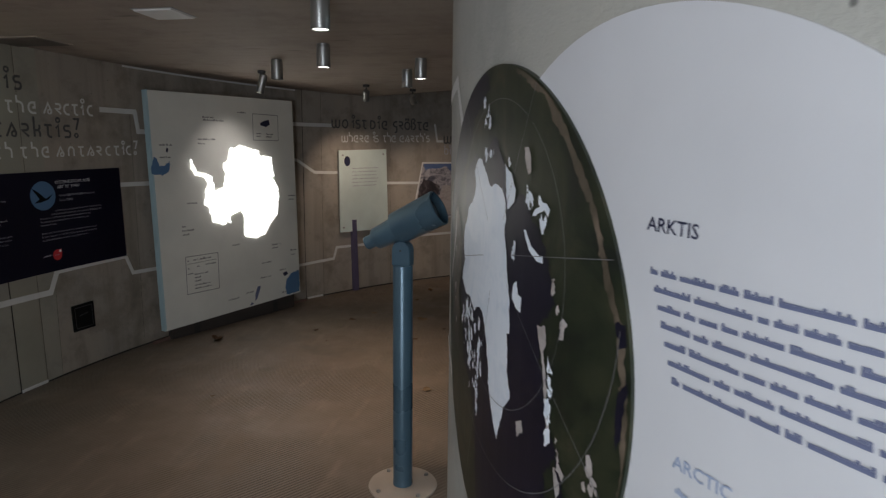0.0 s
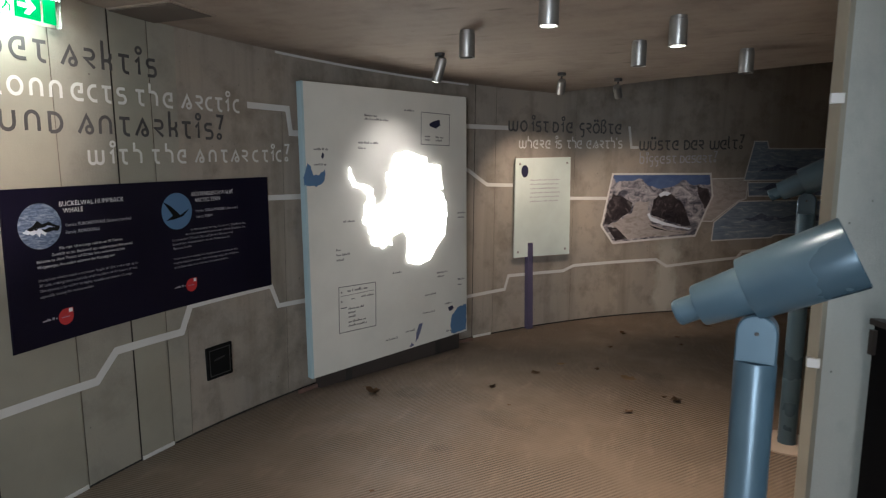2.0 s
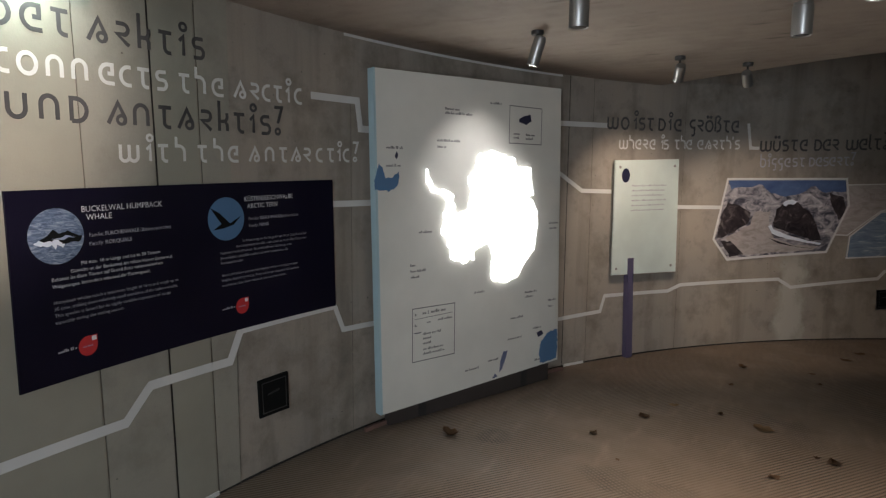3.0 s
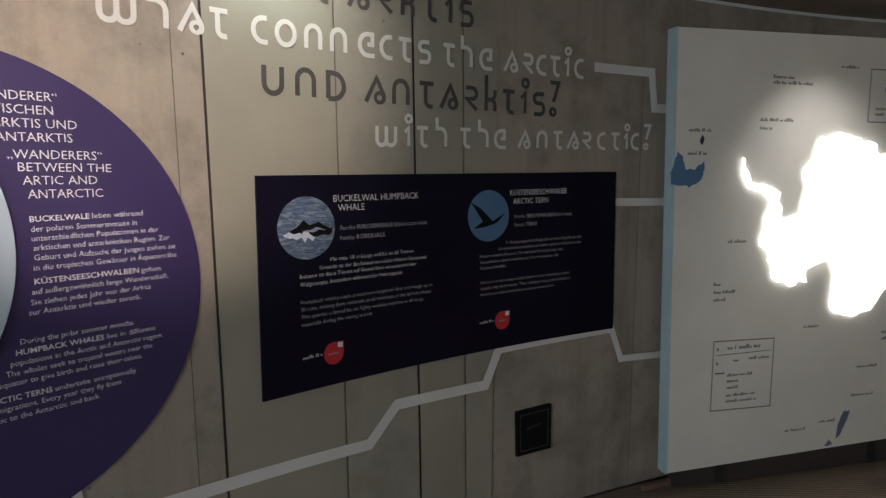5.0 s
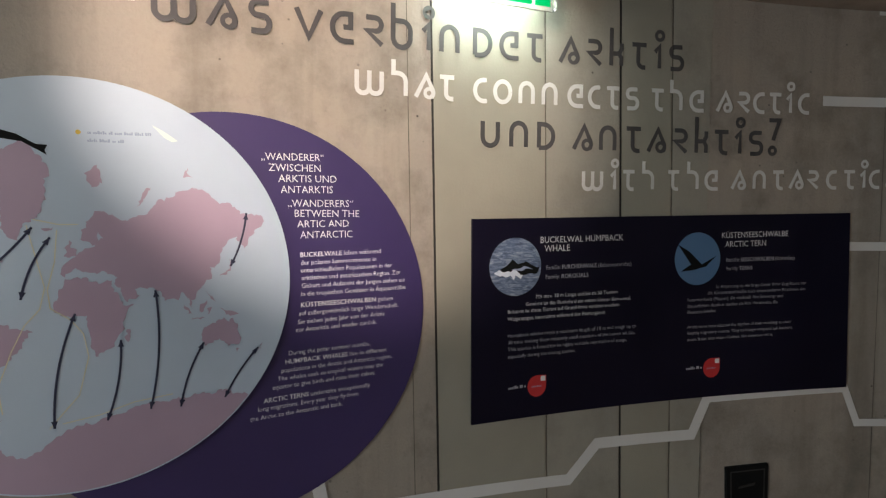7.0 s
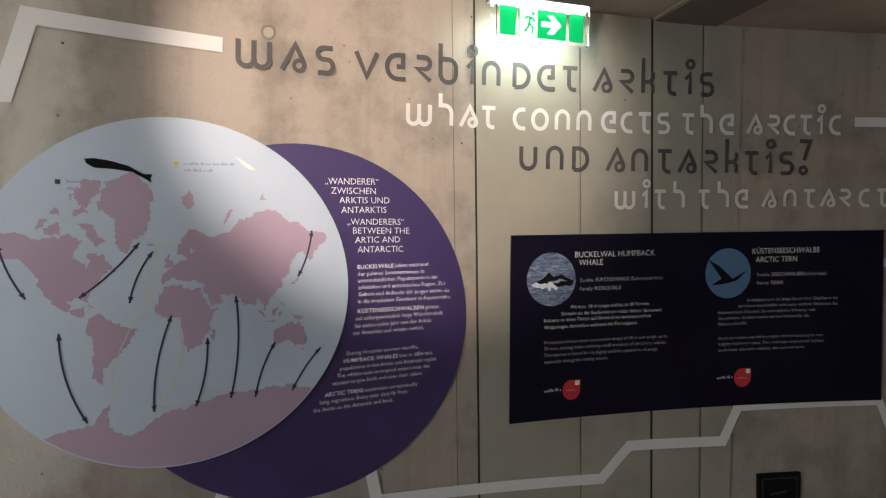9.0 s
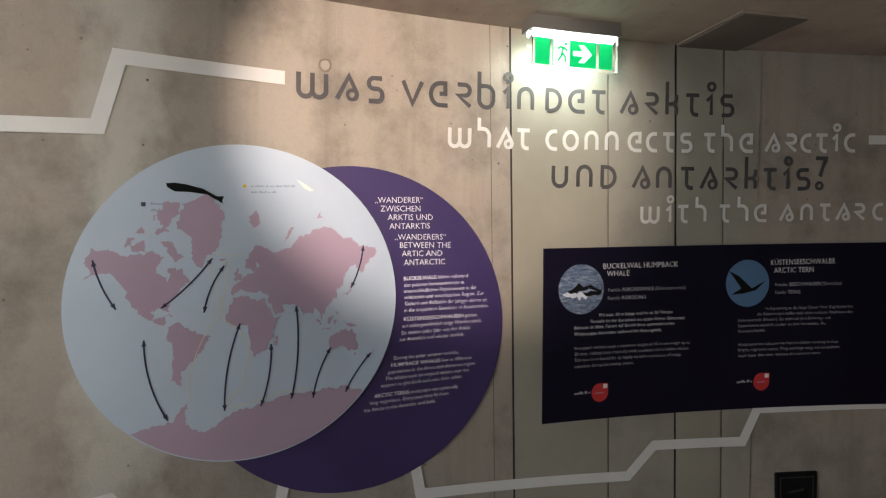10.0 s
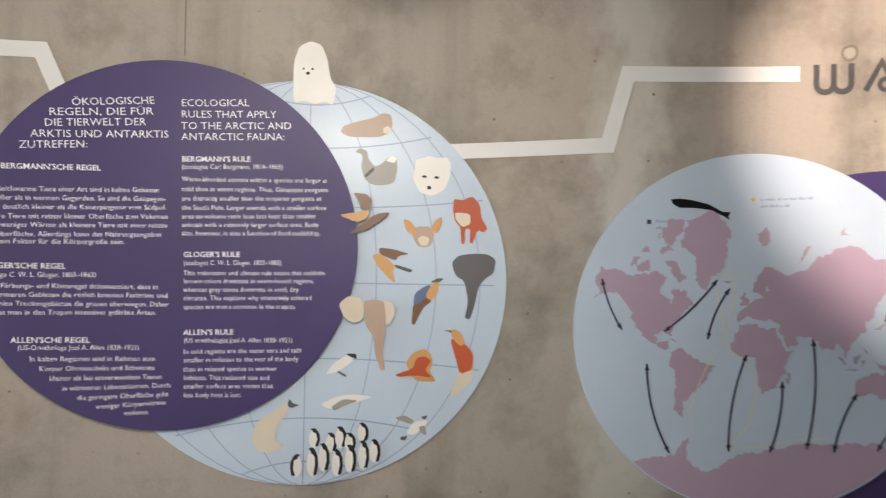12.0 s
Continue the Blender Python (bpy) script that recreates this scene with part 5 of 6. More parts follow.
RX, RZ, RR = -3.350, 1.536, 0.524
rules = thing("rules_disc", on_outer(RX, RZ - RR), "round purple text panel lapping over a pale globe disc", "info panel")
part("disc", laid(sheet([ring(RX, RZ, RR, n=120)], 0.022, 0.0), on_outer), M_PURPLE, rules)
LF = 0.0235
board_text("heading", [("ÖKOLOGISCHE", -3.616, 1.915, -3.403, 1.934), ("REGELN, DIE FÜR", -3.672, 1.884, -3.405, 1.903), ("DIE TIERWELT DER", -3.682, 1.854, -3.424, 1.872), ("ARKTIS UND ANTARKTIS", -3.715, 1.822, -3.364, 1.840), ("ZUTREFFEN:", -3.742, 1.790, -3.574, 1.801),
                       ("ECOLOGICAL", -3.332, 1.931, -3.145, 1.942), ("RULES THAT APPLY", -3.332, 1.899, -3.068, 1.912), ("TO THE ARCTIC AND", -3.331, 1.866, -3.025, 1.881), ("ANTARCTIC FAUNA:", -3.330, 1.835, -3.044, 1.848)], rules, M_TEXT, LF, on_outer, 0.0205)
board_text("caption", [([("BERGMANN'S RULE", True)], -3.327, 1.774, -3.138, 1.782), ([("GLOGER'S RULE", True)], -3.317, 1.503, -3.162, 1.506), ([("ALLEN'S RULE", True)], -3.312, 1.282, -3.175, 1.283),
                       ([("BERGMANN'SCHE REGEL", True)], -3.784, 1.733, -3.538, 1.739), ([("GLOGER'SCHE REGEL", True)], -3.832, 1.465, -3.620, 1.465), ([("ALLEN'SCHE REGEL", True)], -3.750, 1.264, -3.554, 1.262)], rules, M_TEXT, LF, on_outer, 0.0150)
board_text("text_line", [("(zoologist Carl Bergmann, 1814–1865)", -3.327, 1.753, -3.047, 1.764), ("Warm-blooded animals within a species are larger in", -3.326, 1.718, -2.919, 1.728), ("cold than in warm regions. Thus, Galapagos penguins", -3.326, 1.690, -2.916, 1.701), ("are distinctly smaller than the emperor penguins at", -3.325, 1.663, -2.934, 1.675),
                         ("the South Pole. Larger animals with a smaller surface", -3.324, 1.637, -2.920, 1.648), ("area-to-volume ratio lose less heat than smaller", -3.324, 1.612, -2.949, 1.623), ("animals with a relatively larger surface area. Body", -3.323, 1.588, -2.941, 1.598), ("size, however, is also a function of food availability.", -3.323, 1.564, -2.935, 1.573)], rules, M_TEXT, LF, on_outer, 0.0138)
board_text("text_line", [("(zoologist C. W. L. Gloger, 1803–1863)", -3.316, 1.480, -3.045, 1.485), ("This coloration and climate rule states that reddish-", -3.316, 1.451, -2.918, 1.457), ("brown colors dominate in warm-humid regions,", -3.315, 1.428, -2.952, 1.433), ("whereas gray tones dominate in cool, dry", -3.315, 1.404, -2.994, 1.408),
                         ("climates. This explains why intensively colored", -3.314, 1.380, -2.957, 1.384), ("species are more common in the tropics.", -3.313, 1.355, -3.001, 1.358)], rules, M_TEXT, LF, on_outer, 0.0138)
board_text("text_line", [("(US ornithologist Joel A. Allen 1838–1921)", -3.311, 1.260, -3.009, 1.260), ("In cold regions are the outer ears and tails", -3.311, 1.228, -2.982, 1.231), ("smaller in relation to the rest of the body", -3.310, 1.204, -2.990, 1.206), ("than in related species in warmer", -3.310, 1.178, -3.051, 1.178),
                         ("habitats. This reduced size and", -3.309, 1.154, -3.073, 1.152), ("smaller surface area means that", -3.309, 1.130, -3.061, 1.128), ("less body heat is lost.", -3.308, 1.105, -3.149, 1.103)], rules, M_TEXT, LF, on_outer, 0.0138)
board_text("text_line", [("Gleichwarme Tiere einer Art sind in kalten Gebieten", -3.800, 1.672, -3.386, 1.684), ("größer als in warmen Gegenden. So sind die Galapagos-", -3.808, 1.648, -3.368, 1.660), ("pinguine deutlich kleiner als die Kaiserpinguine vom Südpol.", -3.850, 1.622, -3.366, 1.636),
                         ("Größere Tiere mit relativ kleiner Oberfläche zum Volumen", -3.840, 1.597, -3.362, 1.610), ("verlieren weniger Wärme als kleinere Tiere mit einer relativ", -3.860, 1.574, -3.361, 1.585), ("großen Oberfläche. Allerdings kann das Nahrungsangebot", -3.860, 1.549, -3.376, 1.559), ("ebenfalls ein Faktor für die Körpergröße sein.", -3.860, 1.530, -3.473, 1.536)], rules, M_TEXT, LF, on_outer, 0.0138)
board_text("text_line", [("(Zoologe C. W. L. Gloger, 1803–1863)", -3.830, 1.441, -3.544, 1.443), ("Diese Färbungs- und Klimaregel dokumentiert, dass in", -3.830, 1.412, -3.383, 1.411), ("wärmeren Gebieten die rötlich braunen Farbtöne und", -3.800, 1.388, -3.357, 1.387), ("in kühlen Trockengebieten die grauen überwiegen. Daher", -3.820, 1.364, -3.353, 1.362), ("findet man in den Tropen intensiver gefärbte Arten.", -3.810, 1.340, -3.386, 1.339)], rules, M_TEXT, LF, on_outer, 0.0138)
board_text("text_line", [("(US-Ornithologe Joel A. Allen 1838–1921)", -3.733, 1.244, -3.429, 1.241), ("In kalten Regionen sind in Relation zum", -3.704, 1.213, -3.386, 1.209), ("Körper Ohrmuscheln und Schwänze", -3.680, 1.186, -3.387, 1.184), ("kleiner als bei artverwandten Tieren", -3.654, 1.159, -3.367, 1.158), ("in wärmeren Lebensräumen. Durch", -3.623, 1.131, -3.344, 1.134), ("die geringere Oberfläche geht", -3.584, 1.104, -3.348, 1.109), ("weniger Körperwärme", -3.536, 1.078, -3.355, 1.086), ("verloren.", -3.464, 1.058, -3.398, 1.060)], rules, M_TEXT, LF, on_outer, 0.0138)

# ---- white board with the backlit continent ----
M_GAP = paint("shaded_gap_brown", (0.055, 0.046, 0.042), 0.6, 0.12)
M_WOOD = paint("pale_wood_edge", (0.28, 0.245, 0.185), 0.6, 0.12)
M_FAINT = paint("faint_grey_print", (0.20, 0.20, 0.20), 0.5, 0.05, bump=0)
M_BODY = paint("slate_blue_print", (0.13, 0.15, 0.25), 0.5, 0.05, bump=0)
white = thing("map_board", on_board(0.84, 0.0), "tall white map board with a backlit continent, standing off the wall", "map board")
part("board", laid(sheet([[(-0.024, 2.180), (1.590, 2.214), (1.640, 0.165), (0.024, 0.108)]], 0.0, -0.055, 0), on_board), M_BOARD, white)
part("edge", laid(sheet([[(-0.026, 2.180), (-0.012, 2.181), (0.036, 0.110), (0.022, 0.108)]], 0.0012, -0.057, 0), on_board), M_BOARDEDGE, white, "pale blue side edge of the board")
for u in (0.35, 1.30):
    part("batten", laid(sheet([[(u, 0.0), (u + 0.06, 0.0), (u + 0.06, 2.1), (u, 2.1)]], -0.056, -0.115, 0), on_board), M_DARKMETAL, white)
# fills the gap under the board; its dark colour stands for the shade there
part("gap_foot", laid(sheet([[(0.12, 0.0), (1.60, 0.0), (1.60, 0.160), (0.12, 0.108)]], -0.058, -0.11, 0), on_board), M_GAP, white, "dark brown foot filling the shaded gap below the board")
COAST = [(0.359, 1.621), (0.372, 1.517), (0.403, 1.472), (0.505, 1.449), (0.537, 1.410), (0.492, 1.329), (0.506, 1.282), (0.482, 1.200), (0.521, 1.188), (0.574, 1.043), (0.611, 1.018), (0.698, 1.001), (0.711, 1.037), (0.753, 1.011), (0.754, 1.084), (0.804, 1.180), (0.860, 1.142), (0.912, 1.091), (0.933, 1.028), (0.922, 0.865), (1.046, 0.840), (1.162, 0.864), (1.256, 0.975), (1.336, 1.062)]
COAST += [(1.362, 1.243), (1.346, 1.333), (1.287, 1.409), (1.223, 1.427), (1.307, 1.460), (1.285, 1.623), (1.130, 1.644), (1.120, 1.688), (0.927, 1.735), (0.788, 1.706), (0.763, 1.623), (0.707, 1.552), (0.733, 1.481), (0.704, 1.362), (0.617, 1.316), (0.582, 1.304), (0.583, 1.375), (0.564, 1.445), (0.518, 1.480), (0.445, 1.490), (0.402, 1.502), (0.376, 1.569)]
part("continent", laid(sheet([rough_edge(rough_edge(COAST, 0.012, 0.03, 2.0), 0.020, 0.009, 5.0)], 0.012, 0.0, 0), on_board), M_ICE, white, "glowing backlit white continent")
BF = 0.0012
BLUE_LANDS = [([(-0.022, 1.540), (0.017, 1.638), (0.050, 1.585), (0.059, 1.553), (0.111, 1.558), (0.155, 1.598), (0.157, 1.550), (0.140, 1.499), (0.088, 1.477), (0.023, 1.483), (-0.012, 1.487)], M_BLUE),
              ([(1.439, 0.334), (1.525, 0.401), (1.625, 0.417), (1.628, 0.181), (1.546, 0.177), (1.443, 0.173), (1.428, 0.253)], M_BLUE), ([(1.394, 0.421), (1.448, 0.428), (1.469, 0.399), (1.409, 0.378)], M_INK),
              ([(1.052, 0.330), (1.093, 0.334), (1.080, 0.282), (1.045, 0.207), (1.013, 0.185), (1.024, 0.263)], M_BODY), ([(0.948, 0.154), (0.972, 0.190), (0.999, 0.157)], M_BODY),
              ([(0.136, 1.713), (0.150, 1.696), (0.141, 1.664), (0.124, 1.685)], M_INK), ([(1.161, 1.970), (1.212, 1.990), (1.271, 2.004), (1.283, 1.959), (1.231, 1.931), (1.161, 1.946)], M_INK)]
for k, (pts, ink) in enumerate(BLUE_LANDS):
    part("blue_land", laid(sheet([rough_edge(pts, 0.012 if k < 2 else 0.006, 0.010, 4 + k)], BF + 0.001, None, 0), on_board), ink, white)
for z0, z1, u0, u1 in ((0.398, 0.741, 0.257, 0.599), (1.800, 2.053, 1.068, 1.388)):
    bm = bmesh.new()
    stroke(bm, [(u0, z0), (u1, z0), (u1, z1), (u0, z1)], 0.006, BF, True)
    part("legend_frame", laid(bm, on_board), M_FAINT, white)
# small print: where each line begins, its length and the size of a letter
PRINTS = [(0.502, 1.989, 0.13), (0.504, 1.963, 0.235), (0.887, 2.055, 0.104), (0.442, 1.790, 0.19), (0.444, 1.751, 0.072), (0.065, 1.732, 0.118), (0.304, 1.220, 0.10), (0.238, 1.016, 0.05), (0.240, 0.979, 0.127), (0.242, 0.942, 0.07), (0.768, 0.788, 0.096), (1.259, 0.735, 0.125), (1.262, 0.702, 0.082)]
PRINTS += [(1.118, 0.562, 0.14), (0.698, 0.258, 0.123), (0.905, 0.288, 0.10), (1.096, 0.412, 0.14), (1.355, 0.455, 0.09), (1.377, 0.208, 0.074), (1.499, 1.232, 0.10), (1.503, 1.193, 0.085), (1.511, 0.648, 0.09), (1.516, 0.602, 0.056), (0.064, 1.627, 0.105), (1.11, 1.865, 0.06), (1.11, 1.838, 0.06), (1.23, 1.862, 0.09), (1.23, 1.836, 0.07)]
PRINTS += [(0.275, 0.700, 0.02), (0.335, 0.703, 0.05), (0.40, 0.705, 0.13), (0.275, 0.630, 0.02), (0.37, 0.642, 0.04), (0.46, 0.648, 0.12), (0.34, 0.570, 0.15), (0.34, 0.540, 0.07), (0.34, 0.508, 0.07), (0.34, 0.470, 0.17), (0.34, 0.440, 0.18)]
for i, (u, z, span) in enumerate(PRINTS):
    part("print", laid(bars((u, z - 0.006), (u + span, z - 0.006 + 0.01 * span), 0.013 if i not in (28, 29, 30) else 0.017, BF, i), on_board), M_FAINT, white)
part("legend_rule", laid(lines([[(0.275, 0.672), (0.580, 0.682)]], 0.004, BF), on_board), M_FAINT, white)
part("legend_rule", laid(lines([[(0.272, 0.582), (0.325, 0.583)]], 0.006, BF), on_board), M_INK, white)

# ---- wall boxes, sheet and pictures further along ----
for quad in ([(0.62, 0.505), (0.815, 0.509), (0.818, 0.303), (0.628, 0.303)], [(6.807, 0.497), (6.975, 0.507), (6.988, 0.318), (6.823, 0.309)]):
    cx, cz = sum(p[0] for p in quad) / 4, sum(p[1] for p in quad) / 4
    box = thing("wall_box", on_outer(cx, quad[2][1]), "black square cover plate low on the concrete wall", "wall box", "black boxes low on the wall")
    part("plate", laid(sheet([quad], 0.014, -0.002, 0.05), on_outer), M_BLACK, box)
    inner = [(cx + (x - cx) * 0.8, cz + (z - cz) * 0.8) for x, z in quad]
    bm = bmesh.new()
    stroke(bm, inner, 0.006, 0.0155, True)
    part("rim", laid(bm, on_outer), M_DARKMETAL, box)
    part("lip", laid(sheet([[(cx - 0.045, cz + 0.01), (cx + 0.03, cz + 0.02), (cx + 0.035, cz + 0.03), (cx - 0.04, cz + 0.018)]], 0.018, 0.013), on_outer), M_DARKMETAL, box, "small dark metal lip")

board = thing("info_sheet", on_outer(4.18, 0.74), "pale green glossy sheet on spacers before the wall", "info sheet")
part("sheet", laid(sheet([[(3.815, 1.716), (4.526, 1.742), (4.552, 0.740), (3.822, 0.746)]], 0.055, 0.045), on_outer), M_LINEN, board)
for s, z in ((3.87, 0.80), (4.49, 0.80), (3.87, 1.66), (4.48, 1.68)):
    part("spacer", laid(sheet([ring(s, z, 0.012, n=16)], 0.058, 0.0), on_outer), M_TIN, board)
part("emblem", laid(sheet([ring(3.935, 1.592, 0.045, 0.060, n=32)], 0.0562), on_outer), M_INK, board, "dark blue round mark")
for k in range(6):
    part("print", laid(bars((4.01, 1.50 - 0.042 * k), (4.40 - 0.01 * (k % 3), 1.508 - 0.042 * k), 0.011, 0.0562, k), on_outer), M_DIM, board)
alone("violet_bar", laid(sheet([[(3.998, 0.885), (4.060, 0.885), (4.090, 0.002), (4.022, 0.002)]], 0.062, 0.012), on_outer), M_VIOLET, "flat violet bar standing at the wall before a pale sheet", "bar")


def picture(outline, material, label, front=0.010, border=0.022):
    cx = sum(p[0] for p in outline) / len(outline)
    ob = thing("wall_picture", on_outer(cx, min(p[1] for p in outline)), label, "picture", "photo prints on the ring wall")
    part("print", laid(sheet([outline], front, 0.0), on_outer), material, ob)
    bm = bmesh.new()
    cut = []
    for a, b in zip(outline, outline[1:] + outline[:1]):
        n = max(1, math.ceil(abs(b[0] - a[0]) / 0.1))
        cut += [(a[0] + (b[0] - a[0]) * i / n, a[1] + (b[1] - a[1]) * i / n) for i in range(n)]
    stroke(bm, cut, border, front + 0.0035, True)
    part("border", laid(bm, on_outer), M_WHITE, ob, "white printed border")
    return ob


M_RIDGE = photo("far_ridge_photo", ((0.3, (0.06, 0.08, 0.14)), (0.55, (0.13, 0.16, 0.24)), (0.72, (0.42, 0.45, 0.50))), 12.0)
pic = picture([(5.001, 1.016), (5.167, 0.821), (6.245, 0.878), (6.439, 1.327), (6.398, 1.582), (5.124, 1.570)], M_PEAK, "six-cornered photo print of snowy mountains and a glacier")
part("sky", laid(sheet([[(5.128, 1.565), (6.395, 1.577)] + rough_edge([(6.40, 1.50), (6.2, 1.46), (6.05, 1.50), (5.85, 1.40), (5.6, 1.44), (5.45, 1.52), (5.3, 1.48), (5.115, 1.50)], 0.05, 0.05, 4, False)], 0.0112), on_outer), M_SKYPRINT, pic)
part("glacier", laid(sheet([rough_edge([(5.13, 1.02), (5.40, 1.15), (5.44, 1.27), (5.62, 1.27), (5.60, 1.12), (5.68, 1.01), (5.90, 0.95), (6.16, 0.935), (6.10, 0.90), (5.34, 0.86), (5.22, 0.95)], 0.014, 0.03, 8)], 0.0112), on_outer), M_GLACIER, pic)
part("dark_peak", laid(sheet([rough_edge([(5.652, 1.165), (5.683, 1.29), (5.778, 1.37), (5.911, 1.355), (6.063, 1.245), (6.13, 1.12), (6.177, 0.99), (6.063, 1.00), (5.797, 1.075), (5.664, 1.125)], 0.016, 0.03, 9)], 0.0122), on_outer), M_ROCK, pic)
part("snow_patch", laid(sheet([rough_edge([(5.74, 1.345), (5.80, 1.385), (5.90, 1.37), (5.86, 1.33), (5.80, 1.345), (5.77, 1.315)], 0.012, 0.02, 12)], 0.0130), on_outer), M_SNOW, pic)
part("ice_band", laid(sheet([rough_edge([(5.60, 1.13), (5.645, 1.06), (5.80, 1.01), (6.17, 0.945), (6.19, 0.965), (6.06, 0.985), (5.80, 1.05), (5.66, 1.105), (5.63, 1.15)], 0.006, 0.03, 13)], 0.0126), on_outer), M_SNOW, pic)
part("dark_moraine", laid(sheet([rough_edge([(5.62, 1.02), (5.72, 0.965), (5.95, 0.925), (6.12, 0.91), (5.90, 0.935), (5.72, 0.985)], 0.005, 0.03, 14)], 0.0124), on_outer), M_ROCK, pic)
for seed, rock in enumerate(([(5.03, 1.04), (5.09, 1.28), (5.15, 1.36), (5.27, 1.32), (5.40, 1.26), (5.38, 1.16), (5.23, 1.08), (5.08, 1.03)], [(5.08, 1.00), (5.19, 1.00), (5.36, 0.865), (5.19, 0.85)], [(6.24, 1.45), (6.39, 1.40), (6.42, 1.26), (6.36, 1.18), (6.27, 1.30)])):
    part("dark_rock", laid(sheet([rough_edge(rock, 0.02, 0.03, 10 + seed)], 0.0122), on_outer), M_ROCK, pic)
picture([(6.30, 1.045), (6.455, 1.040), (6.77, 1.275), (6.865, 1.300), (6.880, 1.538), (6.41, 1.525), (6.450, 1.327)], M_GLACIER, "pale faded photo print of ice behind a mountain picture", 0.006, 0.012)
for outline, z in (([(6.822, 1.509), (6.920, 1.953), (7.074, 1.955), (7.100, 1.873), (8.05, 1.885), (8.05, 1.530)], 1.62), ([(6.890, 1.330), (6.870, 1.485), (8.05, 1.505), (8.05, 1.345)], 1.40), ([(6.461, 0.816), (6.477, 1.028), (6.780, 1.269), (8.05, 1.300), (8.05, 0.930), (7.251, 0.880), (7.20, 0.850)], 1.05)):
    bay = picture(outline, M_BAY, "angular photo print of a cold bay with far mountains", 0.010, 0.014)
    lo = max(p[0] for p in outline if p[0] < 7.0) + 0.08
    part("far_ridge", laid(sheet([rough_edge([(lo, z), (lo + 0.2, z + 0.075), (lo + 0.45, z + 0.035), (lo + 0.7, z + 0.085), (7.98, z + 0.02), (7.98, z)], 0.03, 0.05, z)], 0.0112), on_outer), M_RIDGE, bay)

# ---- core wall: polar photo disc over a white text disc ----
text_disc = thing("text_disc", on_core(1.96, 0.64), "round bluish white text panel on the core wall", "info panel")
part("disc", laid(sheet([ring(1.965, 1.245, 0.612, n=120)], 0.004, 0.0, 0.06), on_core), M_TEXTDISC, text_disc)
part("heading", laid(writing([("ARKTIS", True)], (2.032, 1.569), (2.122, 1.567), 0.0052, 0.018), on_core), M_INK, text_disc)
part("heading", laid(writing([("ARCTIC", True)], (2.107, 1.272), (2.199, 1.274), 0.0052, 0.017), on_core), M_LINE, text_disc)
# lines of print: the lengths of their words, too small to read
for k, words in enumerate(((3, 6, 12, 6, 8, 17, 9), (14, 18, 3, 6, 8, 7, 9), (9, 4, 6, 5, 11, 14, 8), (11, 5, 10, 20, 10, 8), (8, 16, 6, 7, 10, 9, 7), (15, 5, 11, 20, 12, 6), (3, 20, 8, 4, 14, 9))):
    x, z = 2.044 + 0.0085 * k, 1.512 - 0.0222 * k
    for word in words:
        rnd = random.Random(word * 31 + k)
        at, top = x, []
        for _ in range(word):
            tall = rnd.choice((0.0062, 0.0066, 0.0068, 0.0098))
            top += [(at, z + tall), (at + 0.0038, z + tall), (at + 0.0040, z + 0.0045), (at + 0.0046, z + 0.0045)]
            at += 0.0046
        part("word", laid(sheet([[(x, z), (at, z)] + top[::-1]], 0.0052), on_core), M_BODY, text_disc)
        x = at + 0.0058
for k in range(6):
    part("text_line", laid(bars((2.115 + 0.006 * k, 1.240 - 0.0235 * k), (2.44 - 0.02 * k, 1.240 - 0.0235 * k), 0.0075, 0.0052, k + 60), on_core), M_LINE, text_disc)

M_GRID = paint("faint_grid_print", (0.17, 0.17, 0.18), 0.45, 0.05, bump=0)
M_SHORE = photo("brown_coast_photo", ((0.3, (0.030, 0.026, 0.020)), (0.5, (0.062, 0.048, 0.036)), (0.62, (0.13, 0.100, 0.075)), (0.78, (0.27, 0.22, 0.17))), 13.0)
M_HAZE = photo("brown_rim_photo", ((0.3, (0.045, 0.040, 0.026)), (0.5, (0.095, 0.075, 0.054)), (0.7, (0.18, 0.14, 0.105))), 6.0)
GX, GZ, GR = 1.470, 1.294, 0.558
polar = thing("polar_photo_disc", on_core(GX, GZ - GR), "round satellite photo of the polar ice and coasts", "photo panel")
part("disc", laid(sheet([ring(GX, GZ, GR, n=120)], 0.010, 0.0, 0.06), on_core), M_EARTH, polar)
GF = 0.0112


def patch(name, pts, amp, step, seed, material, front, label=""):
    out = clipped(rough_edge(pts, amp, step, seed), GX, GZ, GR - 0.003)
    if out:
        part(name, laid(sheet([out], front, None, 0.06), on_core), material, polar, label)


def coast(name, pts, material, front, label, amp=0.022, seed=1.0):
    patch(name, rough_edge(pts, amp, 0.03, seed), amp * 0.6, 0.006, seed + 4, material, front, label)


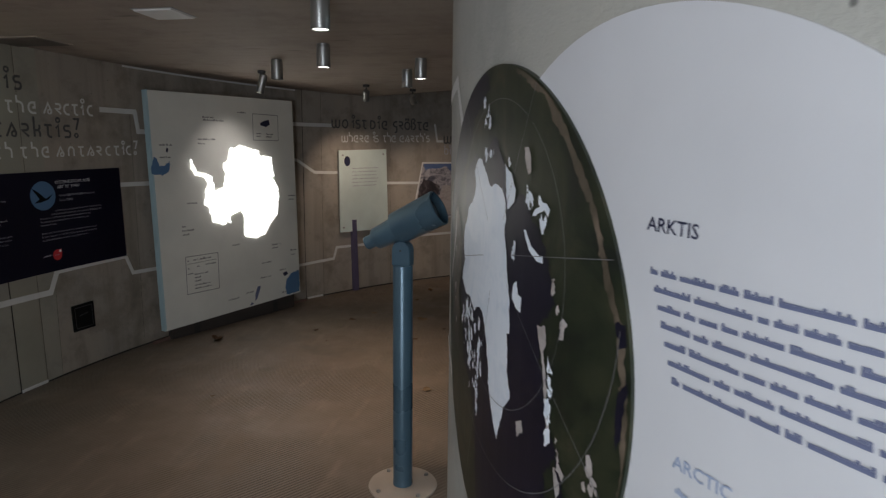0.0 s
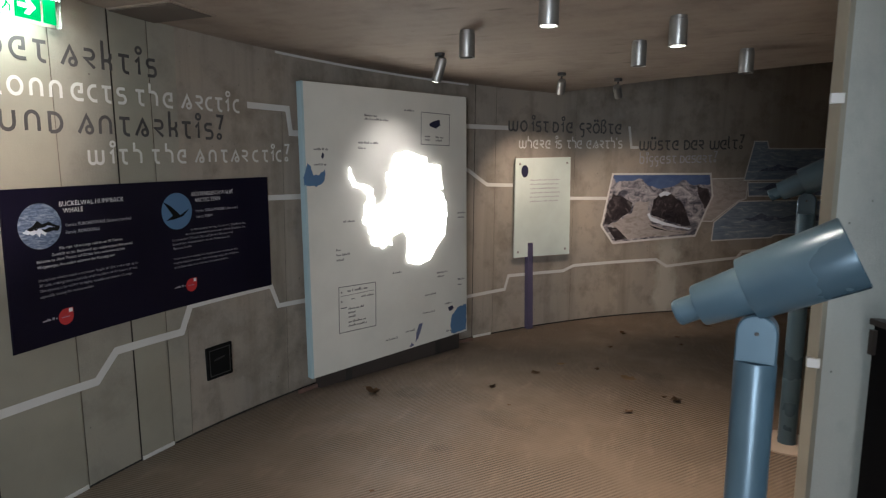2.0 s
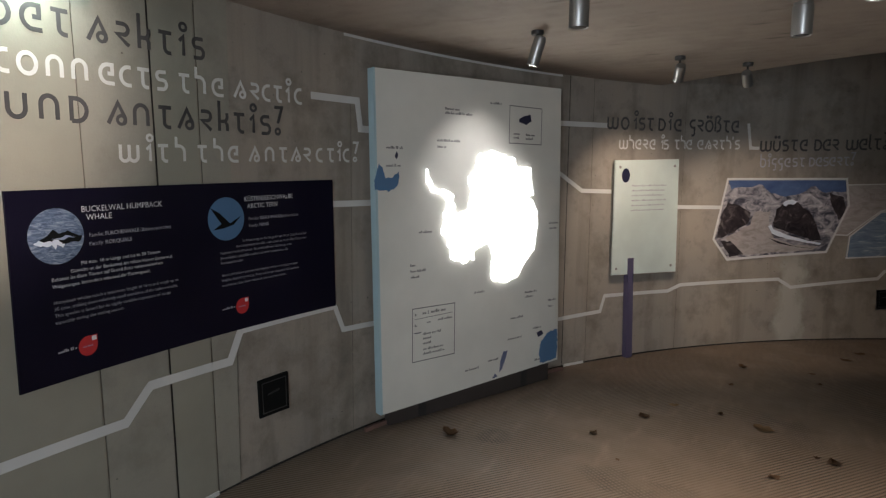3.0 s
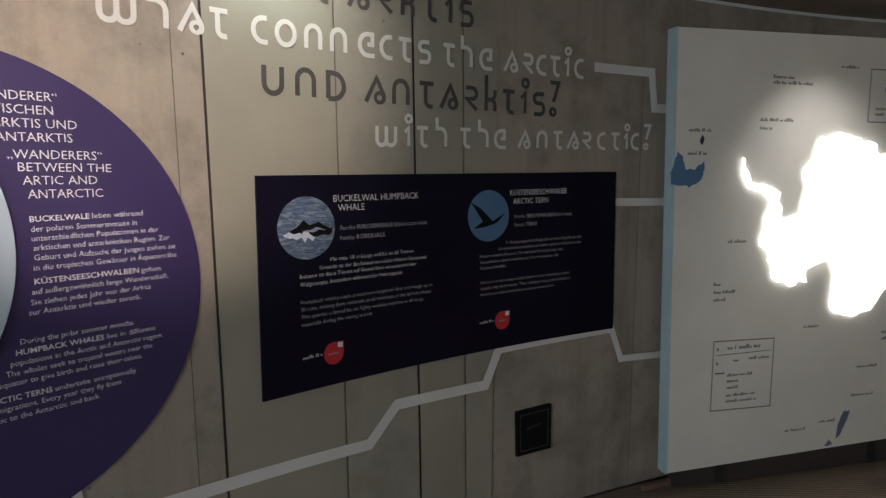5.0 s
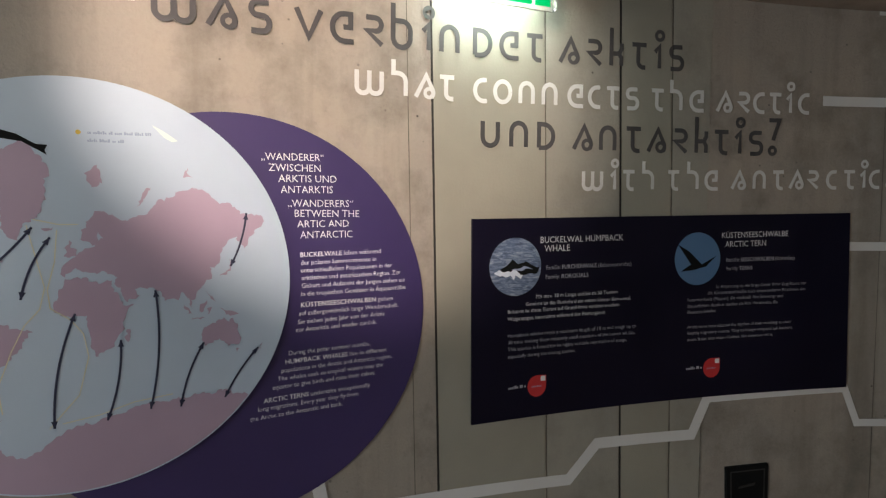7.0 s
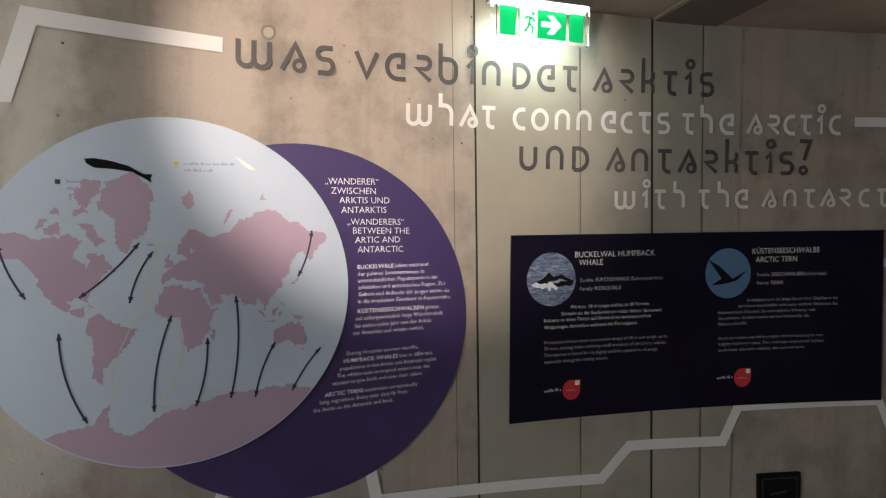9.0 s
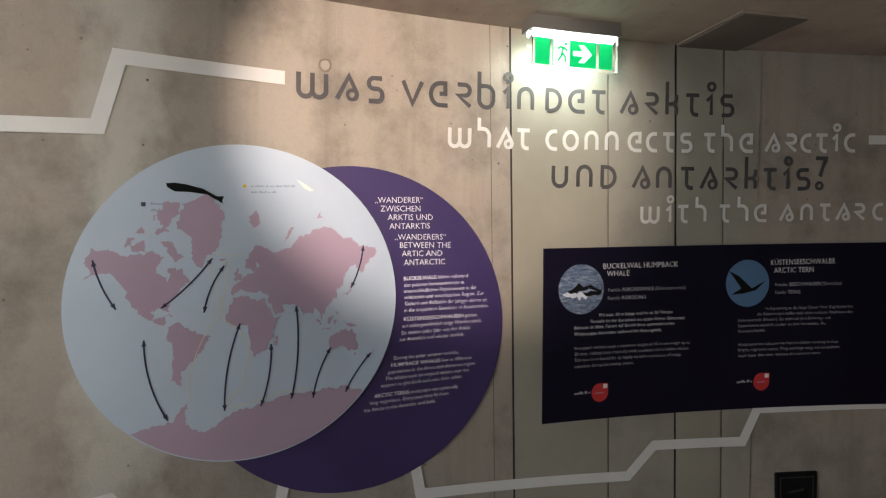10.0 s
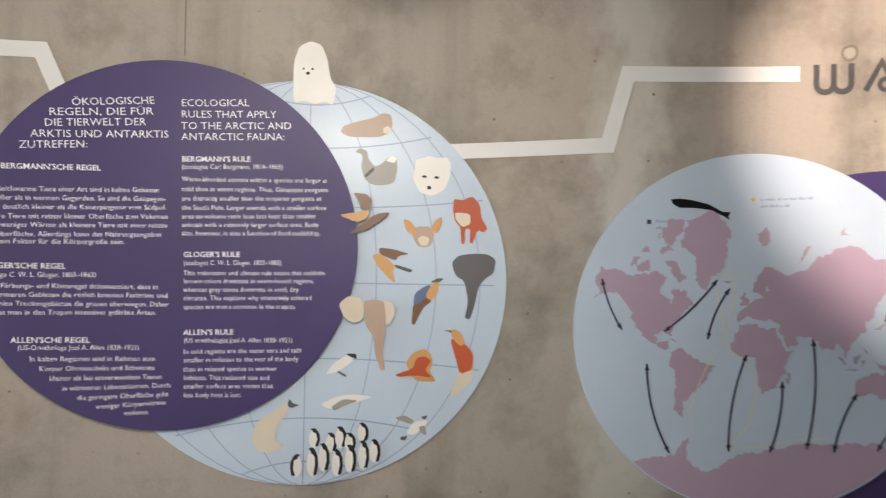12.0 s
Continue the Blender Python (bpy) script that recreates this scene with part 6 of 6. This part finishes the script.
coast("sea", [(1.404, 1.841), (1.456, 1.811), (1.411, 1.791), (1.353, 1.777), (1.311, 1.748), (1.257, 1.675), (1.217, 1.641), (1.138, 1.580), (1.04, 1.50), (0.97, 1.40), (0.90, 1.40), (0.90, 1.60), (1.10, 1.80), (1.365, 1.90)], M_OCEAN, GF, "dark open sea", 0.02, 1.7)
coast("sea", [(1.34, 1.67), (1.389, 1.666), (1.479, 1.688), (1.504, 1.699), (1.540, 1.674), (1.575, 1.632), (1.585, 1.555), (1.630, 1.580), (1.655, 1.593), (1.701, 1.564), (1.714, 1.544), (1.744, 1.542), (1.766, 1.505), (1.790, 1.456), (1.813, 1.417), (1.789, 1.395), (1.758, 1.370), (1.758, 1.340), (1.765, 1.300), (1.784, 1.243), (1.800, 1.186), (1.835, 1.160), (1.818, 1.119), (1.787, 1.092), (1.800, 1.02), (1.73, 0.72), (1.45, 0.72), (1.39, 0.85), (1.37, 1.00), (1.30, 1.10), (1.22, 1.12), (1.20, 1.25), (1.17, 1.33), (1.185, 1.44), (1.235, 1.507), (1.230, 1.599), (1.216, 1.622), (1.272, 1.632)], M_OCEAN, GF, "dark open sea", 0.014, 2.6)
coast("sea", [(1.984, 1.427), (2.011, 1.438), (2.020, 1.408), (1.997, 1.393)], M_OCEAN, GF + 0.0010, "dark inland sea", 0.012, 6.1)
coast("sea", [(1.999, 1.335), (2.012, 1.348), (2.010, 1.260), (2.001, 1.240), (1.995, 1.290)], M_OCEAN, GF + 0.0010, "dark inland sea", 0.012, 7.3)
coast("sea", [(1.835, 1.145), (1.852, 1.150), (1.862, 1.06), (1.842, 1.03)], M_OCEAN, GF + 0.0010, "dark bay", 0.012, 7.9)
coast("shore", [(1.02, 1.46), (1.10, 1.53), (1.15, 1.50), (1.18, 1.42), (1.15, 1.33), (1.16, 1.24), (1.13, 1.12), (1.08, 1.14), (1.02, 1.28)], M_SHORE, GF + 0.0006, "brown bare coast", 0.02, 3.3)
coast("shore", [(1.62, 1.84), (1.75, 1.78), (1.87, 1.67), (1.95, 1.54), (2.01, 1.40), (2.03, 1.20), (2.00, 1.02), (1.995, 1.08), (2.015, 1.24), (1.992, 1.40), (1.935, 1.535), (1.855, 1.66), (1.74, 1.765), (1.62, 1.828)], M_HAZE, GF + 0.0006, "pale brown dry rim of land", 0.012, 5.3)
ICE = [(1.378, 1.660), (1.397, 1.658), (1.438, 1.625), (1.471, 1.600), (1.501, 1.609), (1.528, 1.604), (1.553, 1.592), (1.569, 1.574), (1.576, 1.533), (1.570, 1.516), (1.587, 1.476), (1.599, 1.419), (1.610, 1.371), (1.618, 1.307), (1.602, 1.305), (1.608, 1.225), (1.624, 1.176), (1.593, 1.143), (1.575, 1.09), (1.553, 1.050)]
ICE += [(1.533, 1.066), (1.508, 1.105), (1.490, 1.150), (1.484, 1.187), (1.455, 1.255), (1.437, 1.294), (1.400, 1.310), (1.368, 1.300), (1.347, 1.285), (1.300, 1.310), (1.255, 1.310), (1.200, 1.340), (1.232, 1.392), (1.215, 1.415), (1.212, 1.455), (1.250, 1.505), (1.270, 1.536), (1.328, 1.572), (1.345, 1.601), (1.335, 1.622), (1.345, 1.642)]
coast("ice_cap", ICE, M_SNOW, GF + 0.0010, "white pack ice", 0.009, 2.2)
coast("ice_cap", [(1.672, 1.529), (1.684, 1.529), (1.709, 1.500), (1.741, 1.489), (1.761, 1.490), (1.761, 1.476), (1.732, 1.476), (1.699, 1.491)], M_SNOW, GF + 0.0010, "white island ice", 0.005, 8.2)
coast("ice_cap", [(1.668, 1.682), (1.687, 1.683), (1.701, 1.663), (1.703, 1.635), (1.691, 1.629), (1.677, 1.656)], M_GLACIER, GF + 0.0010, "pale snowfield", 0.006, 9.2)
coast("ice_cap", [(1.08, 1.515), (1.07, 1.47), (1.035, 1.40), (1.000, 1.34), (0.985, 1.30), (0.997, 1.30), (1.020, 1.35), (1.060, 1.41), (1.09, 1.46)], M_GLACIER, GF + 0.0012, "pale mountain snow", 0.010, 9.9)
coast("ice_cap", [(1.574, 1.641), (1.598, 1.625), (1.627, 1.599), (1.623, 1.579), (1.598, 1.565), (1.585, 1.558), (1.579, 1.600)], M_SNOW, GF + 0.0010, "white ice along a coast", 0.010, 4.9)
coast("ice_cap", [(1.707, 1.553), (1.727, 1.560), (1.745, 1.568), (1.762, 1.572), (1.776, 1.560), (1.783, 1.573), (1.770, 1.582), (1.750, 1.586), (1.740, 1.596), (1.735, 1.582), (1.744, 1.577), (1.721, 1.569)], M_SNOW, GF + 0.0010, "white curved snow ridge", 0.005, 3.9)
coast("ice_cap", [(1.631, 1.407), (1.650, 1.417), (1.659, 1.395), (1.675, 1.392), (1.675, 1.364), (1.656, 1.366), (1.631, 1.378)], M_SNOW, GF + 0.0010, "white island ice", 0.010, 5.9)
coast("ice_cap", [(1.751, 1.366), (1.778, 1.373), (1.777, 1.341), (1.770, 1.323), (1.784, 1.286), (1.797, 1.250), (1.805, 1.19), (1.795, 1.185), (1.785, 1.243), (1.769, 1.293), (1.755, 1.331)], M_GLACIER, GF + 0.0010, "pale snowy mountain coast", 0.012, 6.9)
coast("ice_cap", [(1.660, 1.135), (1.693, 1.155), (1.700, 1.129), (1.668, 1.107)], M_GLACIER, GF + 0.0010, "pale island", 0.010, 7.4)
rnd = random.Random(11)
# fields of broken floes: place, spread and count
FLOES = [(1.26, 1.25, 0.05, 0.055, 30), (1.32, 1.18, 0.035, 0.07, 30), (1.38, 1.10, 0.02, 0.07, 14), (1.40, 1.20, 0.018, 0.05, 14), (1.697, 1.582, 0.012, 0.012, 6), (1.758, 1.548, 0.006, 0.006, 2), (1.632, 1.485, 0.008, 0.018, 4), (1.806, 1.443, 0.006, 0.007, 2), (1.821, 1.408, 0.005, 0.006, 2), (1.841, 1.377, 0.007, 0.007, 2),
         (1.45, 1.665, 0.04, 0.010, 6), (1.42, 1.76, 0.03, 0.03, 6), (1.80, 1.22, 0.006, 0.06, 14), (1.84, 1.13, 0.010, 0.07, 12), (1.597, 1.649, 0.010, 0.004, 2), (1.95, 1.15, 0.02, 0.07, 8), (1.07, 1.30, 0.02, 0.10, 8)]
for u, z, a, b, count in FLOES:
    for k in range(count):
        x, y, size = u + rnd.gauss(0, a * 0.6), z + rnd.gauss(0, b * 0.6), rnd.uniform(0.003, 0.012)
        flat = rough_edge(ring(x, y, size * rnd.uniform(0.5, 1.0), size * rnd.uniform(0.8, 1.9), n=9), size * 1.3, size * 0.4, rnd.uniform(0, 50))
        flat = clipped(flat, GX, GZ, GR - 0.004)
        if flat:
            part("ice_floe", laid(sheet([flat], GF + 0.0011, None, 0), on_core), M_GLACIER if u > 1.8 or u < 1.1 else M_SNOW, polar)
PX, PZ = 1.52, 1.455
for r in (0.325, 0.48):
    run = []
    for p in ring(PX, PZ, r, r, 60, 420, 90) + [None]:
        inside = p and (p[0] - GX) ** 2 + (p[1] - GZ) ** 2 < (GR - 0.01) ** 2
        if inside:
            run.append(p)
        elif len(run) > 1:
            part("grid_line", laid(stroke(bmesh.new(), run, 0.0014, GF + 0.002), on_core), M_GRID, polar)
            run = []
for a in (8, 60, 132, 190, 250, 326):
    tip = 0.05
    while (PX + tip * math.cos(radians(a)) - GX) ** 2 + (PZ + tip * math.sin(radians(a)) - GZ) ** 2 < (GR - 0.01) ** 2:
        tip += 0.01
    part("grid_line", laid(lines([[(PX + 0.09 * math.cos(radians(a)), PZ + 0.09 * math.sin(radians(a))), (PX + tip * math.cos(radians(a)), PZ + tip * math.sin(radians(a)))]], 0.0014, GF + 0.002), on_core), M_GRID, polar)
for pts in ([(0.63, 1.845), (0.985, 1.875), (1.16, 1.69)], [(0.66, 1.02), (1.08, 0.955)]):
    alone("wall_line", laid(lines([pts], 0.036, 0.003, 0.06), on_core), M_WHITE, "white angular vinyl line stuck on the core wall", "wall line", "white lines on the core wall")

# ---- core opening: low black screen ----
M_CAP = paint("dark_brown_cap", (0.035, 0.028, 0.024), 0.5, 0.15)
M_SCREEN = paint("black_screen", (0.004, 0.004, 0.005), 0.9, 0.2, gloss=0.15)
rail = thing("low_screen", (0.415, 4.11, 0.0), "low curved black screen across the core opening", "screen")


def ribbon(f0, f1, near, far, z0, z1, steps=10):
    """An upright curved slab along the screen's bow, between two shares of its length."""
    a, b = Vector((0.352, 4.372)), Vector((0.478, 3.850))
    across = Vector((-(b - a).y, (b - a).x)).normalized()
    if across.x > 0:
        across = -across
    rows = []
    bm = bmesh.new()
    for i in range(steps + 1):
        f = f0 + (f1 - f0) * i / steps
        mid = a + (b - a) * f - across * 0.10 * f * (1 - f)
        rows.append([bm.verts.new((*(mid + across * w), z)) for w, z in ((near, z0), (near, z1), (far, z1), (far, z0))])
    for p, q in zip(rows, rows[1:]):
        for i in range(4):
            j = (i + 1) % 4
            bm.faces.new((p[i], p[j], q[j], q[i]))
    bm.faces.new(rows[0])
    bm.faces.new(rows[-1][::-1])
    bmesh.ops.recalc_face_normals(bm, faces=bm.faces)
    return bm


part("panel", ribbon(0.0, 1.0, 0.012, -0.012, 0.0, 1.125), M_SCREEN, rail, "", True)
part("cap", ribbon(-0.02, 1.01, 0.020, -0.020, 1.125, 1.144), M_CAP, rail, "dark brown cap rail", True)
part("bracket", ribbon(0.0, 0.03, 0.026, 0.010, 1.03, 1.11, 2), M_CAP, rail)
for f in (0.56, 0.70, 0.90):
    part("strip", ribbon(f, f + (0.008 if f < 0.6 else 0.022), 0.0155, 0.010, 0.01, 1.12, 2), M_CHROME, rail, "bright upright metal strip")
structure("trim_jamb", upright([(0.168, 4.412), (0.197, 4.384), (0.222, 4.420), (0.194, 4.446)], 0.0, H, 0.003), M_WOOD, "pale wooden edge strip on the jamb", "trim")
for z in (1.835, 0.975):
    alone("tape_tab", slab(0.166, 0.205, 4.380, 4.402, z - 0.016, z + 0.016, 0.002), M_WHITE, "small white tape tab on the concrete jamb", "tape")
alone("stud", upright([(0.70, 5.33), (0.74, 5.36), (0.76, 5.30)], 2.10, H + 0.01), M_DARKMETAL, "dark bracket under the ceiling inside the core", "bracket")


# ---- telescopes on posts ----
def telescope(x, y, turn, lift=0.0):
    ob = thing("telescope", (x, y, 0.0), "blue-grey fixed viewing telescope on a round post", "telescope", "viewing telescopes")
    at = Matrix.Translation((x, y, 0))
    part("base_plate", lathe([(0.172, 0.0), (0.174, 0.004), (0.172, 0.011), (0.060, 0.013)], at, 48), M_BASE, ob, "beige round floor plate", True)
    for k in range(4):
        a = radians(45 + 90 * k)
        part("bolt", lathe([(0.011, 0.010), (0.011, 0.020), (0.007, 0.024)], Matrix.Translation((x + 0.142 * math.cos(a), y + 0.142 * math.sin(a), 0)), 8), M_TIN, ob)
    part("post", lathe([(0.050, 0.011), (0.0485, 0.03), (0.0485, 1.135 + lift), (0.0465, 1.142 + lift)], at, 40), M_STEEL, ob, "", True)
    head = at @ pose(0, 0, lift, 0, 0, turn)
    yoke = bmesh.new()
    prof = [(-0.046, 1.140), (-0.046, 1.215)] + ring(0.0, 1.215, 0.046, 0.046, 180, 0, 12) + [(0.046, 1.140)]
    prof = [prof[0]] + prof[2:]
    side = [[yoke.verts.new((px, py, pz)) for px, pz in prof] for py in (-0.030, 0.030)]
    yoke.faces.new(side[0])
    yoke.faces.new(side[1][::-1])
    for i in range(len(prof)):
        j = (i + 1) % len(prof)
        yoke.faces.new((side[0][i], side[1][i], side[1][j], side[0][j]))
    bmesh.ops.recalc_face_normals(yoke, faces=yoke.faces)
    bmesh.ops.bevel(yoke, geom=yoke.edges[:], offset=0.004, segments=1, affect="EDGES")
    yoke.transform(head)
    part("yoke", yoke, M_STEEL, ob)
    part("pivot_bolt", lathe([(0.005, 0.0), (0.005, 0.003), (0.003, 0.004)], head @ pose(0, -0.030, 1.215, 90, 0, 0), 10), M_DARKMETAL, ob)
    tube = head @ pose(0.005, 0, 1.335, 0, 63, 0)
    body = part("barrel", lathe([(0.030, -0.205), (0.034, -0.202), (0.034, -0.163), (0.051, -0.161), (0.054, -0.157), (0.061, -0.036), (0.061, -0.030)], tube, 40), M_STEEL, ob, "", True)
    part("front_tube", lathe([(0.058, -0.040), (0.076, -0.039), (0.079, -0.035), (0.086, 0.196), (0.083, 0.199), (0.078, 0.199), (0.075, 0.155)], tube, 48), M_STEEL, ob, "", True)
    part("lens", lathe([(0.074, 0.155), (0.073, 0.161), (0.03, 0.165)], tube, 40), M_LENS_OFF, body)
    part("eyepiece", lathe([(0.022, -0.219), (0.031, -0.219), (0.0345, -0.213), (0.0345, -0.201)], tube, 32), M_STEEL, body)
    return ob


telescope(-0.052, 3.745, -9)
telescope(0.385, 6.06, -14, 0.23)


# ---- ceiling lights ----
def downlight(x, y, lit):
    ob = thing("ceiling_light", (x, y, H), "cylindrical metal ceiling downlight, " + ("lit" if lit else "unlit"), "ceiling light", "cylinder downlights")
    at = Matrix.Translation((x, y, 0))
    part("body", lathe([(0.036, 2.228), (0.042, 2.222), (0.044, 2.226), (0.044, 2.352), (0.040, 2.356), (0.040, H + 0.005)], at, 32), M_TIN, ob, "", True)
    part("lens", lathe([(0.0355, 2.2265), (0.0355, 2.2285)], at, 32), M_LAMP if lit else M_LENS_OFF, ob, "glowing round lens" if lit else "")


def spot(x, y, target, lit=True, big=1.0):
    ob = thing("spotlight", (x, y, H), "small swivelling metal spotlight under the ceiling", "spotlight", "swivelling spotlights")
    part("canopy", lathe([(0.030, H - 0.024), (0.034, H - 0.020), (0.034, H + 0.003)], Matrix.Translation((x, y, 0)), 24), M_DARKMETAL, ob, "", True)
    part("stem", lathe([(0.007, H - 0.075), (0.007, H - 0.02)], Matrix.Translation((x, y, 0)), 12), M_DARKMETAL, ob)
    at = look((x, y, H - 0.105), target)
    part("body", lathe([(0.028, -0.062 * big), (0.034, -0.060 * big), (0.034, 0.040 * big), (0.028, 0.056 * big), (0.012, 0.060 * big)], at, 28), M_TIN, ob, "", True)
    part("lens", lathe([(0.026, -0.0605 * big), (0.026, -0.0605 * big - 0.003)], at, 24), M_LAMP if lit else M_LENS_OFF, ob, "glowing lens")


# the last three are added fill fittings that stay out of view
for x, y in DOWNLIGHTS_LIT + DOWNLIGHTS_ADDED:
    downlight(x, y, True)
for x, y in DOWNLIGHTS_OFF:
    downlight(x, y, False)
spot(-1.83, 5.96, on_board(0.60, 0.55), True, 1.35)
spot(-1.23, 7.04, on_outer(4.2, 1.0))
spot(-0.845, 7.48, on_outer(5.6, 1.0))
spot(MAP_SPOT.x, MAP_SPOT.y, on_outer(-0.95, 1.96))
# fitting made up to carry the added fill on the rules disc
spot(RULES_FILL.x, RULES_FILL.y, on_outer(-3.05, 1.85))

# ---- escape sign ----
sign = thing("exit_sign", on_outer(-0.45, H, 0.15), "lit green escape sign hanging under the ceiling", "exit sign")
part("housing", laid(sheet([[(-0.640, 2.318), (-0.258, 2.318), (-0.262, H + 0.004), (-0.636, H + 0.004)]], 0.180, 0.085), on_outer), M_TIN, sign, "grey metal housing")
part("light_strip", laid(sheet([[(-0.625, 2.306), (-0.272, 2.306), (-0.272, 2.3175), (-0.625, 2.3175)]], 0.172, 0.100), on_outer), M_TUBE, sign, "bright strip light")
part("pane", laid(sheet([[(-0.632, 2.182), (-0.266, 2.182), (-0.262, 2.304), (-0.636, 2.304)]], 0.150, 0.143), on_outer), M_CLEAR, sign, "clear acrylic pane")
for s0, s1, mat in ((-0.615, -0.552, M_GREEN), (-0.540, -0.352, M_GREEN), (-0.340, -0.282, M_GREEN)):
    part("green_field", laid(sheet([[(s0, 2.196), (s1, 2.196), (s1, 2.296), (s0, 2.296)]], 0.1520), on_outer), mat, sign)
part("door_mark", laid(sheet([[(-0.536, 2.198), (-0.468, 2.198), (-0.468, 2.294), (-0.536, 2.294)]], 0.1530), on_outer), M_SIGNWHITE, sign)
part("figure_mark", laid(lines([[(-0.520, 2.212), (-0.503, 2.232), (-0.500, 2.255), (-0.488, 2.266)], [(-0.500, 2.244), (-0.486, 2.230), (-0.488, 2.208)], [(-0.520, 2.258), (-0.506, 2.266), (-0.488, 2.262), (-0.478, 2.250)]], 0.0085, 0.1540), on_outer), M_GREEN, sign, "plain bars of the escape mark")
part("figure_dot", laid(sheet([ring(-0.485, 2.279, 0.007, n=16)], 0.1540), on_outer), M_GREEN, sign)
part("arrow_mark", laid(sheet([[(-0.452, 2.238), (-0.408, 2.238), (-0.428, 2.214), (-0.404, 2.214), (-0.372, 2.247), (-0.404, 2.280), (-0.428, 2.280), (-0.408, 2.256), (-0.452, 2.256)]], 0.1530), on_outer), M_SIGNWHITE, sign, "white arrow")
for s in (-0.634, -0.268):
    part("clip", laid(sheet([[(s - 0.008, 2.19), (s + 0.008, 2.19), (s + 0.008, 2.318), (s - 0.008, 2.318)]], 0.156, 0.138), on_outer), M_CLEAR, sign)


# ---- dry leaves on the floor ----
def leaf(x, y, size, turn, pale, curl):
    bm = bmesh.new()
    n = 7
    rows = []
    for i in range(n):
        f = i / (n - 1)
        w = size * 0.42 * math.sin(math.pi * min(1, f * 0.92 + 0.06)) * (1 + 0.25 * math.sin(i * 2.4))
        z = 0.004 + curl * size * (f - 0.5) ** 2 * 1.6
        rows.append([bm.verts.new(((f - 0.5) * size, k * w, z + curl * 0.5 * abs(k) * w)) for k in (-1, 0, 1)])
    for a, b in zip(rows, rows[1:]):
        for k in range(2):
            bm.faces.new((a[k], b[k], b[k + 1], a[k + 1]))
    stem = [bm.verts.new((-(0.5 + 0.3 * f) * size, 0.004 * j, 0.004 + curl * size * 0.4)) for f in (0, 1) for j in (-0.4, 0.4)]
    bm.faces.new((stem[0], stem[2], stem[3], stem[1]))
    made = bmesh.ops.solidify(bm, geom=bm.faces[:], thickness=0.0015)
    low = min(v.co.z for v in bm.verts)
    bm.transform(Matrix.Translation((x, y, 0.0005 - low)) @ pose(0, 0, 0, 0, 0, turn))
    alone("dry_leaf", bm, M_LEAF2 if pale else M_LEAF, "curled pale dry leaf on the floor" if pale else "curled brown dry leaf on the floor", "leaf", "dry leaves on the floor")


SPOTS = [(-2.26, 5.80, 0.11, 0.9), (-1.51, 6.26, 0.06, 0.6), (-1.29, 6.70, 0.09, 0.3), (-1.15, 7.00, 0.07, 0.4), (-0.85, 6.99, 0.05, 0.5), (-0.59, 6.85, 0.13, 0.3), (-0.53, 6.18, 0.07, 0.3), (-0.24, 6.52, 0.09, 0.5), (-0.32, 6.55, 0.04, 0.9), (-0.83, 7.67, 0.05, 0.5), (-0.77, 8.20, 0.08, 0.7),
         (-0.27, 8.29, 0.06, 0.4), (-0.23, 8.02, 0.05, 0.5), (0.01, 8.89, 0.10, 0.2), (0.13, 9.17, 0.10, 0.3), (-0.18, 5.01, 0.08, 0.3), (-0.41, 5.04, 0.05, 0.3), (0.22, 5.04, 0.09, 0.9), (-1.30, 5.98, 0.03, 0.2), (-1.62, 4.62, 0.03, 0.2)]
for i, (x, y, size, curl) in enumerate(SPOTS):
    leaf(x, y, size, i * 67.0, i in (3, 5, 15, 16, 17), curl)
